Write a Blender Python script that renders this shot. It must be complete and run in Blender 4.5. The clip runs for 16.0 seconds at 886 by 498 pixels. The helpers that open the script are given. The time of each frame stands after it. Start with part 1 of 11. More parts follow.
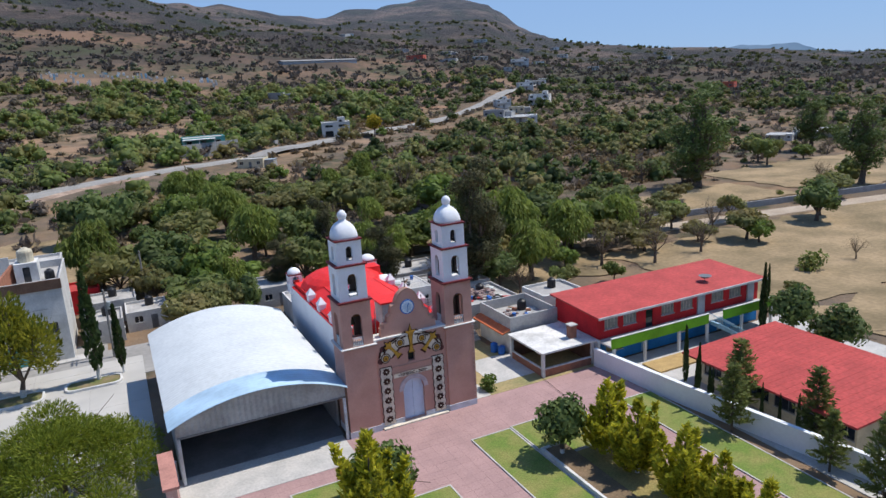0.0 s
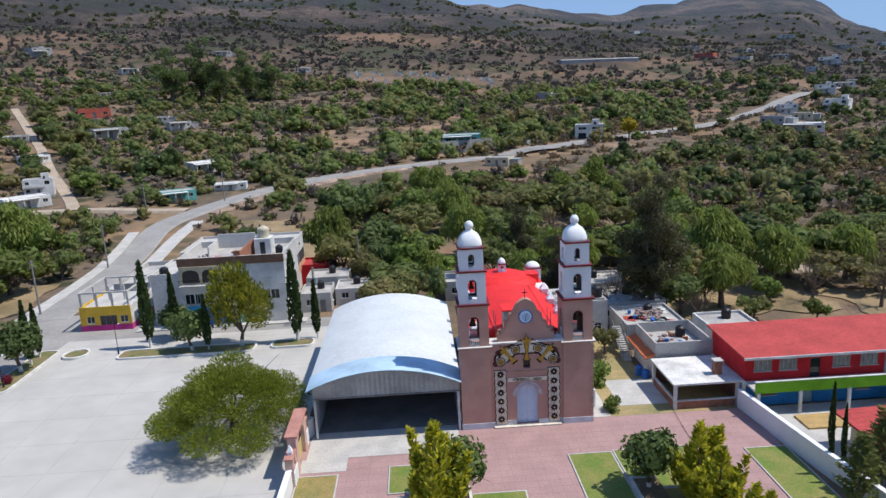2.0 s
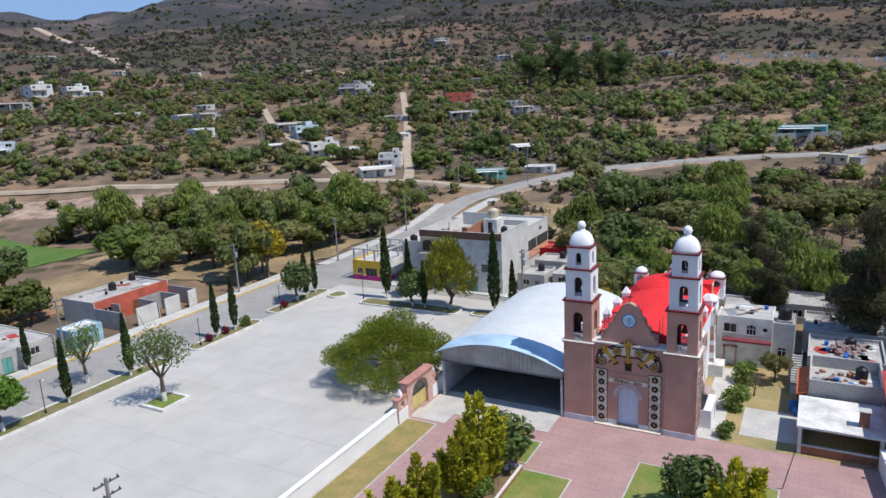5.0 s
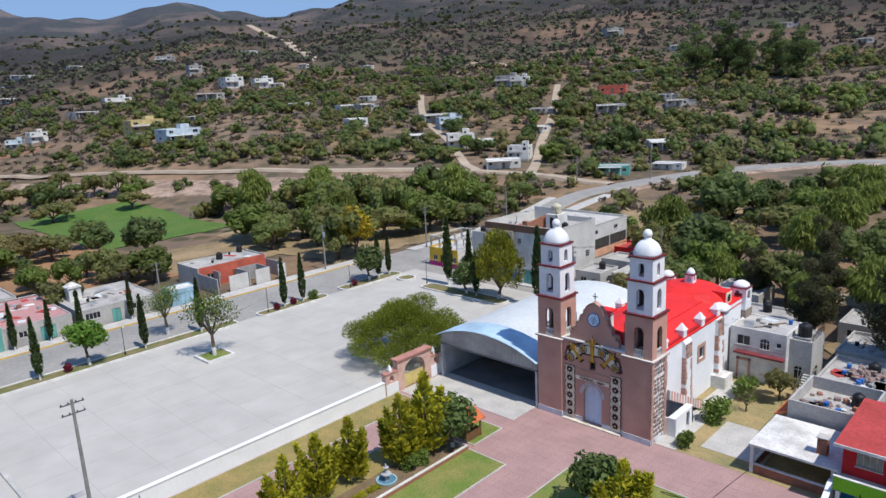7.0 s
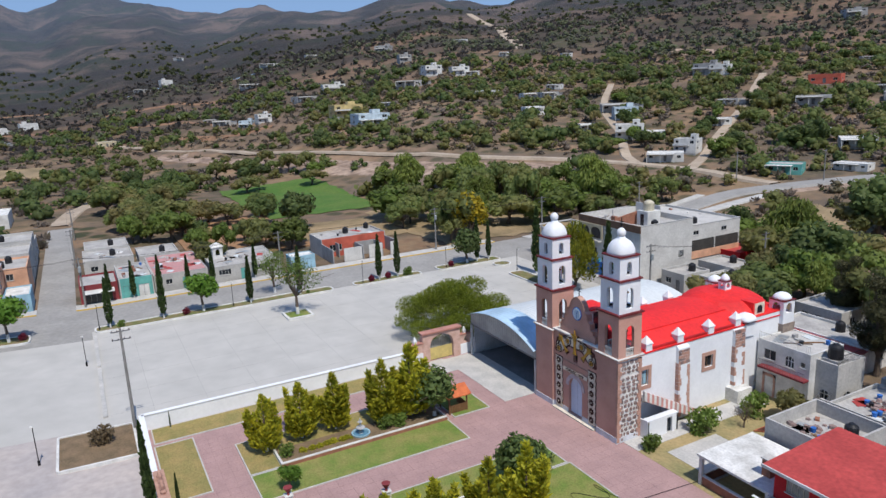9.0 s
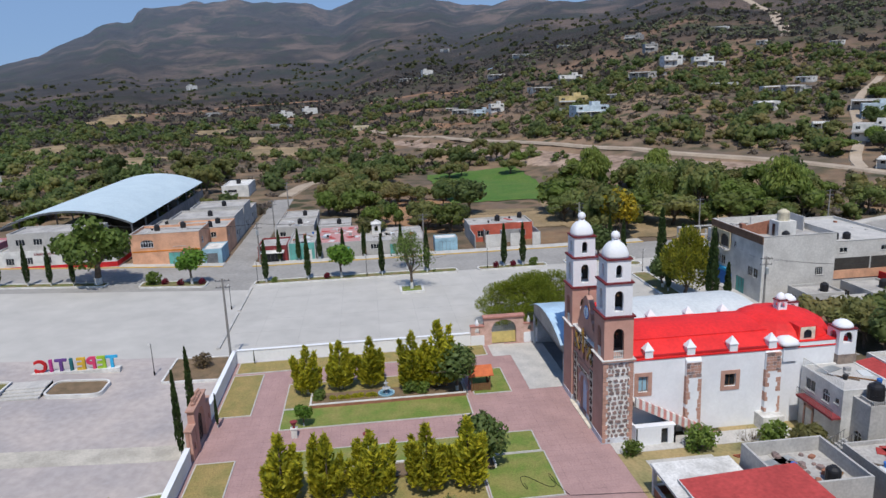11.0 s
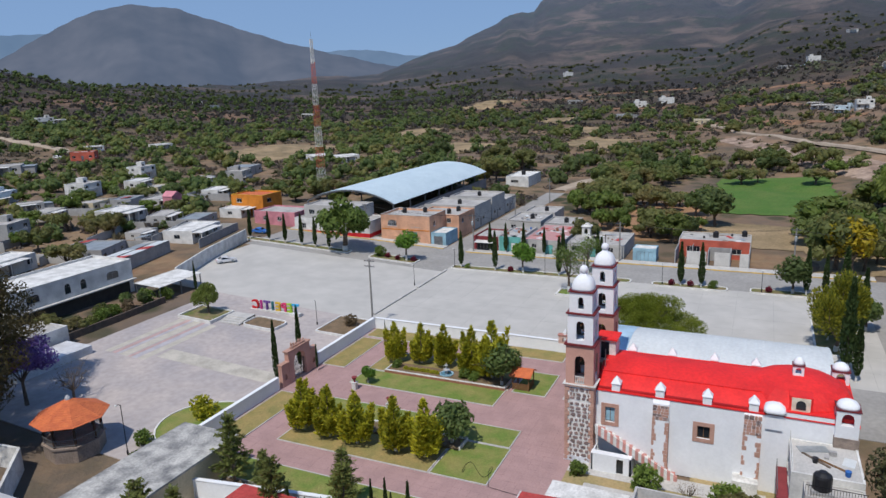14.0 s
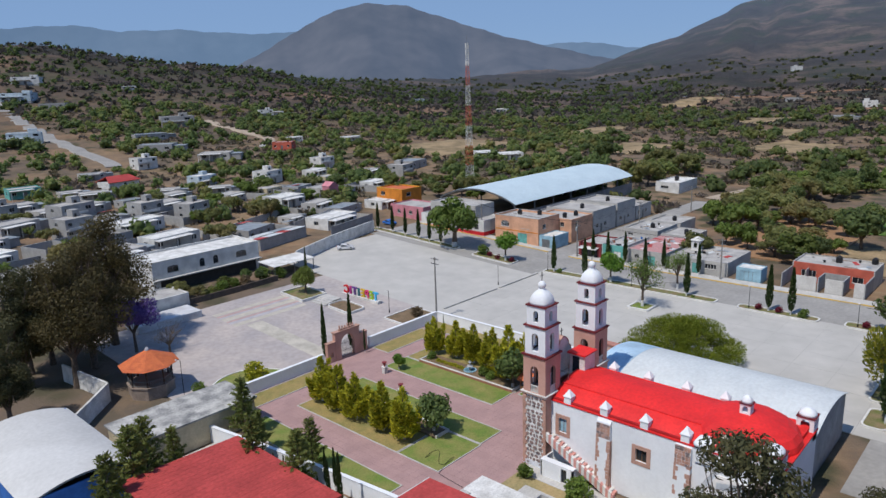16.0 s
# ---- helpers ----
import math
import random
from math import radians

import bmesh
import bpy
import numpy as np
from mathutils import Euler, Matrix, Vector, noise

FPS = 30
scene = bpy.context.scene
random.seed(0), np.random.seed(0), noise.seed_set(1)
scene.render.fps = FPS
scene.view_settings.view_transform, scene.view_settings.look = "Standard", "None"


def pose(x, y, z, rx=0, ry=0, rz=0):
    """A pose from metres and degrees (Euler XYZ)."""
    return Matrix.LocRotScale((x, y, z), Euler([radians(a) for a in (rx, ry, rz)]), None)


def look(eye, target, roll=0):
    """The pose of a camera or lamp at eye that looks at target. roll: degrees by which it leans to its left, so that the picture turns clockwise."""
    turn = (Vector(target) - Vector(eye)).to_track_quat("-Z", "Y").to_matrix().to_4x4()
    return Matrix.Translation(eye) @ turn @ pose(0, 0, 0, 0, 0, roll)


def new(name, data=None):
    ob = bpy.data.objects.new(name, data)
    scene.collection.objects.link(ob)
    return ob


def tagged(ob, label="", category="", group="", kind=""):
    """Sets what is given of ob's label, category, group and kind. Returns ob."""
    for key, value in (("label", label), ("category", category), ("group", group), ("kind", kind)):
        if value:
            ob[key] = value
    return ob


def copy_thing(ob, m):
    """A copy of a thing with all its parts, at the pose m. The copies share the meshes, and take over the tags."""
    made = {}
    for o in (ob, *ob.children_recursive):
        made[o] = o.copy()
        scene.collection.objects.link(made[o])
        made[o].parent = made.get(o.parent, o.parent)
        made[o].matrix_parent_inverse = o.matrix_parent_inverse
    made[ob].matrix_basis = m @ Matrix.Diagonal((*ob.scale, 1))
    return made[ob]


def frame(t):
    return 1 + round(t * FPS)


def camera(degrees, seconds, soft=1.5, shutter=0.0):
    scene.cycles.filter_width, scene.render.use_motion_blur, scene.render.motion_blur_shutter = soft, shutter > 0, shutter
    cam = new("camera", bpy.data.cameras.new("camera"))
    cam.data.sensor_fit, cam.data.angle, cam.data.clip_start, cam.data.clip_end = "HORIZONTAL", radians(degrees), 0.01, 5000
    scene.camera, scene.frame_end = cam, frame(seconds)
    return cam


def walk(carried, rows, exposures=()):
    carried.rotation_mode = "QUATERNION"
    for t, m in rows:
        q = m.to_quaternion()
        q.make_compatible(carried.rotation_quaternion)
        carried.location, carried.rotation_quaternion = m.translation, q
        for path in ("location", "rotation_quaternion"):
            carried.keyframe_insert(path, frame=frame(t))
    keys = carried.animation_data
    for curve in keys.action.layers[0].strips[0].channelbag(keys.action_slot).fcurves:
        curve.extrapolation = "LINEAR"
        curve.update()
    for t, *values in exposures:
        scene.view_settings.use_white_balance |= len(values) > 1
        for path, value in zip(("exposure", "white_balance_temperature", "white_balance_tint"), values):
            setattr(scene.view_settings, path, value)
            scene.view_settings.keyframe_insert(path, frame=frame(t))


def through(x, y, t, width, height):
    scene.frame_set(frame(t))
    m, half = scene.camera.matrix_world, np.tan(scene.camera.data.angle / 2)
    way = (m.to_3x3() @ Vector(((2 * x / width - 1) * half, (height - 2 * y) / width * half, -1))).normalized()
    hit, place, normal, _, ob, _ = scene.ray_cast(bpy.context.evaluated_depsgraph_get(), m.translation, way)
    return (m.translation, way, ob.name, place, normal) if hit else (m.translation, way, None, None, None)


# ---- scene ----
cam = camera(65.4, 16.0)
PATH = [
    (0, (0.013, -0.059, 32.481), (0.842, 1.696, 31.998), -3.4),
    (0.5, (2.942, -2.08, 32.62), (3.605, -0.254, 32.143), -3.4),
    (1, (5.988, -3.985, 33.058), (6.468, -2.1, 32.594), -3.2),
    (1.5, (9.265, -5.758, 33.643), (9.549, -3.831, 33.187), -3.0),
    (2, (12.865, -7.393, 34.094), (12.937, -5.446, 33.643), -2.8),
    (2.5, (16.679, -8.697, 34.421), (16.496, -6.756, 33.973), -2.7),
    (3, (20.734, -9.555, 34.736), (20.309, -7.652, 34.291), -2.7),
    (3.5, (25.0, -10.005, 35.004), (24.385, -8.154, 34.56), -2.7),
    (4, (29.52, -10.101, 35.19), (28.773, -8.3, 34.744), -2.8),
    (6.5, (53.965, -3.266, 35.314), (52.724, -1.764, 34.862), -2.9),
    (7, (58.962, -0.584, 35.275), (57.602, 0.812, 34.824), -2.8),
    (7.5, (63.794, 2.472, 35.263), (62.33, 3.757, 34.811), -2.6),
    (8, (68.476, 5.848, 35.282), (66.919, 7.018, 34.828), -2.5),
    (10.5, (87.805, 29.433, 35.228), (85.9, 29.833, 34.768), -2.4),
    (11, (90.573, 35.374, 35.496), (88.637, 35.583, 35.037), -2.2),
    (11.5, (92.965, 41.595, 36.184), (91.019, 41.621, 35.723), -2.2),
    (12, (94.768, 48.028, 36.903), (92.827, 47.877, 36.443), -2.2),
    (12.5, (96.028, 54.555, 37.825), (94.111, 54.224, 37.362), -2.1),
    (13, (96.667, 61.187, 38.625), (94.79, 60.677, 38.16), -2.1),
    (13.5, (96.7, 67.933, 39.327), (94.877, 67.255, 38.861), -2.1),
    (14, (96.09, 74.599, 39.975), (94.328, 73.774, 39.51), -2.1),
    (14.5, (94.886, 81.192, 40.557), (93.192, 80.236, 40.091), -2.1),
    (15, (93.125, 87.516, 41.211), (91.509, 86.434, 40.745), -2.1),
    (15.5, (90.817, 93.545, 41.87), (89.289, 92.343, 41.403), -2.0),
    (16, (87.992, 99.411, 42.443), (86.563, 98.092, 41.978), -1.9),
]
walk(cam, [(t, look(eye, target, roll)) for t, eye, target, roll in PATH], [(0, 0.26), (3, 0.26), (8, 0.16), (10.5, 0.0), (16, -0.09)])

# ---- daylight ----
SUN = Vector((0.57, -0.035, 1.0)).normalized()
world = bpy.data.worlds.new("sky")
scene.world = world
world.use_nodes = True
wn = world.node_tree
sky = wn.nodes.new("ShaderNodeTexSky")
sky.sky_type = "NISHITA"
sky.sun_disc = False
sky.sun_elevation = math.asin(SUN.z)
sky.sun_rotation = math.atan2(SUN.x, SUN.y)
sky.altitude, sky.air_density, sky.dust_density, sky.ozone_density = 1900, 1.0, 0.25, 3.0
wn.nodes["Background"].inputs["Strength"].default_value = 0.178
haze = wn.nodes.new("ShaderNodeMix")
haze.data_type, haze.blend_type = "RGBA", "DARKEN"
haze.inputs[0].default_value = 0.92
haze.inputs[7].default_value = (1.2, 1.95, 3.35, 1)
tint = wn.nodes.new("ShaderNodeMix")
tint.data_type, tint.blend_type = "RGBA", "MULTIPLY"
tint.inputs[0].default_value = 1.0
tint.inputs[7].default_value = (0.86, 0.95, 1.06, 1)
wn.links.new(sky.outputs[0], tint.inputs[6])
wn.links.new(tint.outputs[2], haze.inputs[6])
wn.links.new(haze.outputs[2], wn.nodes["Background"].inputs["Color"])
sun = new("sun", bpy.data.lights.new("sun", "SUN"))
sun.data.energy, sun.data.angle, sun.data.color = 3.85, radians(0.55), (1.0, 0.95, 0.885)
sun.matrix_world = look(SUN * 300, (0, 0, 0))

# ---- materials ----


def surface(name, col, col2=None, size=2.0, rough=0.85, bump=0.15, metal=0.0, grain=None, each=0.0, stain=0.25, spec=0.3):
    """A procedural surface: two tones at two scales of noise in world metres, faint stains and relief."""
    m = bpy.data.materials.new(name)
    m.use_nodes = True
    n, l = m.node_tree.nodes, m.node_tree.links
    b = n["Principled BSDF"]
    col2 = col2 or [c * 0.72 for c in col]
    geo = n.new("ShaderNodeNewGeometry")
    n1, n2 = n.new("ShaderNodeTexNoise"), n.new("ShaderNodeTexNoise")
    n1.inputs["Scale"].default_value, n1.inputs["Detail"].default_value = 1.0 / size, 5
    n2.inputs["Scale"].default_value, n2.inputs["Detail"].default_value = grain or 9.0 / size, 4
    for k in (n1, n2):
        l.new(geo.outputs["Position"], k.inputs["Vector"])
    ramp = n.new("ShaderNodeValToRGB")
    ramp.color_ramp.elements[0].position, ramp.color_ramp.elements[1].position = 0.36, 0.66
    l.new(n1.outputs["Fac"], ramp.inputs[0])
    mix = n.new("ShaderNodeMix")
    mix.data_type = "RGBA"
    mix.inputs[6].default_value, mix.inputs[7].default_value = (*col, 1), (*col2, 1)
    l.new(ramp.outputs["Color"], mix.inputs[0])
    hsv = n.new("ShaderNodeHueSaturation")
    l.new(mix.outputs[2], hsv.inputs["Color"])
    val = n.new("ShaderNodeMapRange")
    val.inputs["From Min"].default_value, val.inputs["From Max"].default_value = 0.3, 0.7
    val.inputs["To Min"].default_value, val.inputs["To Max"].default_value = 1 - stain, 1 + stain * 0.6
    l.new(n2.outputs["Fac"], val.inputs["Value"])
    if each:
        info, ad = n.new("ShaderNodeObjectInfo"), n.new("ShaderNodeMath")
        ad.operation = "MULTIPLY_ADD"
        ad.inputs[1].default_value = each
        l.new(info.outputs["Random"], ad.inputs[0])
        l.new(val.outputs[0], ad.inputs[2])
        l.new(ad.outputs[0], hsv.inputs["Value"])
    else:
        l.new(val.outputs[0], hsv.inputs["Value"])
    l.new(hsv.outputs[0], b.inputs["Base Color"])
    b.inputs["Roughness"].default_value, b.inputs["Metallic"].default_value = rough, metal
    b.inputs["Specular IOR Level"].default_value = spec
    if bump:
        bp = n.new("ShaderNodeBump")
        bp.inputs["Strength"].default_value, bp.inputs["Distance"].default_value = bump, 0.05
        l.new(n2.outputs["Fac"], bp.inputs["Height"])
        l.new(bp.outputs[0], b.inputs["Normal"])
    return m


def foliage(name, col, col2, island=0.4, through=0.42, third=None):
    """Leaves: colour varied leaf by leaf and tree by tree, part of the light passes through."""
    m = bpy.data.materials.new(name)
    m.use_nodes = True
    n, l = m.node_tree.nodes, m.node_tree.links
    b = n["Principled BSDF"]
    geo, info = n.new("ShaderNodeNewGeometry"), n.new("ShaderNodeObjectInfo")
    mix = n.new("ShaderNodeMix")
    mix.data_type = "RGBA"
    mix.inputs[6].default_value, mix.inputs[7].default_value = (*col, 1), (*col2, 1)
    l.new(geo.outputs["Random Per Island"], mix.inputs[0])
    tone = mix.outputs[2]
    if third:
        # from tree to tree over the slope
        spot, step, more = n.new("ShaderNodeTexNoise"), n.new("ShaderNodeMapRange"), n.new("ShaderNodeMix")
        spot.inputs["Scale"].default_value, spot.inputs["Detail"].default_value = 0.085, 1
        step.inputs["From Min"].default_value, step.inputs["From Max"].default_value = 0.46, 0.62
        l.new(geo.outputs["Position"], spot.inputs["Vector"])
        l.new(spot.outputs["Fac"], step.inputs["Value"])
        more.data_type = "RGBA"
        more.inputs[7].default_value = (*third, 1)
        l.new(step.outputs[0], more.inputs[0])
        l.new(tone, more.inputs[6])
        fine, val, vary = n.new("ShaderNodeTexNoise"), n.new("ShaderNodeMapRange"), n.new("ShaderNodeMix")
        fine.inputs["Scale"].default_value, fine.inputs["Detail"].default_value = 1.8, 3
        val.inputs["From Min"].default_value, val.inputs["From Max"].default_value = 0.35, 0.65
        vary.data_type, vary.blend_type = "RGBA", "MULTIPLY"
        vary.inputs[7].default_value = (0.74, 0.76, 0.72, 1)
        l.new(geo.outputs["Position"], fine.inputs["Vector"])
        l.new(fine.outputs["Fac"], val.inputs["Value"])
        l.new(val.outputs[0], vary.inputs[0])
        l.new(more.outputs[2], vary.inputs[6])
        tone = vary.outputs[2]
    hsv = n.new("ShaderNodeHueSaturation")
    ad = n.new("ShaderNodeMath")
    ad.operation = "MULTIPLY_ADD"
    ad.inputs[1].default_value, ad.inputs[2].default_value = island, 1 - island / 2
    l.new(info.outputs["Random"], ad.inputs[0])
    l.new(ad.outputs[0], hsv.inputs["Value"])
    l.new(tone, hsv.inputs["Color"])
    l.new(hsv.outputs[0], b.inputs["Base Color"])
    b.inputs["Roughness"].default_value, b.inputs["Specular IOR Level"].default_value = 0.6, 0.25
    tr, ms = n.new("ShaderNodeBsdfTranslucent"), n.new("ShaderNodeMixShader")
    l.new(hsv.outputs[0], tr.inputs["Color"])
    ms.inputs[0].default_value = through
    l.new(b.outputs[0], ms.inputs[1])
    l.new(tr.outputs[0], ms.inputs[2])
    l.new(ms.outputs[0], n["Material Output"].inputs["Surface"])
    return m


def glossy(name, col, rough=0.12, metal=0.0):
    m = bpy.data.materials.new(name)
    m.use_nodes = True
    b = m.node_tree.nodes["Principled BSDF"]
    b.inputs["Base Color"].default_value = (*col, 1)
    b.inputs["Roughness"].default_value, b.inputs["Metallic"].default_value = rough, metal
    return m


WHITE = surface("white_limewash", (0.77, 0.785, 0.805), (0.71, 0.725, 0.75), 2.5, 0.9, 0.06, stain=0.04)
WHITE_OLD = surface("weathered_white_paint", (0.74, 0.73, 0.70), (0.50, 0.49, 0.46), 1.8, 0.9, 0.15, stain=0.18)
BROWN = surface("brown_stucco", (0.545, 0.318, 0.255), (0.47, 0.265, 0.212), 2.2, 0.9, 0.15, grain=9, stain=0.08, spec=0.1)
BROWN_LIGHT = surface("pink_stone_trim", (0.50, 0.30, 0.235), (0.40, 0.23, 0.175), 0.8, 0.9, 0.2, stain=0.18)
OXBLOOD = surface("dark_red_cornice_paint", (0.17, 0.022, 0.025), None, 1.0, 0.7, 0.1)
RED_ROOF = surface("bright_red_roof_coating", (0.78, 0.028, 0.026), (0.62, 0.022, 0.022), 3.0, 0.62, 0.15, stain=0.12)
RED_SHEET = surface("faded_red_roof_sheet", (0.46, 0.065, 0.058), (0.36, 0.05, 0.045), 3.0, 0.75, 0.1, stain=0.22)
CREAM = surface("cream_relief_plaster", (0.76, 0.68, 0.55), None, 0.6, 0.9, 0.1, stain=0.12)
GOLD = surface("ochre_gold_paint", (0.50, 0.29, 0.04), (0.38, 0.20, 0.025), 0.5, 0.6, 0.1)
DARK_BROWN = surface("dark_brown_relief", (0.06, 0.022, 0.014), None, 0.5, 0.8, 0.1)
PALE_BLUE = surface("pale_blue_door_paint", (0.56, 0.66, 0.80), (0.50, 0.60, 0.75), 1.0, 0.6, 0.05, stain=0.06)
METAL_ROOF = surface("galvanised_roof_sheet", (0.64, 0.665, 0.655), (0.58, 0.605, 0.60), 4.0, 0.55, 0.05, metal=0.08, stain=0.09, spec=0.25)
METAL_GREY = surface("grey_galvanised_sheet", (0.40, 0.43, 0.44), None, 2.0, 0.5, 0.05, metal=0.4, stain=0.12)
STEEL = surface("painted_grey_steel", (0.22, 0.23, 0.24), None, 1.0, 0.5, 0.05, metal=0.5)
IRON = surface("black_iron", (0.02, 0.02, 0.022), None, 0.6, 0.5, 0.05, metal=0.6)
CONCRETE = surface("light_concrete_paving", (0.47, 0.452, 0.42), (0.425, 0.41, 0.382), 9.0, 0.92, 0.06, grain=0.35, stain=0.07, spec=0.06)
CEMENT = surface("pale_cement", (0.52, 0.50, 0.47), (0.42, 0.41, 0.39), 2.0, 0.92, 0.1, stain=0.14, spec=0.06)
ASPHALT = surface("worn_grey_road", (0.33, 0.318, 0.30), (0.275, 0.265, 0.25), 6.0, 0.95, 0.1, stain=0.12, spec=0.06)
DIRT_ROAD = surface("pale_dirt_track", (0.43, 0.35, 0.27), (0.35, 0.28, 0.21), 5.0, 0.95, 0.2, stain=0.15)
PAVER = surface("pink_brick_paving", (0.41, 0.265, 0.25), (0.345, 0.225, 0.215), 2.6, 0.93, 0.1, grain=5, stain=0.12, spec=0.06)
PAVER_PALE = surface("worn_pale_pink_paving", (0.455, 0.40, 0.37), (0.36, 0.33, 0.325), 8.0, 0.93, 0.1, grain=1.2, stain=0.12, spec=0.06)
KERB = surface("white_kerb_paint", (0.70, 0.69, 0.66), (0.55, 0.54, 0.52), 1.2, 0.9, 0.1, stain=0.15)
KERB_YELLOW = surface("yellow_kerb_paint", (0.62, 0.40, 0.08), (0.48, 0.34, 0.12), 1.6, 0.9, 0.1, stain=0.2)
LAWN = surface("green_lawn", (0.14, 0.205, 0.04), (0.25, 0.235, 0.075), 2.4, 0.95, 0.5, grain=9, stain=0.3)
DRY_LAWN = surface("dry_yellow_grass", (0.33, 0.245, 0.095), (0.22, 0.20, 0.07), 2.2, 0.95, 0.5, grain=9, stain=0.3)
SOIL = surface("brown_garden_soil", (0.22, 0.15, 0.09), (0.15, 0.11, 0.065), 1.2, 0.95, 0.5, stain=0.3)
CROP = surface("green_crop", (0.07, 0.15, 0.024), (0.105, 0.165, 0.034), 8.0, 0.95, 0.5, grain=2, stain=0.3)
PLOUGHED = surface("ploughed_brown_field", (0.34, 0.195, 0.105), (0.27, 0.155, 0.085), 8.0, 0.95, 0.5, grain=2, stain=0.2)
STONE = surface("rubble_stone", (0.24, 0.165, 0.145), (0.14, 0.112, 0.11), 0.6, 0.9, 0.4, each=0.5, stain=0.25)
MORTAR = surface("white_mortar", (0.78, 0.76, 0.73), None, 1.0, 0.95, 0.3, stain=0.15)
BLOCK = surface("grey_concrete_block", (0.33, 0.325, 0.315), (0.27, 0.265, 0.26), 1.4, 0.95, 0.2, stain=0.16, each=0.18)
BRICK = surface("red_brick", (0.34, 0.15, 0.095), (0.26, 0.115, 0.075), 0.5, 0.9, 0.3, stain=0.2)
TILE = surface("terracotta_tile", (0.60, 0.165, 0.06), (0.48, 0.12, 0.05), 0.8, 0.85, 0.25, stain=0.2)
TRUNK = surface("grey_brown_bark", (0.16, 0.12, 0.09), (0.09, 0.07, 0.055), 0.4, 0.95, 0.6)
TRUNK_WHITE = surface("limewashed_trunk", (0.72, 0.71, 0.68), None, 0.5, 0.95, 0.3)
WOOD = surface("brown_wood", (0.21, 0.11, 0.05), (0.14, 0.075, 0.035), 0.5, 0.75, 0.3)
GLASS_DARK = glossy("dark_window_glass", (0.018, 0.022, 0.028), 0.08)
TANK_BLACK = surface("black_plastic_tank", (0.022, 0.022, 0.025), None, 1.0, 0.45, 0.05)
TANK_CREAM = surface("cream_plastic_tank", (0.62, 0.56, 0.42), None, 1.0, 0.5, 0.05)
PAINT = {k: surface(k + "_wall_paint", c, None, 2.0, 0.85, 0.1, stain=0.1) for k, c in dict(
    red=(0.56, 0.022, 0.028), green=(0.20, 0.46, 0.022), blue=(0.03, 0.23, 0.56), peach=(0.70, 0.39, 0.25),
    pink=(0.62, 0.25, 0.29), yellow=(0.68, 0.43, 0.05), orange=(0.66, 0.23, 0.03), teal=(0.14, 0.42, 0.38),
    cream=(0.62, 0.53, 0.36), sky=(0.30, 0.48, 0.58), grey=(0.45, 0.46, 0.48), magenta=(0.55, 0.05, 0.25),
    maroon=(0.25, 0.045, 0.05), lime=(0.36, 0.56, 0.05), purple=(0.16, 0.07, 0.28), cyan=(0.05, 0.42, 0.72),
    hot_pink=(0.68, 0.06, 0.16), deep_teal=(0.03, 0.16, 0.18), offwhite=(0.70, 0.69, 0.66), cobalt=(0.04, 0.16, 0.50), coral=(0.56, 0.13, 0.085)).items()}
LEAF = foliage("green_leaves", (0.105, 0.165, 0.034), (0.195, 0.265, 0.058))
LEAF_WOOD_BRIGHT = foliage("fresh_green_leaves", (0.135, 0.195, 0.04), (0.20, 0.27, 0.058), third=(0.15, 0.185, 0.045))
LEAF_DARK = foliage("dark_green_leaves", (0.075, 0.115, 0.034), (0.14, 0.185, 0.056))
LEAF_BRIGHT = foliage("bright_green_leaves", (0.095, 0.20, 0.025), (0.17, 0.30, 0.04))
LEAF_GOLD = foliage("golden_green_needles", (0.205, 0.235, 0.025), (0.64, 0.575, 0.044), 0.3, 0.48)
LEAF_OLIVE = foliage("olive_green_leaves", (0.125, 0.15, 0.04), (0.21, 0.235, 0.065))
LEAF_CYPRESS = foliage("blackish_green_needles", (0.030, 0.055, 0.018), (0.07, 0.105, 0.03))
LEAF_THORN = foliage("bare_grey_thorn_twigs", (0.16, 0.127, 0.105), (0.27, 0.215, 0.175), third=(0.185, 0.16, 0.10))
LEAF_DRY = foliage("dry_brown_twigs", (0.16, 0.115, 0.07), (0.24, 0.18, 0.10))
LEAF_YELLOW = foliage("yellow_blossom_leaves", (0.22, 0.20, 0.02), (0.42, 0.30, 0.02))
LEAF_PURPLE = foliage("violet_blossom", (0.11, 0.07, 0.25), (0.21, 0.135, 0.38))
LEAF_ACACIA = foliage("feathery_acacia_leaves", (0.098, 0.135, 0.016), (0.235, 0.265, 0.027), 0.35, 0.42)
LEAF_RED = foliage("red_shrub_leaves", (0.16, 0.02, 0.035), (0.26, 0.035, 0.06))
LEAF_HILL = foliage("dusty_hill_leaves", (0.17, 0.225, 0.07), (0.265, 0.305, 0.10), 0.45, 0.55, third=(0.255, 0.245, 0.085))
LEAF_HILL_DARK = foliage("dark_hill_leaves", (0.115, 0.17, 0.058), (0.20, 0.25, 0.084), 0.45, 0.55, third=(0.12, 0.155, 0.056))
LEAF_HILL_OLIVE = foliage("olive_hill_leaves", (0.185, 0.20, 0.07), (0.27, 0.275, 0.10), 0.4, 0.52, third=(0.29, 0.245, 0.10))
# distance haze is mixed into these paler, greyer leaf colours
LEAF_UPPER = foliage("dusty_upper_slope_leaves", (0.135, 0.158, 0.085), (0.19, 0.205, 0.115), third=(0.15, 0.15, 0.10))
LEAF_MOOR = foliage("grey_brown_thorn_scrub", (0.088, 0.078, 0.066), (0.135, 0.118, 0.104))
LEAF_FAR = foliage("hillside_scrub_leaves", (0.060, 0.072, 0.030), (0.135, 0.135, 0.062))

# ---- building blocks ----


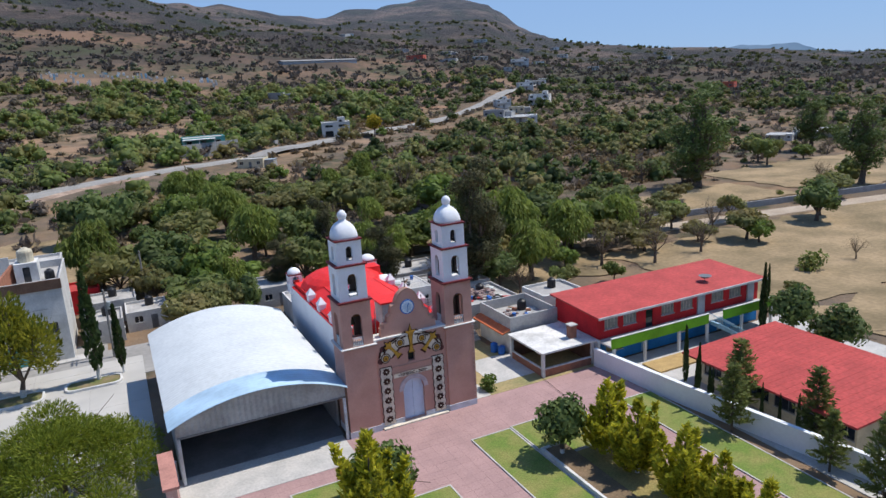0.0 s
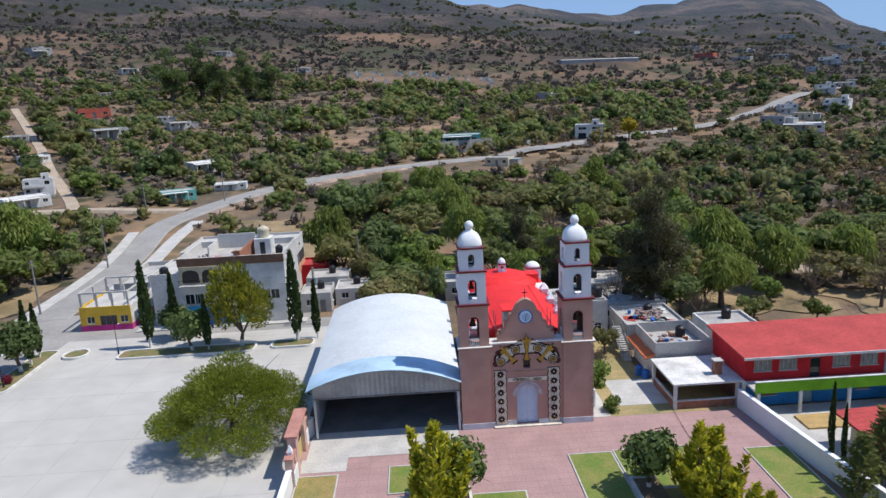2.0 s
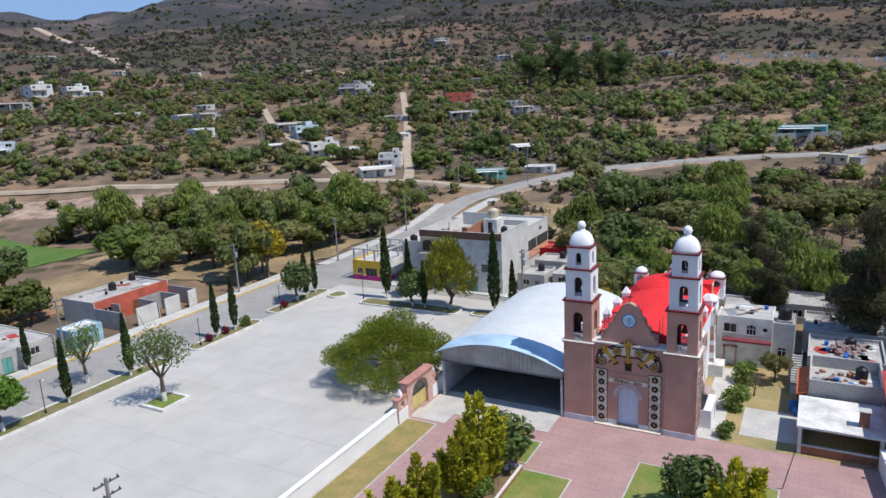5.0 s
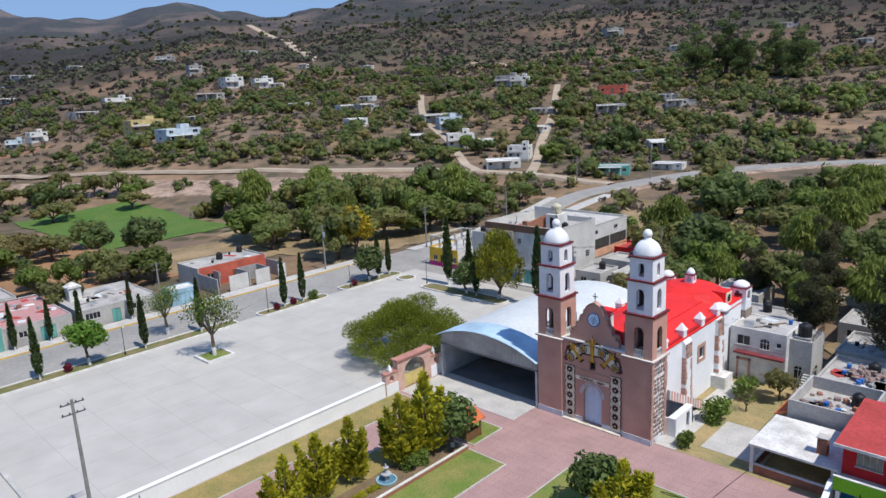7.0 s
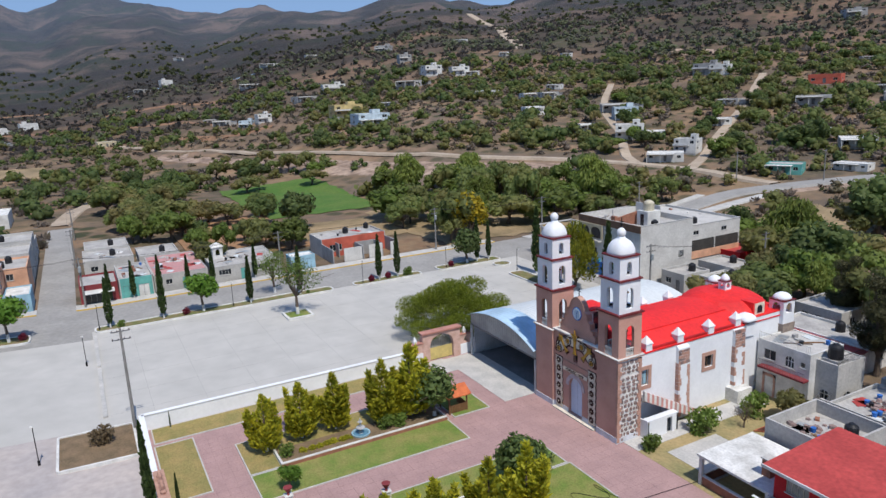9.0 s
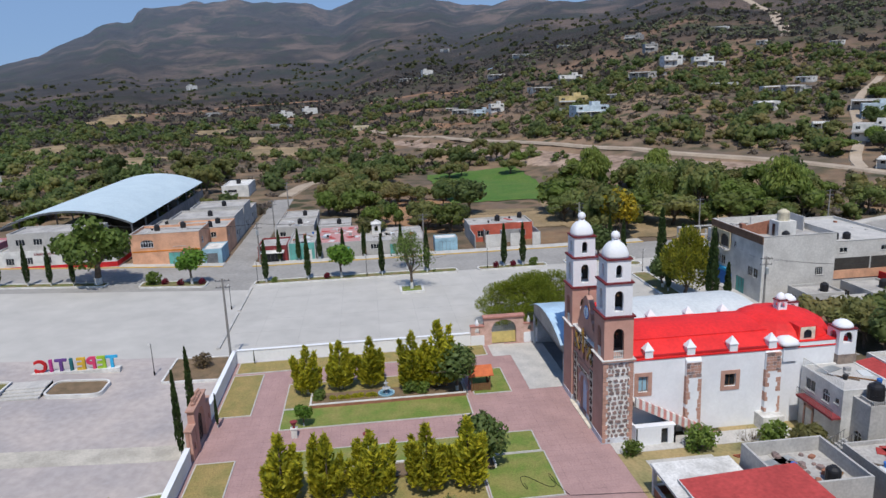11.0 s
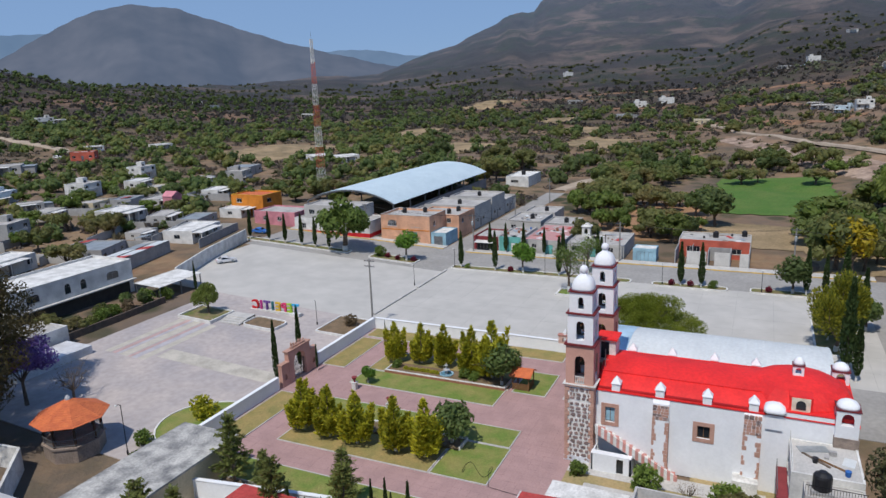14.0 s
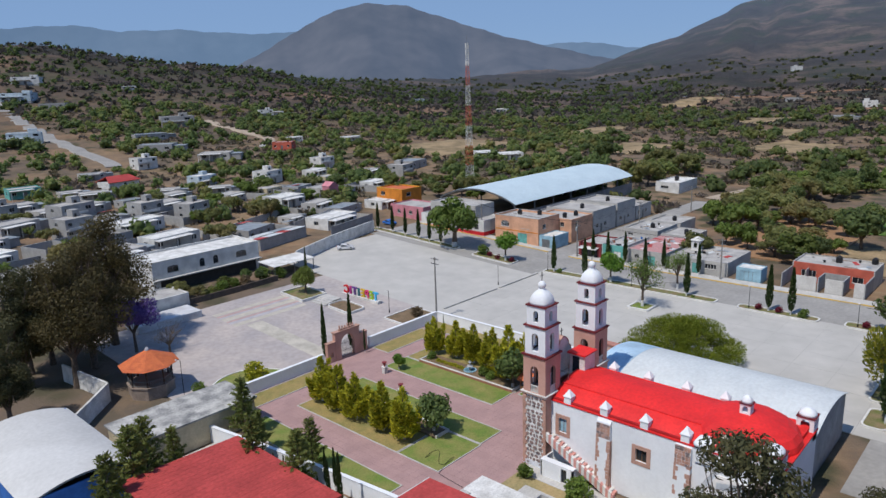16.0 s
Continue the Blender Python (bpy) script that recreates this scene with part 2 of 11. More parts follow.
class Mesh:
    """Collects corners and faces in world metres, or in a thing's own frame."""

    def __init__(self):
        self.v, self.f, self.weld = [], [], False

    def add(self, pts, faces):
        k = len(self.v)
        self.v.extend(tuple(p) for p in pts)
        self.f.extend([tuple(i + k for i in f) for f in faces])
        return self

    def hexa(self, p):
        return self.add(p, [(3, 2, 1, 0), (4, 5, 6, 7), (0, 1, 5, 4), (1, 2, 6, 5), (2, 3, 7, 6), (3, 0, 4, 7)])

    def box(self, x0, x1, y0, y1, z0, z1):
        return self.hexa([(x0, y0, z0), (x1, y0, z0), (x1, y1, z0), (x0, y1, z0), (x0, y0, z1), (x1, y0, z1), (x1, y1, z1), (x0, y1, z1)])

    def bar(self, a, b, w, h):
        """A beam of section w x h from a to b, its top level with the line."""
        a, b = Vector(a), Vector(b)
        d = (b - a).normalized()
        s = d.cross(Vector((0, 0, 1)))
        s = (s.normalized() if s.length > 1e-4 else Vector((1, 0, 0))) * w / 2
        u = s.cross(d).normalized() * h
        return self.hexa([a - s - u, b - s - u, b + s - u, a + s - u, a - s, b - s, b + s, a + s])

    def lathe(self, cx, cy, prof, n=16, turn=0.0, square=0.0):
        """Rings (radius, z) about an upright axis. square: 1 gives a square plan."""
        k = len(self.v)
        for r, z in prof:
            for i in range(n):
                a = turn + 2 * math.pi * i / n
                c, s = math.cos(a), math.sin(a)
                q = 1 + square * (1 / max(abs(c), abs(s)) - 1)
                self.v.append((cx + r * q * c, cy + r * q * s, z))
        for j in range(len(prof) - 1):
            for i in range(n):
                a, b = k + j * n + i, k + j * n + (i + 1) % n
                self.f.append((a, b, b + n, a + n))
        self.f.append(tuple(k + i for i in reversed(range(n))))
        self.f.append(tuple(k + (len(prof) - 1) * n + i for i in range(n)))
        return self

    def tube(self, pts, r0, r1=None, n=6):
        r1 = r0 if r1 is None else r1
        k, m = len(self.v), len(pts)
        for j, p in enumerate(pts):
            p = Vector(p)
            d = (Vector(pts[min(j + 1, m - 1)]) - Vector(pts[max(j - 1, 0)])).normalized()
            s = d.cross(Vector((0, 0, 1)) if abs(d.z) < 0.9 else Vector((1, 0, 0))).normalized()
            u = s.cross(d)
            r = r0 + (r1 - r0) * j / (m - 1)
            for i in range(n):
                a = 2 * math.pi * i / n
                self.v.append(tuple(p + s * r * math.cos(a) + u * r * math.sin(a)))
        for j in range(m - 1):
            for i in range(n):
                a, b = k + j * n + i, k + j * n + (i + 1) % n
                self.f.append((a, a + n, b + n, b))
        self.f.append(tuple(k + i for i in range(n)))
        self.f.append(tuple(k + (m - 1) * n + i for i in reversed(range(n))))
        return self

    def slab(self, poly, z0, z1):
        """A flat plate on a plan polygon (anticlockwise). z may be a number or a function of x, y."""
        n = len(poly)
        f0 = z0 if callable(z0) else lambda x, y: z0
        f1 = z1 if callable(z1) else lambda x, y: z1
        pts = [(x, y, f0(x, y)) for x, y in poly] + [(x, y, f1(x, y)) for x, y in poly]
        return self.add(pts, [tuple(reversed(range(n))), tuple(range(n, 2 * n))] + [(i, (i + 1) % n, n + (i + 1) % n, n + i) for i in range(n)])

    def plate(self, poly, origin, across, depth):
        """An upright plate: poly in (across, up), thickness depth along the normal of across and up."""
        o, a = Vector(origin), Vector(across).normalized()
        nrm = a.cross(Vector((0, 0, 1)))
        n = len(poly)
        pts = [o + a * u + Vector((0, 0, w)) for u, w in poly] + [o + a * u + Vector((0, 0, w)) + nrm * depth for u, w in poly]
        return self.add(pts, [tuple(reversed(range(n))), tuple(range(n, 2 * n))] + [(i, (i + 1) % n, n + (i + 1) % n, n + i) for i in range(n)])

    def wall(self, p0, p1, z0, z1, t, openings=(), n=10):
        """A wall of thickness t from p0 to p1 (its face to the right of that way), pierced by openings
        (from, to, sill, springing, rise), measured along the wall."""
        self.weld = True
        a, b = Vector((*p0, 0)), Vector((*p1, 0))
        L = (b - a).length
        d = (b - a) / L
        nn = Vector((-d.y, d.x, 0)) * t

        def block(u0, u1, za0, za1, zb0, zb1):
            q = [a + d * u0, a + d * u1, a + d * u1 + nn, a + d * u0 + nn]
            lo, hi = (za0, za1, za1, za0), (zb0, zb1, zb1, zb0)
            self.hexa([(p.x, p.y, z) for p, z in zip(q, lo)] + [(p.x, p.y, z) for p, z in zip(q, hi)])
        at = 0.0
        for u0, u1, sill, spring, rise in sorted(openings):
            if u0 > at + 1e-4:
                block(at, u0, z0, z0, z1, z1)
            if sill > z0 + 1e-3:
                block(u0, u1, z0, z0, sill, sill)
            k = n if rise else 1
            half = (u1 - u0) / 2

            def top(u):
                c = min(1, abs((u - u0) / half - 1))
                return spring + rise * math.sqrt(max(0, 1 - c * c))
            for i in range(k):
                ua, ub = u0 + (u1 - u0) * i / k, u0 + (u1 - u0) * (i + 1) / k
                if min(top(ua), top(ub)) < z1 - 1e-3:
                    block(ua, ub, top(ua), top(ub), z1, z1)
            at = u1
        if at < L - 1e-4:
            block(at, L, z0, z0, z1, z1)
        return self

    def data(self, name, mat, off=(0, 0, 0), smooth=False):
        me = bpy.data.meshes.new(name)
        o = Vector(off)
        me.from_pydata([Vector(p) - o for p in self.v], [], self.f)
        if self.weld:
            bm = bmesh.new()
            bm.from_mesh(me)
            bmesh.ops.remove_doubles(bm, verts=bm.verts, dist=1e-4)
            bm.to_mesh(me)
            bm.free()
        if mat:
            me.materials.append(mat)
        if smooth:
            me.shade_smooth()
        return me


OWN_FRAME = set()  # things whose parts are given in their own frame


def root(ob):
    while ob.parent:
        ob = ob.parent
    return ob


def thing(name, at, label, category, group="", kind="", turn=0.0):
    ob = new(name)
    ob.empty_display_size = 0.3
    ob.matrix_basis = pose(*at, 0, 0, turn)
    return tagged(ob, label, category, group, kind)


def part(name, mesh, mat, parent, label="", local=False, smooth=False):
    """One mesh under a thing or under a part. Unless local, the mesh is in world metres and its thing is not turned."""
    off = (0, 0, 0) if local or root(parent).name in OWN_FRAME else root(parent).matrix_basis.translation
    ob = new(name, mesh.data(name, mat, off, smooth) if isinstance(mesh, Mesh) else mesh)
    ob.parent = parent
    if label:
        ob["label"] = label
    return ob


def single(name, mesh, mat, label, category, group="", kind="", smooth=False):
    """A thing that is one mesh, in world metres, its origin at the middle of its base."""
    xs, ys, zs = zip(*mesh.v)
    o = ((min(xs) + max(xs)) / 2, (min(ys) + max(ys)) / 2, min(zs))
    ob = new(name, mesh.data(name, mat, o, smooth))
    ob.location = o
    return tagged(ob, label, category, group, kind)


def arch_poly(u0, u1, z0, zs, rise, n=12):
    c, h = (u0 + u1) / 2, (u1 - u0) / 2
    return [(u0, z0), (u1, z0)] + [(c + h * math.cos(math.pi * i / n), zs + rise * math.sin(math.pi * i / n)) for i in range(n + 1)]


def window(parent, p0, p1, u0, u1, z0, z1, frame_mat, bars=2, rise=0.0, inset=0.12, name="window", sill=True, glass=None):
    """A window set in a wall that runs from p0 to p1 (outer face on the right): pane, frame, glazing bars, sill."""
    a = Vector((*p0, 0))
    d = (Vector((*p1, 0)) - a).normalized()
    out = Vector((d.y, -d.x, 0))
    pane = Mesh().plate(arch_poly(u0, u1, z0, z1 - rise, rise) if rise else [(u0, z0), (u1, z0), (u1, z1), (u0, z1)], a - out * inset, d, 0.02)
    w = part(name, pane, glass or GLASS_DARK, parent)
    fr = Mesh()
    o = a - out * (inset - 0.025)
    wd = 0.055
    zt = z1 - rise
    for q in ([(u0, z0), (u0 + wd, z0), (u0 + wd, zt), (u0, zt)], [(u1 - wd, z0), (u1, z0), (u1, zt), (u1 - wd, zt)], [(u0, z0), (u1, z0), (u1, z0 + wd), (u0, z0 + wd)], [(u0, zt - wd), (u1, zt - wd), (u1, zt), (u0, zt)]):
        fr.plate(q, o, d, 0.05)
    for i in range(1, bars):
        u = u0 + (u1 - u0) * i / bars
        fr.plate([(u - 0.025, z0), (u + 0.025, z0), (u + 0.025, z1 - 0.02), (u - 0.025, z1 - 0.02)], o, d, 0.04)
    part("window_frame", fr, frame_mat, w)
    if sill:
        part("window_sill", Mesh().plate([(u0 - 0.08, z0 - 0.08), (u1 + 0.08, z0 - 0.08), (u1 + 0.08, z0), (u0 - 0.08, z0)], a - out * 0.01, d, 0.09), CEMENT, w)
    return w


def smooth_step(a, b, x):
    t = np.clip((x - a) / (b - a), 0, 1)
    return t * t * (3 - 2 * t)

# ---- the lie of the land ----
# Round the church: bearing (degrees from y towards x), height of the skyline in degrees, its distance, and how hollow the slope is.
HUB = (20.0, 40.0)
BEARING = [-180, -164, -157, -149, -142, -132, -120, -115, -110, -109, -107.9, -107.2, -106.2, -105, -102.5, -97, -94, -92, -89, -84, -82.2, -79, -76, -70, -62, -56, -51, -40, -20, -5, 5, 10, 17, 22, 26, 30, 33, 37, 42, 48, 56, 70, 100, 140, 180]
SKYLINE = [5.0, 4.4, 3.4, 2.2, 1.2, 0.9, 1.3, 2.9, 4.9, 5.7, 5.75, 5.4, 6.4, 6.5, 7.0, 7.3, 7.1, 6.4, 7.3, 7.0, 6.1, 6.3, 6.8, 6.1, 7.0, 6.2, 7.2, 8.4, 8.6, 7.8, 6.5, 5.9, 5.2, 5.6, 6.0, 5.2, 3.4, 2.0, 1.3, 0.8, 0.1, -0.2, 0.5, 2.5, 5.0]
DISTANCE = [900, 900, 900, 900, 1000, 1400, 1900, 2200, 2450, 2480, 2500, 2500, 2550, 2580, 2600, 2600, 2600, 2580, 2520, 2430, 2400, 2300, 2250, 2100, 1900, 1800, 1600, 1500, 1400, 1350, 1400, 1500, 1700, 1900, 2000, 1900, 1700, 1400, 1200, 1200, 1300, 1500, 1200, 1000, 900]
HOLLOW = [1.3, 1.3, 1.3, 1.3, 1.3, 1.5, 1.7, 1.75, 1.85, 1.9, 1.95, 2.0, 2.05, 2.1, 2.1, 2.1, 2.0, 1.9, 1.7, 1.45, 1.4, 1.3, 1.2, 1.02, 0.96, 0.96, 1.05, 1.2, 1.28, 1.28, 1.26, 1.2, 1.15, 1.3, 1.4, 1.3, 1.3, 1.3, 1.3, 1.3, 1.3, 1.3, 1.3, 1.3, 1.3]


def ripple(x, y, s):
    """Smooth uneven ground of wavelength about s, between -1 and 1."""
    a = np.sin(x / s * 4.1 + 1.3 * np.sin(y / s * 2.3 + 0.7)) + np.sin(y / s * 3.7 + 1.7 * np.sin(x / s * 1.9 + 2.1))
    b = np.sin((x + y) / s * 6.3 + 2.0 * np.sin((x - y) / s * 3.1))
    return (a + 0.7 * b) / 2.7


def height(x, y):
    """Height of the bare ground."""
    x, y = np.asarray(x, float), np.asarray(y, float)
    town = np.where(y > -40, 0.055 * np.maximum(0, 12 - y), 2.86 + 0.03 * np.maximum(0, -40 - y))
    town = np.minimum(town, 9.0)
    dx, dy = x - HUB[0], y - HUB[1]
    r = np.hypot(dx, dy)
    b = np.degrees(np.arctan2(dx, dy))
    e, far, p = (np.interp(b, BEARING, k) for k in (SKYLINE, DISTANCE, HOLLOW))
    r0 = np.interp(b, [-180, -150, -110, -82, -60, -40, 0, 40, 80, 180], [230, 250, 230, 200, 160, 125, 105, 140, 250, 230])
    crest = 36 + far * np.tan(np.radians(e))
    s = np.clip((r - r0) / (far - r0), 0, 1)
    up = np.maximum(crest - 3, -8) * s ** p
    beyond = np.clip(r / far - 1, 0, 3)
    up = up - beyond * (0.35 * np.abs(crest) + 40)
    # old field terraces: level steps with short steep risers
    q = up / 3.0 + 0.8 * ripple(x, y, 300) + 0.35 * ripple(x, y, 90)
    f = q - np.floor(q)
    worn = np.clip(0.35 + 0.9 * ripple(x + 90, y - 40, 240), 0, 1) * smooth_step(150, 240, r) * (1 - smooth_step(620, 1000, r))
    up = up + 3.0 * worn * (smooth_step(0.74, 1.0, f) - f)
    rough = smooth_step(130, 420, r)
    hill = rough * (1.0 + np.clip(up, 0, 250) * 0.05) * ripple(x, y, 160) + smooth_step(500, 1500, r) * np.clip(up, 0, 300) * 0.07 * ripple(x, y, 420)
    hill += rough * 0.6 * ripple(x, y, 37)
    return town * (1 - smooth_step(200, 900, r)) + up + hill - 0.10 * (1 - smooth_step(100, 200, r))


def ground_at(x, y, up=0.0):
    return float(height(x, y)) + up


def ground_mesh(lo=0, hi=174, n=480):
    """One sheet from the church square to the horizon."""
    rings = [0.0] + [2.0 * 1.0352 ** k for k in range(lo, hi)]
    if lo == 0:
        # closer rings where the slopes are stepped
        rings = [r for r in rings if r < 135] + np.geomspace(135, 780, 150).tolist() + [r for r in rings if r > 785]
    a = np.radians(np.arange(n) * 360.0 / n)
    r = np.array(rings[1:])
    x = (HUB[0] + r[:, None] * np.sin(a)).ravel()
    y = (HUB[1] + r[:, None] * np.cos(a)).ravel()
    z = height(x, y)
    v = [(HUB[0], HUB[1], ground_at(*HUB))] + list(zip(x.tolist(), y.tolist(), z.tolist()))
    f = [(0, 1 + (i + 1) % n, 1 + i) for i in range(n)] if lo == 0 else []
    for j in range(len(r) - 1):
        k = 1 + j * n
        f += [(k + i, k + (i + 1) % n, k + n + (i + 1) % n, k + n + i) for i in range(n)]
    m = Mesh()
    m.v, m.f = v, f
    return m


def earth_material():
    """Dry hillside: straw-coloured grass, red-brown earth and dark low scrub in patches."""
    m = bpy.data.materials.new("dry_hillside_earth")
    m.use_nodes = True
    n, l = m.node_tree.nodes, m.node_tree.links
    b = n["Principled BSDF"]
    geo = n.new("ShaderNodeNewGeometry")

    def noise_at(scale, detail=6, rough=0.6):
        k = n.new("ShaderNodeTexNoise")
        k.inputs["Scale"].default_value, k.inputs["Detail"].default_value, k.inputs["Roughness"].default_value = scale, detail, rough
        l.new(geo.outputs["Position"], k.inputs["Vector"])
        return k.outputs["Fac"]

    def ramp(src, p0, p1):
        k = n.new("ShaderNodeMapRange")
        k.inputs["From Min"].default_value, k.inputs["From Max"].default_value = p0, p1
        l.new(src, k.inputs["Value"])
        return k.outputs[0]

    def blend(fac, a, c):
        k = n.new("ShaderNodeMix")
        k.data_type = "RGBA"
        l.new(fac, k.inputs[0])
        for i, q in ((6, a), (7, c)):
            if isinstance(q, tuple):
                k.inputs[i].default_value = (*q, 1)
            else:
                l.new(q, k.inputs[i])
        return k.outputs[2]
    off, far = n.new("ShaderNodeVectorMath"), n.new("ShaderNodeVectorMath")
    off.operation, far.operation = "DISTANCE", "MULTIPLY"
    far.inputs[1].default_value = (1, 1, 0)
    l.new(geo.outputs["Position"], far.inputs[0])
    l.new(far.outputs[0], off.inputs[0])
    off.inputs[1].default_value = (20, 40, 0)
    upland = ramp(off.outputs["Value"], 280, 640)
    soil = blend(ramp(noise_at(0.011), 0.40, 0.60), (0.27, 0.175, 0.105), (0.20, 0.108, 0.066))
    soil = blend(ramp(noise_at(0.3, 4), 0.3, 0.75), soil, (0.30, 0.215, 0.13))
    scrub = blend(ramp(noise_at(0.02), 0.35, 0.65), (0.125, 0.10, 0.074), (0.165, 0.125, 0.095))
    patch = blend(ramp(noise_at(0.028, 8, 0.72), 0.38, 0.56), soil, scrub)
    # bare earth on the terrace risers
    up_way = n.new("ShaderNodeSeparateXYZ")
    l.new(geo.outputs["Normal"], up_way.inputs[0])
    riser = n.new("ShaderNodeMath")
    riser.operation = "MULTIPLY"
    l.new(ramp(up_way.outputs["Z"], 0.985, 0.95), riser.inputs[0])
    l.new(ramp(noise_at(0.02, 5), 0.40, 0.55), riser.inputs[1])
    patch = blend(riser.outputs[0], patch, (0.34, 0.225, 0.15))
    moor = blend(ramp(noise_at(0.016, 8, 0.7), 0.36, 0.62), (0.054, 0.045, 0.039), (0.088, 0.069, 0.057))
    moor = blend(ramp(noise_at(0.006, 6, 0.6), 0.48, 0.62), moor, (0.20, 0.128, 0.088))
    moor = blend(ramp(noise_at(0.009, 6, 0.65), 0.52, 0.64), moor, (0.062, 0.068, 0.042))
    patch = blend(upland, patch, moor)
    vor = n.new("ShaderNodeTexVoronoi")
    vor.inputs["Scale"].default_value = 0.16
    l.new(geo.outputs["Position"], vor.inputs["Vector"])
    spots = n.new("ShaderNodeMath")
    spots.operation = "MULTIPLY"
    l.new(ramp(vor.outputs["Distance"], 0.55, 0.30), spots.inputs[0])
    l.new(ramp(noise_at(0.018, 5), 0.42, 0.62), spots.inputs[1])
    col = blend(spots.outputs[0], patch, (0.055, 0.06, 0.034))
    l.new(col, b.inputs["Base Color"])
    b.inputs["Roughness"].default_value, b.inputs["Specular IOR Level"].default_value = 1.0, 0.1
    bp = n.new("ShaderNodeBump")
    bp.inputs["Strength"].default_value, bp.inputs["Distance"].default_value = 0.7, 1.2
    l.new(noise_at(0.12, 8, 0.7), bp.inputs["Height"])
    l.new(bp.outputs[0], b.inputs["Normal"])
    return m


EARTH = earth_material()
ground = new("ground", ground_mesh().data("ground", EARTH, smooth=True))
tagged(ground, "dry straw and red-brown earth rising to scrub hills", "ground", kind="structure")


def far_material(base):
    """The far backdrop slopes: greyer scrub with blue haze painted in as a glow."""
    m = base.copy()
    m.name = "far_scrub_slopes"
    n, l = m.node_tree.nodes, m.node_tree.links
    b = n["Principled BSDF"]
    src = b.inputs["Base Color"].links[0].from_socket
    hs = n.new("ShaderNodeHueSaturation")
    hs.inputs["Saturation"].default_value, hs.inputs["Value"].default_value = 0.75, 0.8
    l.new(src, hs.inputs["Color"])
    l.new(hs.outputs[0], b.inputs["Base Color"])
    # blue haze put in as emission, stronger with distance
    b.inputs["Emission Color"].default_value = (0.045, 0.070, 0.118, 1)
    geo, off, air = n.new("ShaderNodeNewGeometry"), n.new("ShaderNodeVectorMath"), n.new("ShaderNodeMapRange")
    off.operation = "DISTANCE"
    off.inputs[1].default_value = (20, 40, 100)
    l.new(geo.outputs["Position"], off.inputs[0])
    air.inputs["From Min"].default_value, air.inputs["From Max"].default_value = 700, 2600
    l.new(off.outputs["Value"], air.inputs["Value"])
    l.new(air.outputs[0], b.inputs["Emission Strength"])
    # gullies and rock bands
    gully, rock = n.new("ShaderNodeTexNoise"), n.new("ShaderNodeBump")
    gully.inputs["Scale"].default_value, gully.inputs["Detail"].default_value, gully.inputs["Roughness"].default_value = 0.011, 9, 0.68
    stretch = n.new("ShaderNodeVectorMath")
    stretch.operation = "MULTIPLY"
    stretch.inputs[1].default_value = (1, 1, 2.6)
    l.new(geo.outputs["Position"], stretch.inputs[0])
    l.new(stretch.outputs[0], gully.inputs["Vector"])
    rock.inputs["Strength"].default_value, rock.inputs["Distance"].default_value = 0.9, 42
    l.new(gully.outputs["Fac"], rock.inputs["Height"])
    l.new(rock.outputs[0], b.inputs["Normal"])
    return m


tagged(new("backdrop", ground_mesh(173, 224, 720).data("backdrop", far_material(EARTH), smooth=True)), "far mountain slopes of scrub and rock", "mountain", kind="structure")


def sheet(m, x0, x1, y0, y1, up, thick=0.12):
    """Level strip that follows the fall of the town's ground, split where the ground bends."""
    ys = [y0] + [c for c in (-40.0, 12.0) if y0 < c < y1] + [y1]
    tz = lambda y: (0.055 * max(0, 12 - y) if y > -40 else 2.86 + 0.03 * (-40 - y)) + up
    for a, b in zip(ys, ys[1:]):
        za, zb = tz(a), tz(b)
        m.hexa([(x0, a, za - thick), (x1, a, za - thick), (x1, b, zb - thick), (x0, b, zb - thick), (x0, a, za), (x1, a, za), (x1, b, zb), (x0, b, zb)])
    return m


def tz(y):
    """Height of the town's ground."""
    return 0.055 * max(0, 12 - y) if y > -40 else 2.86 + 0.03 * (-40 - y)


def ribbon(pts, width, up=0.12, step=4.0, drape=False):
    """A road draped on the ground along a smooth line through pts."""
    p = [Vector((x, y, 0)) for x, y in pts]
    p = [p[0] * 2 - p[1]] + p + [p[-1] * 2 - p[-2]]
    line = []
    for i in range(1, len(p) - 2):
        k = max(2, int((p[i + 1] - p[i]).length / step))
        for j in range(k + (i == len(p) - 3)):
            t = j / k
            line.append(0.5 * (2 * p[i] + (p[i + 1] - p[i - 1]) * t + (2 * p[i - 1] - 5 * p[i] + 4 * p[i + 1] - p[i + 2]) * t * t + (3 * p[i] - 3 * p[i + 1] + p[i + 2] - p[i - 1]) * t ** 3))
    m = Mesh()
    rows = []
    for i, c in enumerate(line):
        d = (line[min(i + 1, len(line) - 1)] - line[max(i - 1, 0)]).normalized()
        s = Vector((-d.y, d.x, 0)) * width / 2
        z = max(ground_at((c + s * q).x, (c + s * q).y) for q in (-1, -0.5, 0, 0.5, 1)) + up
        if drape:
            rows.append([(c + s * q).xy.to_tuple() + (ground_at((c + s * q).x, (c + s * q).y) + up + e,) for q, e in ((-1.1, -0.5), (-0.4, 0.1), (0.4, 0.1), (1.1, -0.5))])
            continue
        rows.append([(c + s * q).xy.to_tuple() + (z - dz,) for q, dz in ((-1.25, 0.9), (-1, 0), (1, 0), (1.25, 0.9))])
    m.v = [q for r in rows for q in r]
    m.f = [(4 * i + k, 4 * i + k + 1, 4 * i + k + 5, 4 * i + k + 4) for i in range(len(rows) - 1) for k in range(3)]
    return m

# ---- square, streets and churchyard ----
def flat(name, mesh, mat, label, category):
    return tagged(new(name, mesh.data(name, mat)), label, category, kind="structure")


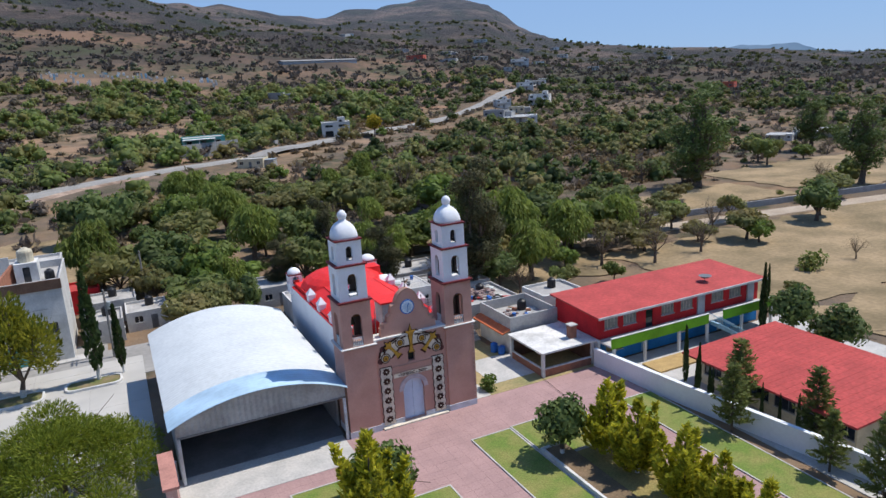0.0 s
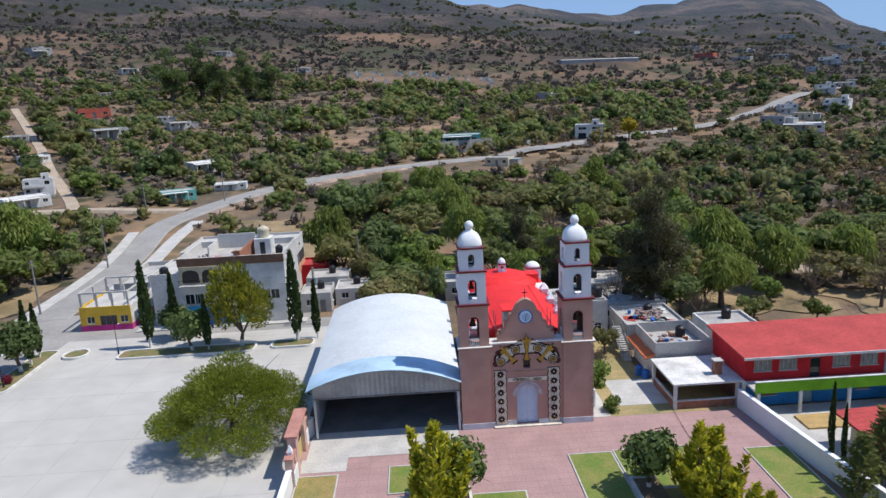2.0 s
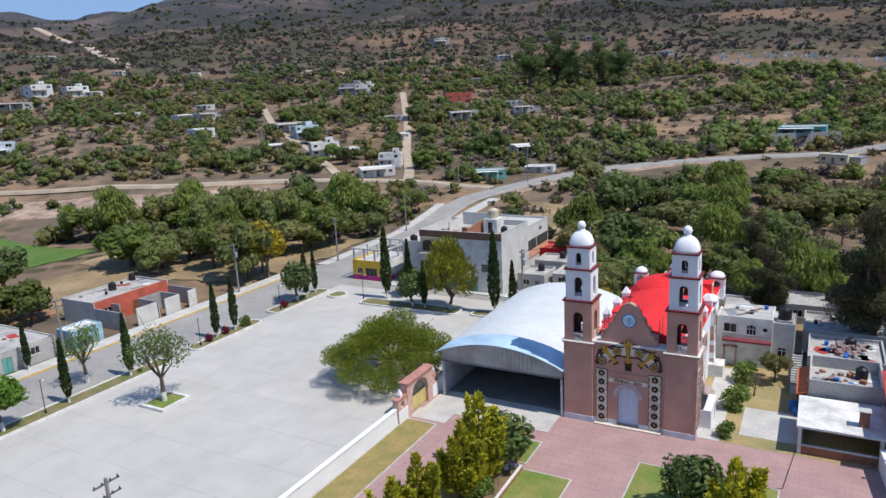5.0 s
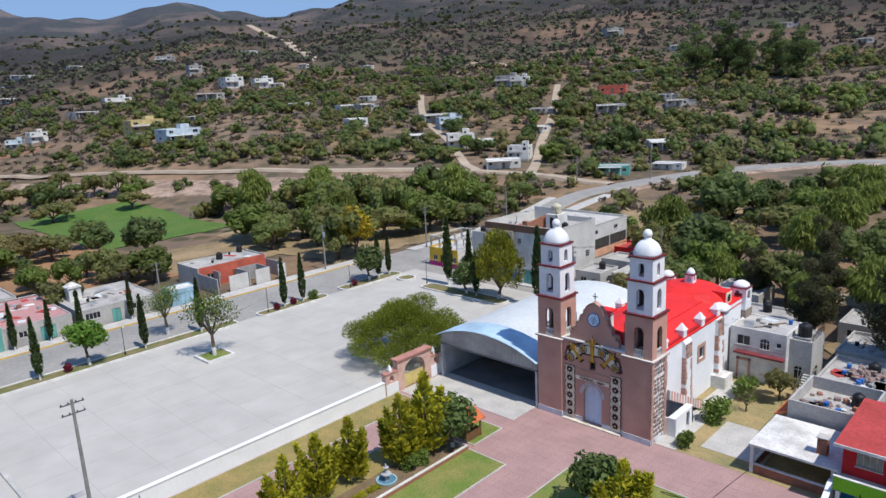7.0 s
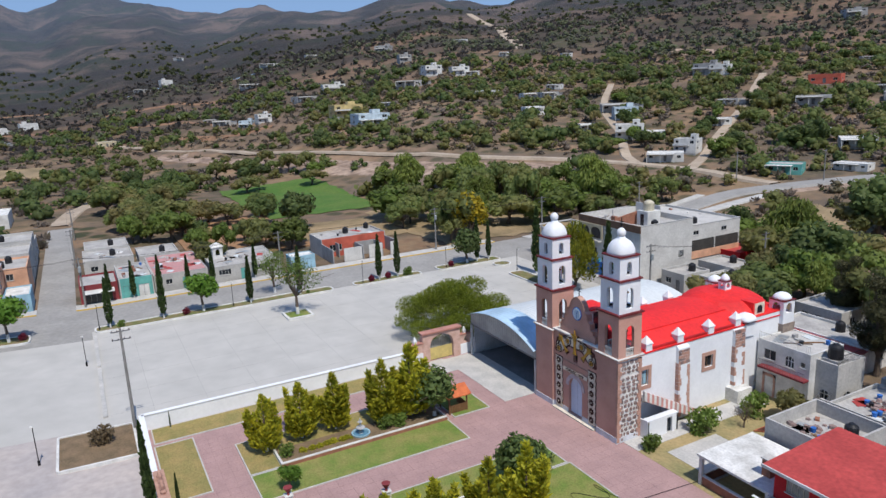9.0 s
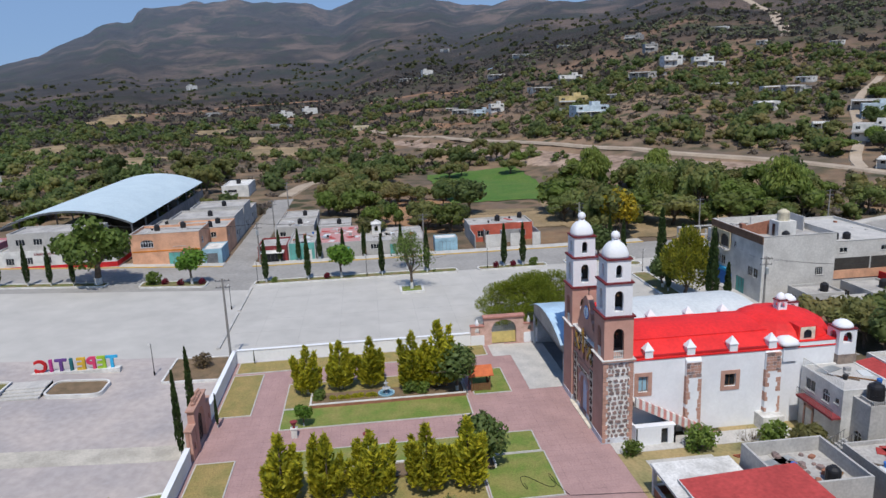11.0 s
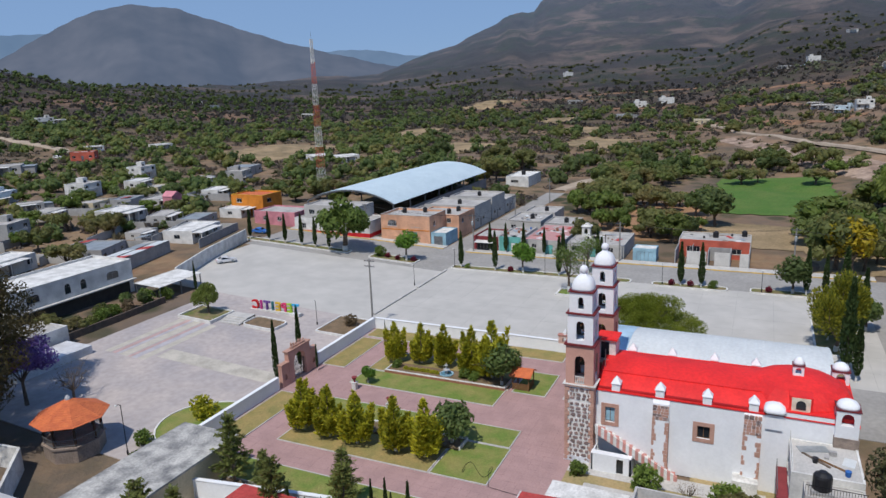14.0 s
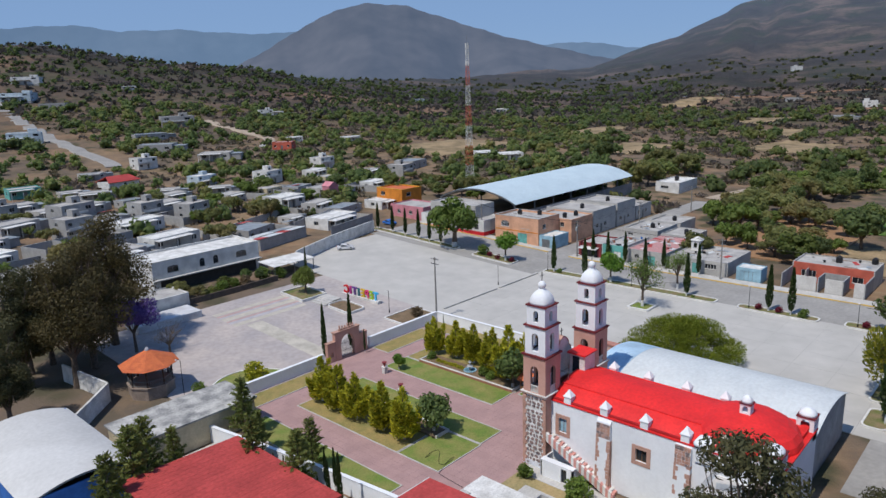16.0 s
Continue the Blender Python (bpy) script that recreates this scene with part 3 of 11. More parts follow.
flat("plaza", sheet(Mesh(), -40, 0, 12.5, 92.5, 0.0), CONCRETE, "large bare light grey concrete square", "plaza")
flat("south_plaza", sheet(Mesh(), -36, -3, -40, 12.5, 0.005), CONCRETE, "lower half of the bare concrete square, dusty", "plaza")
m = Mesh()
sheet(m, -54, -40, -42, 106, -0.015)
sheet(m, -40, -4, 92.5, 101, -0.018)
sheet(m, -150, -54, 4.5, 10.5, -0.02)
sheet(m, -40, -36, -42, 12.5, -0.02)
sheet(m, -4, 14, 86, 97, -0.02)
flat("road", m, ASPHALT, "worn pale grey street along the square", "road")
m = Mesh()
sheet(m, -57, -54, 10.5, 96, 0.16, 0.4)
sheet(m, -57, -54, -42, 4.5, 0.16, 0.4)
sheet(m, -31, -5, 95.0, 97, 0.16, 0.4)
flat("pavement", m, CEMENT, "narrow pale cement pavement in front of the houses", "pavement")
m = Mesh()
sheet(m, -54, -53.75, 10.5, 96, 0.17, 0.4)
sheet(m, -54, -53.75, -42, 4.5, 0.17, 0.4)
flat("pavement_kerb", m, KERB_YELLOW, "faded yellow painted kerb of the pavement", "kerb")
# slab joints of the square
m = Mesh()
for x in range(-36, 0, 6):
    sheet(m, x - 0.018, x + 0.018, 13, 92, 0.006, 0.01)
for y in range(18, 92, 6):
    sheet(m, -39.5, 0, y - 0.018, y + 0.018, 0.006, 0.01)
flat("plaza_joint", m, surface("dark_slab_joint", (0.39, 0.375, 0.355), None, 1.0, 0.95), "thin dark joints between the slabs", "joint")
# low step between the two halves of the square
m = Mesh()
sheet(m, -37, -23, 12.6, 13.1, 0.28, 0.5)
sheet(m, -22, -5.5, 12.6, 13.1, 0.28, 0.5)
flat("low_wall", m, CEMENT, "long low grey kerb wall across the square", "wall")

# forecourt south of the churchyard
m = Mesh()
sheet(m, -3, 48, -21, 15.8, 0.02)
flat("forecourt", m, PAVER_PALE, "worn pale pink paved forecourt", "pavement")
m = Mesh()
for x0, x1 in ((22.0, 25.2),):
    sheet(m, x0, x1, -7.5, 15.6, 0.028)
flat("forecourt_path", m, surface("cream_paving_band", (0.52, 0.48, 0.41), None, 2, 0.9, stain=0.12), "cream coloured paved band across the forecourt", "path")
for nm, tone, rows in (("cream", (0.50, 0.46, 0.39), ((-16.4, 1.2), (-13.3, 1.5), (-9.6, 1.3))), ("faded pink", (0.47, 0.33, 0.31), ((-14.9, 0.8), (-11.5, 0.6))), ("lavender grey", (0.44, 0.42, 0.44), ((-14.0, 0.55), (-10.8, 1.0)))):
    m = Mesh()
    for y0, w in rows:
        sheet(m, 11.2, 27.0, y0, y0 + w, 0.027)
    flat("forecourt_band", m, surface(nm.replace(" ", "_") + "_paving_band", tone, [c * 0.82 for c in tone], 1.4, 0.9, stain=0.14), nm + " painted bands across the forecourt paving", "pavement")

# churchyard paving and lawns, mirrored about the door's axis
m = Mesh()
sheet(m, 0.3, 44.5, 16.3, 57.2, 0.0)
sheet(m, 29.9, 46.0, 50.0, 58.0, -0.004)
joints = Mesh()
for k in range(43):
    sheet(joints, 1.2 + k, 1.225 + k, 16.4, 57.0, 0.004, 0.01)
for k in range(40):
    sheet(joints, 0.4, 44.4, 17.0 + k, 17.025 + k, 0.004, 0.01)
flat("paving_joint", joints, surface("dark_pink_joint", (0.335, 0.218, 0.205), None, 1.5, 0.95, stain=0.2), "thin darker joints between the brick courses", "joint")
flat("churchyard_paving", m, PAVER, "pink brick paved churchyard", "pavement")
m = Mesh()
sheet(m, 1.0, 15.9, 53.2, 58.4, 0.03)
sheet(m, 0.6, 5.0, 50.8, 53.2, 0.03)
flat("hall_apron", m, CEMENT, "pale cement apron in front of the open hall", "pavement")
m = Mesh()
sheet(m, 30.0, 46, 58.0, 70, 0.01)
sheet(m, 28.4, 38.5, 70, 82, 0.01)
flat("church_side_yard", m, surface("dusty_dry_yard", (0.38, 0.285, 0.14), (0.24, 0.22, 0.10), 3.4, 0.95, 0.4, grain=3, stain=0.2), "dusty dry grass yard beside the church", "ground")
m = Mesh()
sheet(m, 29.6, 32.0, 58.0, 77, 0.035)
sheet(m, 33.6, 39.4, 60.2, 66.8, 0.03)
flat("side_path", m, CEMENT, "pale cement path along the church wall", "path")


def lawn(name, x0, x1, y0, y1, mat, label):
    th = thing(name, ((x0 + x1) / 2, (y0 + y1) / 2, 0), label, "lawn", kind="structure")
    part("turf", sheet(Mesh(), x0 + 0.12, x1 - 0.12, y0 + 0.12, y1 - 0.12, 0.07, 0.2), mat, th)
    k = Mesh()
    for a in ((x0, x1, y0, y0 + 0.13), (x0, x1, y1 - 0.13, y1), (x0, x0 + 0.13, y0 + 0.13, y1 - 0.13), (x1 - 0.13, x1, y0 + 0.13, y1 - 0.13)):
        sheet(k, *a, 0.1, 0.25)
    part("edging", k, CEMENT, th, "pale cement edging")
    return th


lawn("lawn", 16.1, 21.0, 24.3, 45.6, LAWN, "green lawn with cement edging along the pink path")
lawn("lawn", 9.0, 16.0, 24.3, 45.8, DRY_LAWN, "dry yellow grass bed under the clipped conifers")
lawn("lawn", 9.0, 16.2, 46.4, 51.0, LAWN, "small square green lawn beside the wooden hut")
lawn("lawn", 25.8, 30.0, 24.8, 51.0, LAWN, "green lawn strip behind the conifer row")
lawn("lawn", 30.1, 37.8, 44.6, 51.2, LAWN, "green end of the lawn beside the church front")
lawn("lawn", 30.1, 37.8, 24.8, 44.5, DRY_LAWN, "yellowed lawn under a row of conifers")
lawn("lawn", 0.6, 4.4, 17.0, 50.2, DRY_LAWN, "dry grass strip along the white churchyard wall")
lawn("lawn", 5.0, 16.8, 16.9, 20.8, DRY_LAWN, "dry grass strip inside the south wall")
lawn("lawn", 26.6, 44.0, 16.9, 20.8, DRY_LAWN, "dry grass strip inside the south wall")
lawn("lawn", 42.2, 46.2, 24.0, 50.0, LAWN, "green strip below the long white wall")
single("ploughed_field", sheet(Mesh(), -128, -78, 34, 61, 0.2, 0.4), PLOUGHED, "bare brown ploughed field", "field", kind="structure")

# roads beyond the town
flat("valley_road", ribbon([(-49, 104), (-50, 125), (-52, 150), (-54, 172), (-50, 186), (-38, 208), (-24, 223), (-7, 233.5), (11, 242.5), (31, 252), (54, 264), (76, 271), (97, 284), (120, 302), (150, 325), (186, 352), (240, 404), (330, 500)], 6.4), ASPHALT, "pale grey road climbing along the hillside", "road")
flat("pavement", ribbon([(-44.6, 112), (-45.2, 135), (-46.6, 160), (-46.0, 178)], 3.2, 0.2), CEMENT, "pale cement footway beside the street", "pavement")
flat("pavement", ribbon([(-53.4, 104), (-54.4, 125), (-56.6, 150), (-59.0, 168)], 2.4, 0.2), CEMENT, "pale cement footway beside the street", "pavement")
flat("hill_track", ribbon([(-52, 190), (-84, 190), (-112, 181), (-131, 169), (-162, 145), (-210, 122), (-256, 106), (-306, 87), (-349, 69), (-420, 42)], 4.4, 0.25), DIRT_ROAD, "pale dirt track along the foot of the hill", "road")
flat("hill_lane", ribbon([(-104, 186), (-118, 194), (-141, 213), (-164, 228), (-187, 244), (-218, 272), (-250, 304)], 3.4, 0.3), DIRT_ROAD, "dirt lane between hillside houses", "road")
flat("hill_street", ribbon([(-84, 191), (-93, 207), (-109, 232), (-122, 254), (-136, 278), (-160, 316), (-185, 355)], 3.4, 0.3), DIRT_ROAD, "steep pale dirt street up the hill", "road")
flat("south_road", ribbon([(-43, -224), (-46, -240), (-52, -330), (-67, -460), (-90, -560)], 6.5, 0.3), ASPHALT, "long pale road through the southern houses", "road")
flat("south_lane", ribbon([(-136, -238), (-150, -262), (-156, -300), (-168, -360)], 6, 0.3), DIRT_ROAD, "curving pale lane on the southern slope", "road")
flat("east_lane", ribbon([(30, 118), (60, 112), (100, 105), (160, 96), (240, 80)], 5, 0.15), DIRT_ROAD, "dusty lane beside a long low wall", "road")
flat("street_west", ribbon([(-150, 7), (-180, 12), (-215, 22)], 5, 0.15), DIRT_ROAD, "dirt end of the village street", "road")


def draped(x0, x1, y0, y1, up, wob, seed):
    """A field laid on the land, with an uneven edge."""
    rng = np.random.default_rng(seed)
    nx, ny = int((x1 - x0) / 3), int((y1 - y0) / 3)
    m = Mesh()
    ex, ey = rng.uniform(-wob, wob, (2, ny + 1)), rng.uniform(-wob, wob, (2, nx + 1))
    for j in range(ny + 1):
        for i in range(nx + 1):
            u, v = i / nx, j / ny
            x = (x0 + ex[0, j]) * (1 - u) + (x1 + ex[1, j]) * u
            y = (y0 + ey[0, i]) * (1 - v) + (y1 + ey[1, i]) * v
            m.v.append((x, y, max(ground_at(x, y), ground_at(x + 1.5, y), ground_at(x, y + 1.5)) + up))
    m.f = [(j * (nx + 1) + i, j * (nx + 1) + i + 1, (j + 1) * (nx + 1) + i + 1, (j + 1) * (nx + 1) + i) for j in range(ny) for i in range(nx)]
    return m


STRAW = surface("pale_straw_stubble", (0.345, 0.25, 0.142), (0.185, 0.14, 0.075), 9.0, 0.95, 0.5, grain=1.4, stain=0.2)
for k, (x0, x1, y0, y1) in enumerate(((76, 168, 58, 96), (78, 176, 14, 57), (62, 150, 112, 134), (156, 230, 108, 150), (36, 74, 86, 110), (30, 60, 124, 140), (180, 260, 60, 90))):
    single("dry_field", draped(x0, x1, y0, y1, 0.14 + 0.01 * k, 1.8, k), STRAW, "pale dry stubble field", "field", "dry fields", kind="structure")
single("dry_bank", draped(-34, 0, 132, 176, 0.16, 2.5, 97), STRAW, "tan dry grass bank below the road", "field", kind="structure")
single("crop_field", draped(-192, -119, 60, 97, 0.2, 0.9, 91), CROP, "bright green planted field among trees", "field", kind="structure")
single("dry_verge", draped(-112, -57.3, 86, 128, 0.16, 1.5, 93), STRAW, "dry tan grass behind the street", "field", kind="structure")
single("dry_verge", draped(-104, -76, 60, 86, 0.15, 1.5, 94), STRAW, "dry tan grass beside the planted field", "field", kind="structure")
VALLEY_FIELDS = ((-362, -300, -34, 0), (-430, -385, -64, -36), (-300, -240, -98, -70), (-372, -320, -168, -138), (-520, -455, -100, -70), (-690, -600, -225, -190))
for k, (x0, x1, y0, y1) in enumerate(VALLEY_FIELDS):
    single("dry_field", draped(x0, x1, y0, y1, 0.3, 3.0, 60 + k), STRAW, "bare tan field between rows of trees", "field", "dry fields", kind="structure")
single("bare_lot", draped(-250, -180, -190, -146, 0.2, 3.0, 92), STRAW, "bare tan building lot beyond the market", "field", kind="structure")
flat("upland_road", ribbon([(-440, 372), (-520, 420), (-638, 483), (-760, 548), (-834, 583), (-916, 599)], 9, 0.5, 8.0), DIRT_ROAD, "pale dirt road climbing the upper slope", "road")
BANK = surface("pale_cut_earth_bank", (0.40, 0.295, 0.225), (0.20, 0.135, 0.095), 6.0, 0.95, 0.6, grain=0.5, stain=0.35)
flat("cut_bank", ribbon([(-108, 170), (-123, 158), (-153, 131), (-200, 108), (-248, 90), (-298, 72), (-345, 54)], 21, 0.15, 3.0, True), BANK, "pale earth bank cut below the dirt track", "bank")
flat("cut_bank", ribbon([(-44, 186), (-32, 206), (-14, 224), (10, 238)], 6, 0.12, 4.0, True), BANK, "pale earth bank beside the climbing road", "bank")
flat("pale_terrace", ribbon([(-308, 414), (-262, 428), (-217, 420)], 20, 0.3, 4.0, True), BANK, "pale levelled terrace on the hill", "terrace")
TERRACE = surface("red_brown_terrace_earth", (0.28, 0.165, 0.10), (0.20, 0.115, 0.07), 9.0, 0.95, 0.6, grain=0.8, stain=0.25)
for pts in ([(-720, -200), (-800, -90), (-830, 0)], [(-588, -127), (-600, -50), (-595, 2)], [(-645, 45), (-625, 90), (-600, 140)], [(-520, 50), (-470, 90), (-430, 108)], [(-400, 75), (-384, 83), (-358, 125)], [(120, 388), (160, 384), (190, 386)], [(141, 443), (175, 440), (205, 432)]):
    flat("earth_terrace", ribbon(pts, 9, 0.5, 8.0, True), TERRACE, "bare red-brown terrace on the slope", "terrace")

# ---- plants ----
def leaf_quads(m, c, size, rng, up=None, thin=0.6, skin=None):
    """Small leaf sprays: one four-cornered blade at each centre. up: blades stand along that way."""
    n = len(c)
    if skin is not None:
        a = np.cross(skin + rng.normal(size=(n, 3)) * 0.45, rng.normal(size=(n, 3)))
    elif up is None:
        a = rng.normal(size=(n, 3))
    else:
        a = up + rng.normal(size=(n, 3)) * 0.35
    a /= np.linalg.norm(a, axis=1)[:, None]
    b = np.cross(a, rng.normal(size=(n, 3)) if skin is None else skin + rng.normal(size=(n, 3)) * 0.45)
    b /= np.linalg.norm(b, axis=1)[:, None]
    s = (size * rng.uniform(0.6, 1.3, n))[:, None]
    k = len(m.v)
    q = np.stack([c - a * s, c + b * s * thin, c + a * s, c - b * s * thin], 1).reshape(-1, 3)
    m.v.extend(map(tuple, q.tolist()))
    m.f.extend((k + 4 * i, k + 4 * i + 1, k + 4 * i + 2, k + 4 * i + 3) for i in range(n))
    return m


def icosphere(level):
    g = (1 + 5 ** 0.5) / 2
    v = [Vector(p).normalized() for p in ((-1, g, 0), (1, g, 0), (-1, -g, 0), (1, -g, 0), (0, -1, g), (0, 1, g), (0, -1, -g), (0, 1, -g), (g, 0, -1), (g, 0, 1), (-g, 0, -1), (-g, 0, 1))]
    f = [(0, 11, 5), (0, 5, 1), (0, 1, 7), (0, 7, 10), (0, 10, 11), (1, 5, 9), (5, 11, 4), (11, 10, 2), (10, 7, 6), (7, 1, 8), (3, 9, 4), (3, 4, 2), (3, 2, 6), (3, 6, 8), (3, 8, 9), (4, 9, 5), (2, 4, 11), (6, 2, 10), (8, 6, 7), (9, 8, 1)]
    for _ in range(level):
        mid, out = {}, []
        for a, b, c in f:
            k = []
            for p, q in ((a, b), (b, c), (c, a)):
                e = (min(p, q), max(p, q))
                if e not in mid:
                    mid[e] = len(v)
                    v.append((v[p] + v[q]).normalized())
                k.append(mid[e])
            out += [(a, k[0], k[2]), (b, k[1], k[0]), (c, k[2], k[1]), tuple(k)]
        f = out
    return np.array([tuple(p) for p in v]), np.array(f)


SPHERES = {k: icosphere(k) for k in (0, 1)}


def add_lumps(m, c, r, rng, level=0, wob=0.2):
    """Uneven leafy masses: one at each centre c with the half-axes r."""
    v, f = SPHERES[level]
    p = c[:, None] + v[None] * r[:, None] * rng.uniform(1 - wob, 1 + wob, (len(c), len(v), 1))
    k = len(m.v)
    m.v.extend(map(tuple, p.reshape(-1, 3).tolist()))
    m.f.extend(map(tuple, (f[None] + (k + len(v) * np.arange(len(c)))[:, None, None]).reshape(-1, 3).tolist()))
    return m


def lobes_points(lobes, n, rng, inner=0.55):
    """Points in the outer shells of a set of ellipsoid lobes (x, y, z, rx, ry, rz)."""
    L = np.array(lobes, float)
    w = L[:, 3] * L[:, 4] + L[:, 4] * L[:, 5]
    pick = rng.choice(len(L), n, p=w / w.sum())
    d = rng.normal(size=(n, 3))
    d /= np.linalg.norm(d, axis=1)[:, None]
    r = rng.uniform(inner ** 2, 1, n)[:, None] ** 0.5
    return L[pick, :3] + d * r * L[pick, 3:], d


def branch(m, a, b, r0, r1, rng, bend=0.15):
    a, b = Vector(a), Vector(b)
    k = (b - a).length
    mid = (a + b) / 2 + Vector(rng.normal(size=3) * k * bend * 0.5)
    m.tube([a, mid, b], r0, r1, 6)


PLANTS = {}


def plant(kind, x, y, size=1.0, seed=0, label="", group="", z=None, turn=None, variants=2, category="tree", slim=1.0):
    """Sets one plant; the first of each kind and variant is built, the others share its meshes."""
    maker, default, grp = KINDS[kind]
    v = seed % variants
    if z is None:
        z = float(height(x, y)) if math.hypot(x - HUB[0], y - HUB[1]) > 115 else tz(y)
    tilt = random.Random(seed * 7 + 3).uniform(0, 360) if turn is None else turn
    rr = random.Random(int(x * 131 + y * 17))
    wide, tall = (rr.uniform(0.85, 1.3), rr.uniform(0.75, 1.15)) if kind.startswith("wood") else ({"conifer": 1.06, "tall": 1.4}.get(kind, 1.0), 1.0)
    m = pose(x, y, z - 0.03, 0, 0, tilt) @ Matrix.Diagonal((size * wide * slim, slim * (size * wide * rr.uniform(0.9, 1.1) if wide != 1.0 else size), size * tall, 1))
    key = (kind, v)
    if key in PLANTS:
        ob = copy_thing(PLANTS[key], m)
        ob.matrix_basis = m
    else:
        ob = maker(kind, np.random.default_rng(100 + v * 17 + len(kind)))
        ob.matrix_basis = m
        PLANTS[key] = ob
    tagged(ob, label or default, category, group or grp)
    return ob


def plain_root(name):
    ob = new(name)
    ob.empty_display_size = 0.3
    return ob


def make_cypress(kind, rng):
    t = plain_root("cypress_tree")
    part("trunk", Mesh().tube([(0, 0, 0), (0, 0, 0.9)], 0.10, 0.08, 8), TRUNK_WHITE, t, "limewashed trunk foot", local=True)
    part("stem", Mesh().tube([(0, 0, 0.9), (0, 0, 5.2)], 0.08, 0.02, 6), TRUNK, t, local=True)
    n = 900
    z = rng.uniform(0, 1, n) ** 0.9
    r = 0.38 * np.minimum(1, (z + 0.12) * 3.2) * (1 - z ** 2.2) * rng.uniform(0.6, 1.08, n) + 0.03
    a = rng.uniform(0, 2 * np.pi, n)
    c = np.stack([r * np.cos(a), r * np.sin(a), 0.7 + z * 5.1], 1)
    part("crown", leaf_quads(Mesh(), c, 0.2, rng, np.array([0, 0, 1.0]) + np.stack([np.cos(a), np.sin(a), 0 * a], 1) * 0.25, 0.4), LEAF_CYPRESS, t, local=True)
    return t


def make_conifer(kind, rng):
    """Golden clipped conifer: several flame-shaped plumes on a white-footed trunk."""
    t = plain_root("golden_conifer")
    part("trunk", Mesh().tube([(0, 0, 0), (0.02, 0, 0.95)], 0.13, 0.11, 8), TRUNK_WHITE, t, "limewashed trunk foot", local=True)
    m = Mesh()
    m.tube([(0, 0, 0.95), (0, 0, 4.2)], 0.1, 0.03, 6)
    tips = [(0, 0, 5.2, 1.0)]
    for k in range(9):
        a, q = k * 2.4 + rng.uniform(-0.3, 0.3), rng.uniform(0.9, 1.6)
        tips.append((q * math.cos(a), q * math.sin(a), rng.uniform(2.6, 4.6), rng.uniform(0.55, 0.8)))
    pts, ups = [], []
    for x, y, h, w in tips:
        if x or y:
            part("branch", Mesh().tube([(0, 0, 1.0), (x * 0.8, y * 0.8, h * 0.7)], 0.05, 0.015, 5), TRUNK, t, local=True)
        n = int(420 * w)
        u = rng.uniform(0, 1, n)
        r = 1.15 * w * (1 - u) ** 0.75 * np.sqrt(rng.uniform(0.25, 1, n)) + 0.04
        a = rng.uniform(0, 2 * np.pi, n)
        base = 0.75
        zz = base + (h - base) * u
        f = 0.35 + 0.65 * u
        pts.append(np.stack([x * f + r * np.cos(a), y * f + r * np.sin(a), zz], 1))
        ups.append(np.stack([np.cos(a) * 0.8, np.sin(a) * 0.8, 0 * a + 0.9], 1))
    part("stem", m, TRUNK, t, local=True)
    part("crown", leaf_quads(Mesh(), np.concatenate(pts), 0.26, rng, np.concatenate(ups), 0.34), LEAF_GOLD, t, local=True)
    return t


def tree_maker(name, leaf, lobes, trunk_h, trunk_r, n, size, white=True, thin=0.6, limbs=True, flat=None, inner=0.5, core=0.0):
    def build(kind, rng):
        t = plain_root(name)
        lb = [tuple(np.array(l) * np.array([1, 1, 1, 1, 1, 1]) + np.append(rng.normal(size=3) * 0.18 * l[3], [0, 0, 0])) for l in lobes]
        foot = min(0.9, trunk_h * 0.5)
        lean = rng.normal(size=2) * 0.12
        if white:
            part("trunk_foot", Mesh().tube([(0, 0, 0), (lean[0] * 0.3, lean[1] * 0.3, foot)], trunk_r * 1.15, trunk_r, 8), TRUNK_WHITE, t, "limewashed trunk foot", local=True)
        else:
            part("trunk_foot", Mesh().tube([(0, 0, -0.2), (lean[0] * 0.3, lean[1] * 0.3, foot)], trunk_r * 1.25, trunk_r, 8), TRUNK, t, local=True)
        m = Mesh().tube([(lean[0] * 0.3, lean[1] * 0.3, foot), (lean[0], lean[1], trunk_h)], trunk_r, trunk_r * 0.75, 8)
        for l in lb:
            branch(m, (lean[0], lean[1], trunk_h * 0.9), (l[0] * 0.9, l[1] * 0.9, l[2] + l[5] * 0.2), trunk_r * 0.5, 0.02, rng)
            for k in range(3 if limbs else 0):
                q = rng.normal(size=3) * 0.6
                branch(m, (l[0] * 0.6, l[1] * 0.6, trunk_h + (l[2] - trunk_h) * 0.6), (l[0] + q[0] * l[3], l[1] + q[1] * l[4], l[2] + q[2] * l[5]), trunk_r * 0.2, 0.012, rng)
        part("branchwork", m, TRUNK, t, local=True)
        c, d = lobes_points(lb, n, rng, inner)
        crown = Mesh()
        if core:
            L = np.array(lb)
            add_lumps(crown, L[:, :3], L[:, 3:] * core, rng, 0, 0.3)
        part("crown", leaf_quads(crown, c, size, rng, None if flat is None else np.array([0, 0, flat]) + d, thin, d if flat is None else None), leaf, t, local=True, smooth=core > 0)
        return t
    return build


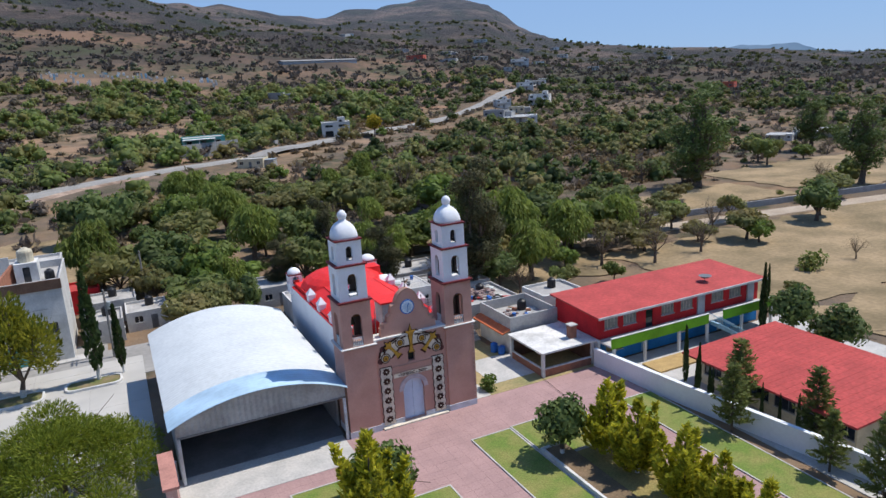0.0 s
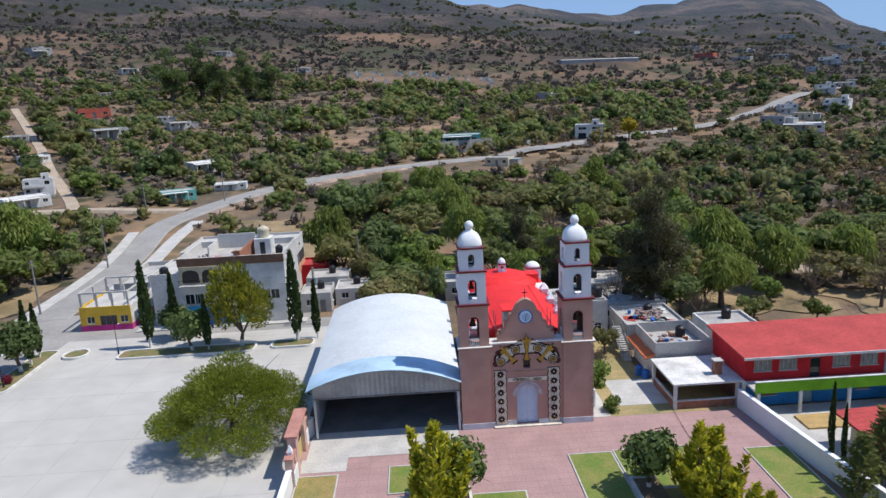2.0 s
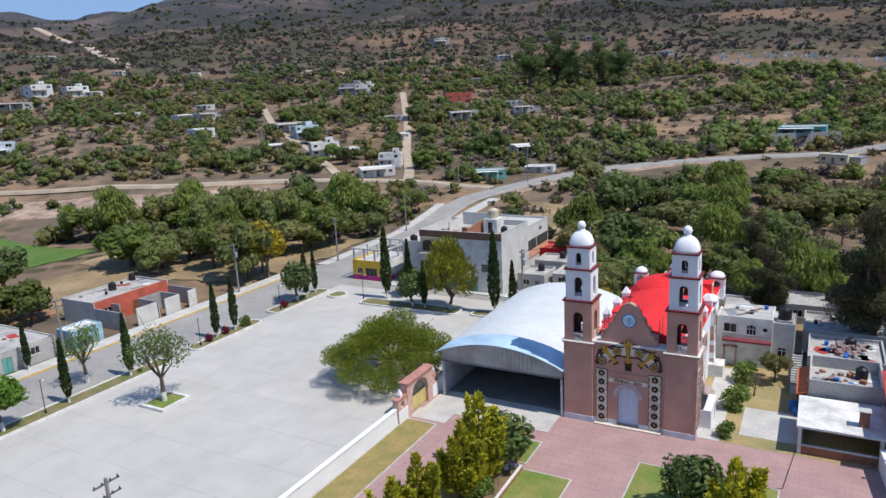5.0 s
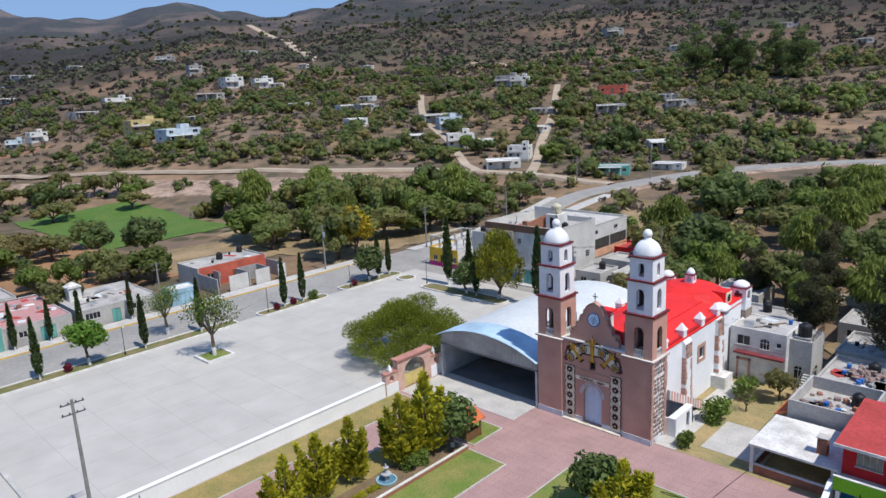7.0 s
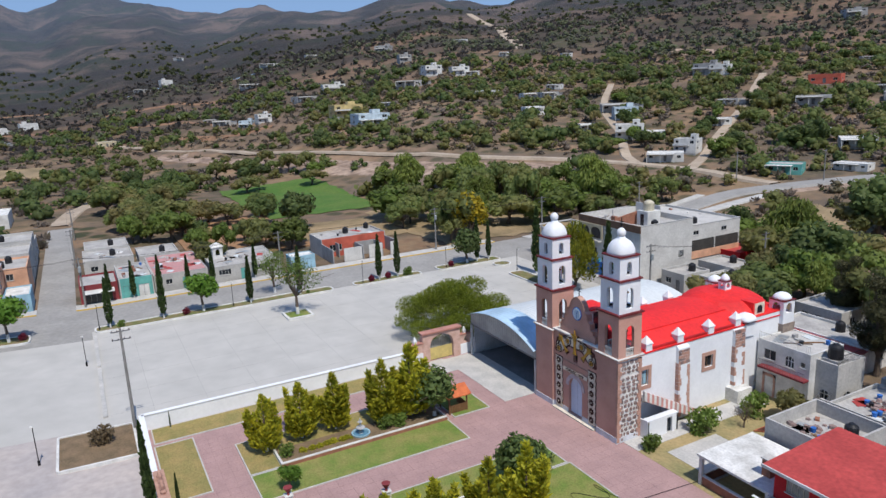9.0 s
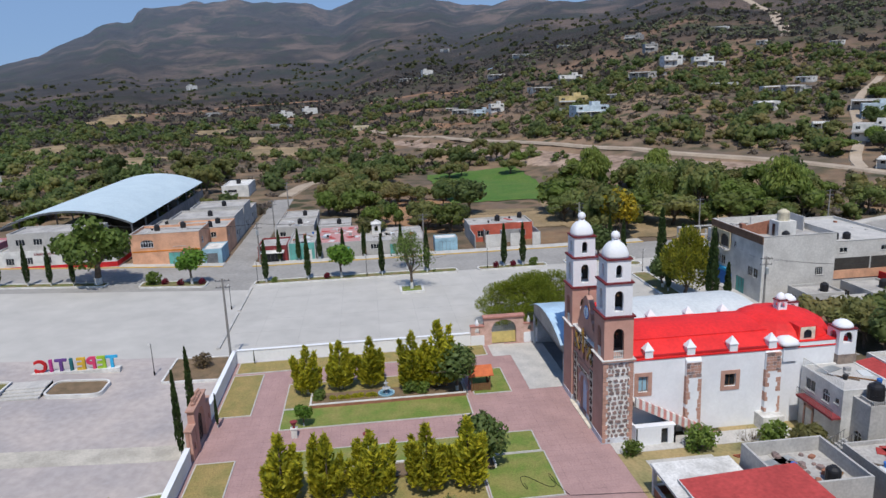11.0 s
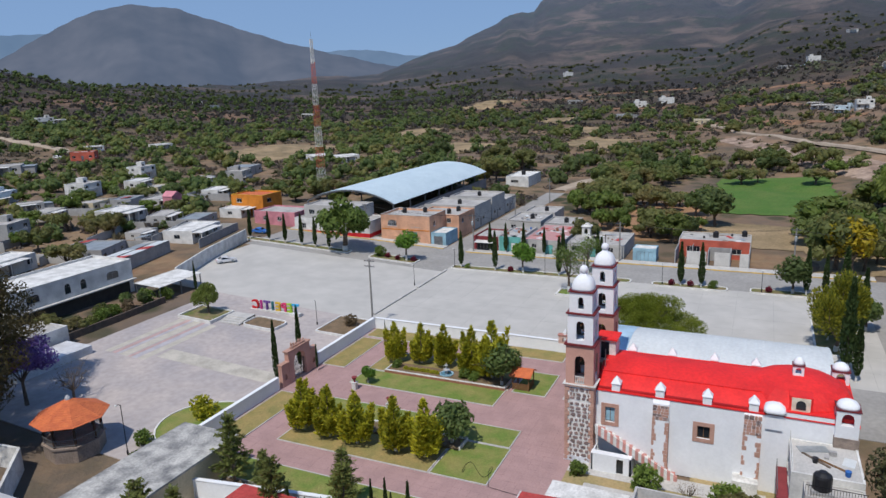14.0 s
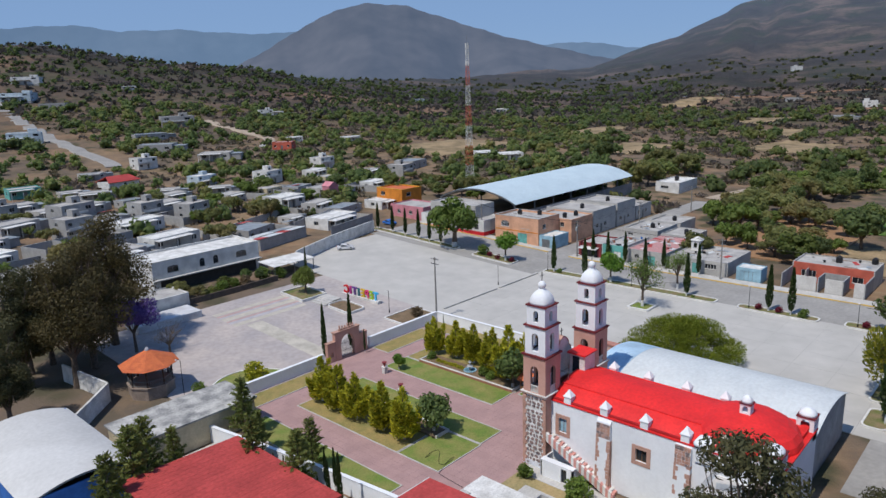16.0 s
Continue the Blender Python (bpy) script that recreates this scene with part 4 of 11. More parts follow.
def ring_lobes(n, r, z, s, sz, top=True, wob=0.5, seed=1):
    rr = random.Random(seed)
    out = [(r * math.cos(2.4 * i) * rr.uniform(0.7, 1.1), r * math.sin(2.4 * i) * rr.uniform(0.7, 1.1), z + rr.uniform(-wob, wob), s * rr.uniform(0.75, 1.15), s * rr.uniform(0.75, 1.15), sz * rr.uniform(0.8, 1.15)) for i in range(n)]
    return out + ([(0, 0, z + sz * 0.6, s, s, sz)] if top else [])


def make_bush(kind, rng, name="bush", leaf=None, lobes=None, n=700, size=0.16):
    t = plain_root(name)
    m = Mesh()
    for k in range(6):
        a = k * 1.05
        m.tube([(0, 0, -0.05), (0.4 * math.cos(a), 0.4 * math.sin(a), 0.7)], 0.03, 0.01, 5)
    part("stem", m, TRUNK, t, local=True)
    c, d = lobes_points(lobes, n, rng, 0.6)
    c[:, 2] = np.maximum(c[:, 2], 0.05)
    part("crown", leaf_quads(Mesh(), c, size, rng), leaf, t, local=True)
    return t


def bush_maker(name, leaf, lobes, n=700, size=0.16):
    return lambda kind, rng: make_bush(kind, rng, name, leaf, lobes, n, size)


ACACIA = [(6.2 * math.cos(a) * q, 6.0 * math.sin(a) * q, 5.4 - 2.6 * q * q + 0.35 * math.sin(3 * a), 2.3, 2.3, 1.35) for a, q in [(i * 0.628, 0.98) for i in range(10)] + [(i * 0.9 + 0.3, 0.6) for i in range(7)] + [(0, 0), (1, 0.25), (3, 0.25), (5, 0.25)]]
PEPPER = ring_lobes(7, 2.0, 4.6, 1.6, 1.9, seed=5) + ring_lobes(5, 1.2, 6.2, 1.2, 1.2, seed=6)
TALL = [(0.9 * math.sin(i * 2.1) * (1 + i % 3) * 0.6, 0.9 * math.cos(i * 1.7) * (1 + i % 2) * 0.6, 4 + i * 1.3, 2.5 - 0.12 * i, 2.5 - 0.12 * i, 1.3) for i in range(10)] + ring_lobes(8, 3.0, 8.0, 1.7, 1.5, False, 3.2, 3)
def make_pine(kind, rng):
    """Young pine: a straight stem with whorls of thin branches, needles in brushes along them."""
    t = plain_root("young_pine")
    part("trunk", Mesh().tube([(0, 0, -0.1), (0.03, 0, 3.2), (0, 0.03, 6.2)], 0.12, 0.03, 7), TRUNK, t, local=True)
    twig, pts, ups = Mesh(), [], []
    for k in range(11):
        z = 0.9 + 0.49 * k
        for i in range(6):
            a = 1.05 * i + 0.7 * k + rng.uniform(-0.3, 0.3)
            L = (1.75 * (1 - z / 6.7) + 0.22) * rng.uniform(0.7, 1.15)
            tip = np.array([L * math.cos(a), L * math.sin(a), z + L * rng.uniform(0.25, 0.55)])
            twig.tube([(0, 0, z), tuple(tip)], 0.025, 0.008, 4)
            n = int(14 + 24 * L)
            u = rng.uniform(0.25, 1.05, n)[:, None]
            pts.append(np.array([0, 0, z]) * (1 - u) + tip * u + rng.normal(size=(n, 3)) * 0.09)
            ups.append(np.tile((tip - [0, 0, z]) / L, (n, 1)) + rng.normal(size=(n, 3)) * 0.4)
    part("branchwork", twig, TRUNK, t, local=True)
    part("crown", leaf_quads(Mesh(), np.concatenate(pts), 0.2, rng, np.concatenate(ups), 0.3), LEAF_OLIVE, t, local=True)
    return t


BROAD = ring_lobes(9, 3.9, 8.0, 2.6, 2.2, False, 1.8, 31) + ring_lobes(7, 2.6, 12.0, 2.3, 2.1, True, 1.4, 32) + ring_lobes(4, 1.2, 15.2, 1.6, 1.6, False, 0.8, 33)
KINDS = {
    "cypress": (make_cypress, "slim dark green cypress with a whitewashed foot", "cypresses along the square"),
    "conifer": (make_conifer, "golden green conifer with pointed plumes", "conifers in the churchyard"),
    "acacia": (tree_maker("umbrella_acacia", LEAF_ACACIA, ACACIA, 2.2, 0.28, 52000, 0.16, False, 0.26, True, 0.2, 0.3), "broad flat-topped feathery green acacia on the square", ""),
    "round": (tree_maker("round_tree", LEAF_BRIGHT, ring_lobes(6, 0.9, 2.9, 1.05, 0.9, seed=2), 1.6, 0.13, 1500, 0.2), "small round bright green street tree", "trees along the square"),
    "dark_round": (tree_maker("round_tree", LEAF_DARK, ring_lobes(6, 0.9, 2.3, 1.1, 1.0, seed=3), 1.1, 0.14, 1900, 0.19), "dense round dark green tree", "dark round trees"),
    "big": (tree_maker("large_tree", LEAF, ring_lobes(9, 2.7, 5.2, 1.9, 1.6, seed=4), 2.6, 0.4, 3600, 0.3, True), "large spreading green tree with a whitewashed trunk", "large trees"),
    "vase": (tree_maker("upright_tree", foliage("gold_tipped_leaves", (0.095, 0.125, 0.02), (0.36, 0.33, 0.03)), ring_lobes(8, 1.7, 4.6, 1.25, 1.9, seed=7, wob=1.2), 1.3, 0.18, 6500, 0.2, True, 0.34, True, 0.9), "upright yellow-green tree with several stems", ""),
    "sparse": (tree_maker("half_bare_tree", LEAF, ring_lobes(8, 1.5, 4.4, 1.3, 1.2, seed=9, wob=1.1), 2.2, 0.17, 1500, 0.115), "half-bare young tree with a whitewashed trunk", ""),
    "wood": (tree_maker("field_tree", LEAF_HILL, ring_lobes(9, 2.3, 3.9, 1.35, 1.2, wob=0.9, seed=11), 1.8, 0.22, 780, 0.37, False, 0.55, False, None, 0.72, 0.72), "leafy green tree in the wooded belt behind the church", "wooded belt"),
    "wood_dark": (tree_maker("field_tree", LEAF_HILL_DARK, ring_lobes(9, 1.9, 4.4, 1.3, 1.5, wob=1.0, seed=12), 1.8, 0.24, 760, 0.37, False, 0.55, False, None, 0.72, 0.74), "dense dark green tree in the wooded belt", "wooded belt"),
    "wood_olive": (tree_maker("field_tree", LEAF_HILL_OLIVE, ring_lobes(9, 2.4, 3.4, 1.35, 1.1, wob=0.8, seed=13), 1.6, 0.22, 760, 0.37, False, 0.55, False, None, 0.72, 0.74), "dusty olive green tree in the wooded belt", "wooded belt"),
    "wood_bright": (tree_maker("field_tree", LEAF_WOOD_BRIGHT, ring_lobes(9, 2.1, 3.6, 1.3, 1.2, wob=0.9, seed=14), 1.6, 0.22, 760, 0.37, False, 0.55, False, None, 0.72, 0.74), "fresh bright green tree in the wooded belt", "wooded belt"),
    "yellow": (tree_maker("flowering_tree", LEAF_YELLOW, ring_lobes(7, 1.6, 4.4, 1.3, 1.5, seed=15), 1.9, 0.2, 1700, 0.28, False), "yellowing tree among green ones", ""),
    "willow": (tree_maker("weeping_pepper_tree", foliage("yellow_green_hanging_leaves", (0.15, 0.20, 0.042), (0.27, 0.315, 0.075), 0.4, 0.52), PEPPER, 2.6, 0.35, 3800, 0.36, False, 0.28, True, -1.6), "weeping pepper tree with hanging foliage", "pepper trees"),
    "tall": (tree_maker("tall_dark_tree", LEAF_DARK, TALL, 4.0, 0.45, 5600, 0.28, False, 0.35), "very tall dark feathery tree in a field", "tall dark trees"),
    "near_dark": (tree_maker("feathery_dark_tree", foliage("brownish_dark_needles", (0.050, 0.055, 0.024), (0.12, 0.112, 0.05), 0.4, 0.38), TALL, 3.2, 0.4, 21000, 0.175, False, 0.42), "tall dark feathery tree with thin branches", "tall dark trees"),
    "broad_dark": (tree_maker("feathery_dark_tree", foliage("olive_brown_needles", (0.068, 0.060, 0.024), (0.145, 0.115, 0.05), 0.4, 0.46), BROAD, 4.5, 0.45, 15000, 0.2, False, 0.4, True, None, 0.4), "broad tall brown-green feathery tree beside the bandstand", "tall dark trees"),
    "pine": (make_pine, "young pine with open feathery branches", "young pines"),
    "bare": (tree_maker("bare_tree", LEAF_DRY, ring_lobes(9, 1.8, 4.0, 1.5, 1.5, seed=17), 1.8, 0.2, 420, 0.22, False, 0.12), "leafless grey-brown tree with fine twigs", "bare trees"),
    "jacaranda": (tree_maker("jacaranda_tree", LEAF_PURPLE, ring_lobes(8, 2.2, 5.6, 1.5, 1.2, seed=18), 3.0, 0.2, 5200, 0.17, False), "jacaranda in violet bloom", ""),
    "bush": (bush_maker("round_bush", LEAF_OLIVE, ring_lobes(5, 0.5, 0.75, 0.7, 0.65, seed=19), 900, 0.13), "round clipped olive-green bush", "bushes"),
    "green_bush": (bush_maker("round_bush", LEAF, ring_lobes(5, 0.45, 0.7, 0.65, 0.65, seed=20), 900, 0.13), "round clipped green bush", "bushes"),
    "red_bush": (bush_maker("red_shrub", LEAF_RED, ring_lobes(5, 0.35, 0.5, 0.5, 0.45, seed=21), 500, 0.12), "small dark red flowering shrub", "shrubs on the kerb"),
    "golden_bush": (bush_maker("golden_bush", LEAF_GOLD, ring_lobes(6, 0.6, 0.7, 0.7, 0.7, seed=22), 900, 0.16), "low golden-green bush in the grass", ""),
    "dry_bush": (bush_maker("dry_bush", LEAF_DRY, ring_lobes(5, 0.5, 0.8, 0.7, 0.8, seed=23), 500, 0.16), "dry brown bush with bare twigs", ""),
    "cactus_scrub": (bush_maker("scrub_bush", LEAF_OLIVE, ring_lobes(6, 0.9, 0.9, 0.9, 0.8, seed=24), 500, 0.22), "low wild scrub bush on dry ground", "scrub"),
}

# ---- the church ----
church = thing("church", (23.15, 70, 0), "brown and white twin-towered church with a bright red roof", "church")
XC, YF = 23.15, 57.2


def text_on(name, body, size, at, turn, mat, parent, depth=0.01, label=""):
    """Lettering in the built-in font, standing upright and reading along its turn."""
    cu = bpy.data.curves.new(name, "FONT")
    cu.body, cu.size, cu.align_x, cu.extrude, cu.offset = body, size, "CENTER", depth, size * 0.03
    tmp = new(name + "_tmp", cu)
    dg = bpy.context.evaluated_depsgraph_get()
    me = bpy.data.meshes.new_from_object(tmp.evaluated_get(dg))
    bpy.data.objects.remove(tmp)
    me.materials.clear()
    me.materials.append(mat)
    ob = new(name, me)
    ob.parent = parent
    ob.matrix_basis = Matrix.Translation(-root(parent).matrix_basis.translation) @ pose(*at, 90, 0, turn)
    if label:
        ob["label"] = label
    return ob


SHADE_LINING = surface("dark_bare_plaster", (0.12, 0.105, 0.095), None, 0.8, 0.95, 0.2)


def ring_cornice(m, cx, cy, half, z0, z1, out):
    m.box(cx - half - out, cx + half + out, cy - half - out, cy + half + out, z0, z1)


def belfry_stage(parent, cx, cy, half, z0, z1, mat, w, sill, spring, name):
    """A hollow square stage with an arched opening in each of its four sides."""
    t = 0.32
    corners = [(cx - half, cy - half), (cx + half, cy - half), (cx + half, cy + half), (cx - half, cy + half)]
    m = Mesh()
    for i in range(4):
        a, b = Vector(corners[i]), Vector(corners[(i + 1) % 4])
        d = (b - a).normalized()
        if i % 2:
            a, b = a + d * t, b - d * t
        L = (b - a).length
        m.wall(a, b, z0, z1, t, [(L / 2 - w / 2, L / 2 + w / 2, sill, spring, w / 2)])
    m.box(cx - half + t, cx + half - t, cy - half + t, cy + half - t, z0, z0 + 0.15)
    m.box(cx - half + t, cx + half - t, cy - half + t, cy + half - t, z1 - 0.15, z1)
    st = part(name, m, mat, parent)
    # added dark lining: the belfry's inner shade as colour
    q = half - t - 0.004
    corners = [(cx - q, cy - q), (cx + q, cy - q), (cx + q, cy + q), (cx - q, cy + q)]
    li = Mesh()
    for i in range(4):
        a, b = Vector(corners[i]), Vector(corners[(i + 1) % 4])
        d = (b - a).normalized()
        if i % 2:
            a, b = a + d * 0.03, b - d * 0.03
        L = (b - a).length
        li.wall(a, b, z0 + 0.16, z1 - 0.16, 0.03, [(L / 2 - w / 2, L / 2 + w / 2, max(sill, z0 + 0.16), spring, w / 2)])
    part("lining", li, SHADE_LINING, st, "dark unpainted inside")
    return st


def tower(cx, stone_east):
    cy, h = 58.72, 1.53
    nm = "tower"
    body = Mesh()
    if stone_east:
        body.box(cx - h, cx + h - 0.22, cy - h, cy + h, 0, 8.72)
    else:
        body.box(cx - h, cx + h, cy - h, cy + h, 0, 8.72)
    tw = part(nm, body, BROWN, church, "square brown bell tower with white upper storeys")
    pl = Mesh().box(cx - h - 0.05, cx + h + (0 if stone_east else 0.05), cy - h - 0.05, cy + h, 0, 0.62)
    part("plinth", pl, surface("white_plinth_paint", (0.66, 0.68, 0.73), None, 1.5, 0.9, stain=0.1), tw, "white painted plinth")
    c = Mesh()
    ring_cornice(c, cx, cy, h, 8.72, 8.86, 0.16)
    part("cornice", c, BROWN_LIGHT, tw, "pink and white lower cornice")
    c = Mesh()
    ring_cornice(c, cx, cy, h, 8.86, 8.93, 0.2)
    part("cornice", c, WHITE_OLD, tw)
    belfry_stage(tw, cx, cy, 1.46, 8.93, 13.2, BROWN, 1.05, 9.0, 11.55, "belfry")
    c = Mesh()
    ring_cornice(c, cx, cy, 1.46, 13.2, 13.36, 0.17)
    part("cornice", c, OXBLOOD, tw, "dark red cornice")
    belfry_stage(tw, cx, cy, 1.33, 13.36, 16.55, WHITE, 0.86, 13.75, 15.4, "belfry")
    c = Mesh()
    ring_cornice(c, cx, cy, 1.33, 16.55, 16.7, 0.15)
    part("cornice", c, OXBLOOD, tw)
    belfry_stage(tw, cx, cy, 1.18, 16.7, 18.85, WHITE, 0.6, 17.05, 18.05, "belfry")
    c = Mesh()
    ring_cornice(c, cx, cy, 1.18, 18.85, 18.98, 0.12)
    part("cornice", c, OXBLOOD, tw)
    dome = Mesh().lathe(cx, cy, [(1.2, 18.98), (1.2, 19.2), (1.15, 19.5), (1.02, 19.85), (0.82, 20.15), (0.55, 20.38), (0.36, 20.5), (0.33, 20.62)], 24, math.pi / 24, 0.45)
    part("cupola", dome, WHITE, tw, smooth=True)
    part("ball_finial", Mesh().lathe(cx, cy, [(0.2, 20.6), (0.36, 20.72), (0.44, 20.95), (0.42, 21.15), (0.3, 21.35), (0.12, 21.47)], 16), WHITE, tw, smooth=True)
    cr = Mesh().box(cx - 0.03, cx + 0.03, cy - 0.03, cy + 0.03, 21.44, 22.5).box(cx - 0.3, cx + 0.3, cy - 0.028, cy + 0.028, 22.05, 22.12)
    part("iron_cross", cr, IRON, tw)
    # balustrades in the lower belfry
    for dx, dy in ((0, -1), (1, 0), (0, 1), (-1, 0)):
        bal = Mesh()
        px, py = cx + dx * 1.38, cy + dy * 1.38
        ax, ay = (0.5, 0.06) if dy else (0.06, 0.5)
        bal.box(px - ax, px + ax, py - ay, py + ay, 9.72, 9.8)
        b = part("balustrade", bal, WHITE_OLD, tw)
        part("bottom_rail", Mesh().box(px - ax, px + ax, py - ay, py + ay, 9.0, 9.06), WHITE_OLD, b)
        for i in range(5):
            o = -0.4 + 0.2 * i
            q = Mesh().lathe(px + (o if dy else 0), py + (0 if dy else o), [(0.05, 9.06), (0.075, 9.2), (0.04, 9.4), (0.06, 9.6), (0.05, 9.72)], 8)
            part("baluster", q, WHITE_OLD, b)
    # bells
    for z, r in ((10.7, 0.38), (14.6, 0.28)):
        bell = Mesh().lathe(cx, cy, [(r, z), (r * 0.86, z + 0.06), (r * 0.66, z + 0.35), (r * 0.55, z + 0.55), (r * 0.2, z + 0.68)], 14)
        part("bell", bell, surface("dark_bronze", (0.10, 0.075, 0.045), None, 0.4, 0.45, metal=0.8), tw, "dark bronze bell", smooth=True)
        part("bell_beam", Mesh().box(cx - 1.1, cx + 1.1, cy - 0.07, cy + 0.07, z + 0.66, z + 0.8), WOOD, tw)
    if stone_east:
        # exposed rubble masonry on the outer side
        x = cx + h - 0.22
        wall = part("rubble_wall", Mesh().box(x, x + 0.14, cy - h + 0.02, cy + h - 0.02, 0.0, 8.72), MORTAR, tw, "rubble stone wall with white joints")
        rng = random.Random(4)
        z = 0.15
        while z < 8.3:
            if 6.5 < z < 7.0:
                z = 7.15  # plain white band
            rh = rng.uniform(0.36, 0.56)
            y = cy - h + 0.42 + rng.uniform(0, 0.1)
            while y < cy + h - 0.5:
                w = rng.uniform(0.3, 0.75)
                y1 = min(y + w, cy + h - 0.42)
                n, cy0, cz0 = 7, (y + y1) / 2, z + rh / 2 + rng.uniform(-0.05, 0.05)
                ry, rz = max(0.1, (y1 - y) / 2 - 0.025), rh / 2 - 0.02
                ring = []
                for k in range(n):
                    a = 2 * math.pi * k / n + rng.uniform(-0.25, 0.25)
                    q = rng.uniform(0.84, 1.06)
                    sq = 1 / max(abs(math.cos(a)), abs(math.sin(a))) ** 0.6
                    ring.append((cy0 + ry * q * sq * math.cos(a) * 0.87, cz0 + rz * q * sq * math.sin(a) * 0.86))
                out = 0.05 + rng.uniform(0, 0.05)
                s = Mesh()
                s.add([(x + 0.1, a, b) for a, b in ring] + [(x + 0.14 + out * 0.6, a, b) for a, b in ring] + [(x + 0.14 + out, cy0 + (a - cy0) * 0.86, cz0 + (b - cz0) * 0.86) for a, b in ring],
                      [(i, (i + 1) % n, n + (i + 1) % n, n + i) for i in range(n)] + [(n + i, n + (i + 1) % n, 2 * n + (i + 1) % n, 2 * n + i) for i in range(n)] + [tuple(range(2 * n, 3 * n))])
                part("stone", s, STONE, wall)
                y = y1 + 0.02
            z += rh
        q = Mesh()
        z = 0.1
        i = 0
        while z < 8.4:
            w = 0.5 if i % 2 else 0.32
            for y0, y1 in ((cy - h - 0.015, cy - h + w), (cy + h - w, cy + h + 0.015)):
                b = Mesh().box(x - 0.02, x + 0.235, y0, y1, z, z + 0.44)
                part("quoin_stone", b, BROWN_LIGHT, wall)
            z += 0.47
            i += 1
    return tw


tower(17.95, False)
tower(28.36, True)

# front between the towers
fr = Mesh().wall((19.48, YF + 0.22), (26.83, YF + 0.22), 0, 5.6, 0.7, [(XC - 1.1 - 19.48, XC + 1.1 - 19.48, 0.2, 3.35, 1.1)])
fr.wall((19.48, YF + 0.22), (26.83, YF + 0.22), 5.6, 9.0, 0.7, [(XC - 0.36 - 19.48, XC + 0.36 - 19.48, 6.25, 7.1, 0)])
facade = part("facade", fr, BROWN, church, "brown stucco front with painted relief")
PLINTH = surface("white_plinth_front", (0.66, 0.68, 0.73), None, 1.5, 0.9, stain=0.1)
for xa, xb in ((19.48, 22.0), (24.3, 26.83)):
    part("plinth", Mesh().wall((xa, YF + 0.17), (xb, YF + 0.17), 0, 0.62, 0.05), PLINTH, facade)
part("coping", Mesh().box(19.4, 26.9, YF + 0.1, YF + 1.7, 9.0, 9.14), WHITE_OLD, facade, "white coping slab")
part("door_step", Mesh().box(19.7, 26.6, YF - 0.28, YF + 0.2, 0, 0.14), CREAM, facade)
dr = part("church_door", Mesh().plate(arch_poly(XC - 1.1, XC + 1.1, 0.14, 3.35, 1.1), (0, YF + 0.62, 0), (1, 0, 0), 0.08), PALE_BLUE, facade, "tall pale blue arched door")
part("door_meeting_line", Mesh().box(XC - 0.012, XC + 0.012, YF + 0.52, YF + 0.54, 0.2, 4.3), surface("door_line_blue", (0.42, 0.52, 0.66), None, 1, 0.6), dr)
# pale arch band round the door
band = Mesh()
band.weld = True
n = 18
for i in range(n):
    a0, a1 = math.pi * i / n, math.pi * (i + 1) / n
    q = [(XC + r * math.cos(a), 3.35 + r * math.sin(a)) for r, a in ((1.1, a0), (1.52, a0), (1.52, a1), (1.1, a1))]
    band.plate(q, (0, YF + 0.22, 0), (1, 0, 0), 0.07)
part("door_arch", band, surface("faded_pink_plaster", (0.56, 0.48, 0.50), None, 0.6, 0.9), facade, "faded pink arch over the door")
part("dark_window", Mesh().box(XC - 0.36, XC + 0.36, YF + 0.6, YF + 0.64, 6.25, 7.1), GLASS_DARK, facade)
part("string_course", Mesh().box(21.05, 25.3, YF + 0.12, YF + 0.22, 5.95, 6.03), BROWN_LIGHT, facade)
ban = part("name_band", Mesh().box(21.1, 25.2, YF + 0.14, YF + 0.22, 4.84, 5.34), BROWN_LIGHT, facade, "cream band with the place name and year")
part("band_ground", Mesh().box(21.16, 25.14, YF + 0.12, YF + 0.14, 4.89, 5.29), CREAM, ban)
text_on("band_lettering", "\u2022TEPEITIC - 2022\u2022", 0.40, (XC, YF + 0.115, 4.965), 0, DARK_BROWN, ban)
# carved side bands with flowers
for s in (-1, 1):
    x0 = XC + s * 2.72
    poly = [(x0 - 0.62 + 0.06 * math.sin(k * 2.1), 0.25 + k * 0.26) for k in range(24)]
    poly = [(x0 + 0.62 + 0.06 * math.sin(k * 2.1), 0.25 + k * 0.26) for k in range(24)] + poly[::-1]
    sb = part("carved_band", Mesh().plate(poly, (0, YF + 0.22, 0), (1, 0, 0), 0.05), DARK_BROWN, facade, "cream carved band with dark rosettes")
    poly2 = [(x0 + 0.55 + 0.06 * math.sin(k * 2.1), 0.3 + k * 0.255) for k in range(24)] + [(x0 - 0.55 + 0.06 * math.sin(k * 2.1), 0.3 + k * 0.255) for k in range(24)][::-1]
    part("band_ground", Mesh().plate(poly2, (0, YF + 0.17, 0), (1, 0, 0), 0.03), CREAM, sb)
    for k in range(6):
        zc = 0.85 + k * 0.98
        ros = [(x0 + (0.33 + 0.06 * math.cos(8 * a)) * math.cos(a), zc + (0.33 + 0.06 * math.cos(8 * a)) * math.sin(a)) for a in [2 * math.pi * i / 32 for i in range(32)]]
        r = part("rosette", Mesh().plate(ros, (0, YF + 0.14, 0), (1, 0, 0), 0.05), DARK_BROWN, sb)
        part("rosette_heart", Mesh().plate([(x0 + 0.08 * math.cos(a), zc + 0.08 * math.sin(a)) for a in [2 * math.pi * i / 12 for i in range(12)]], (0, YF + 0.09, 0), (1, 0, 0), 0.03), CREAM, r)


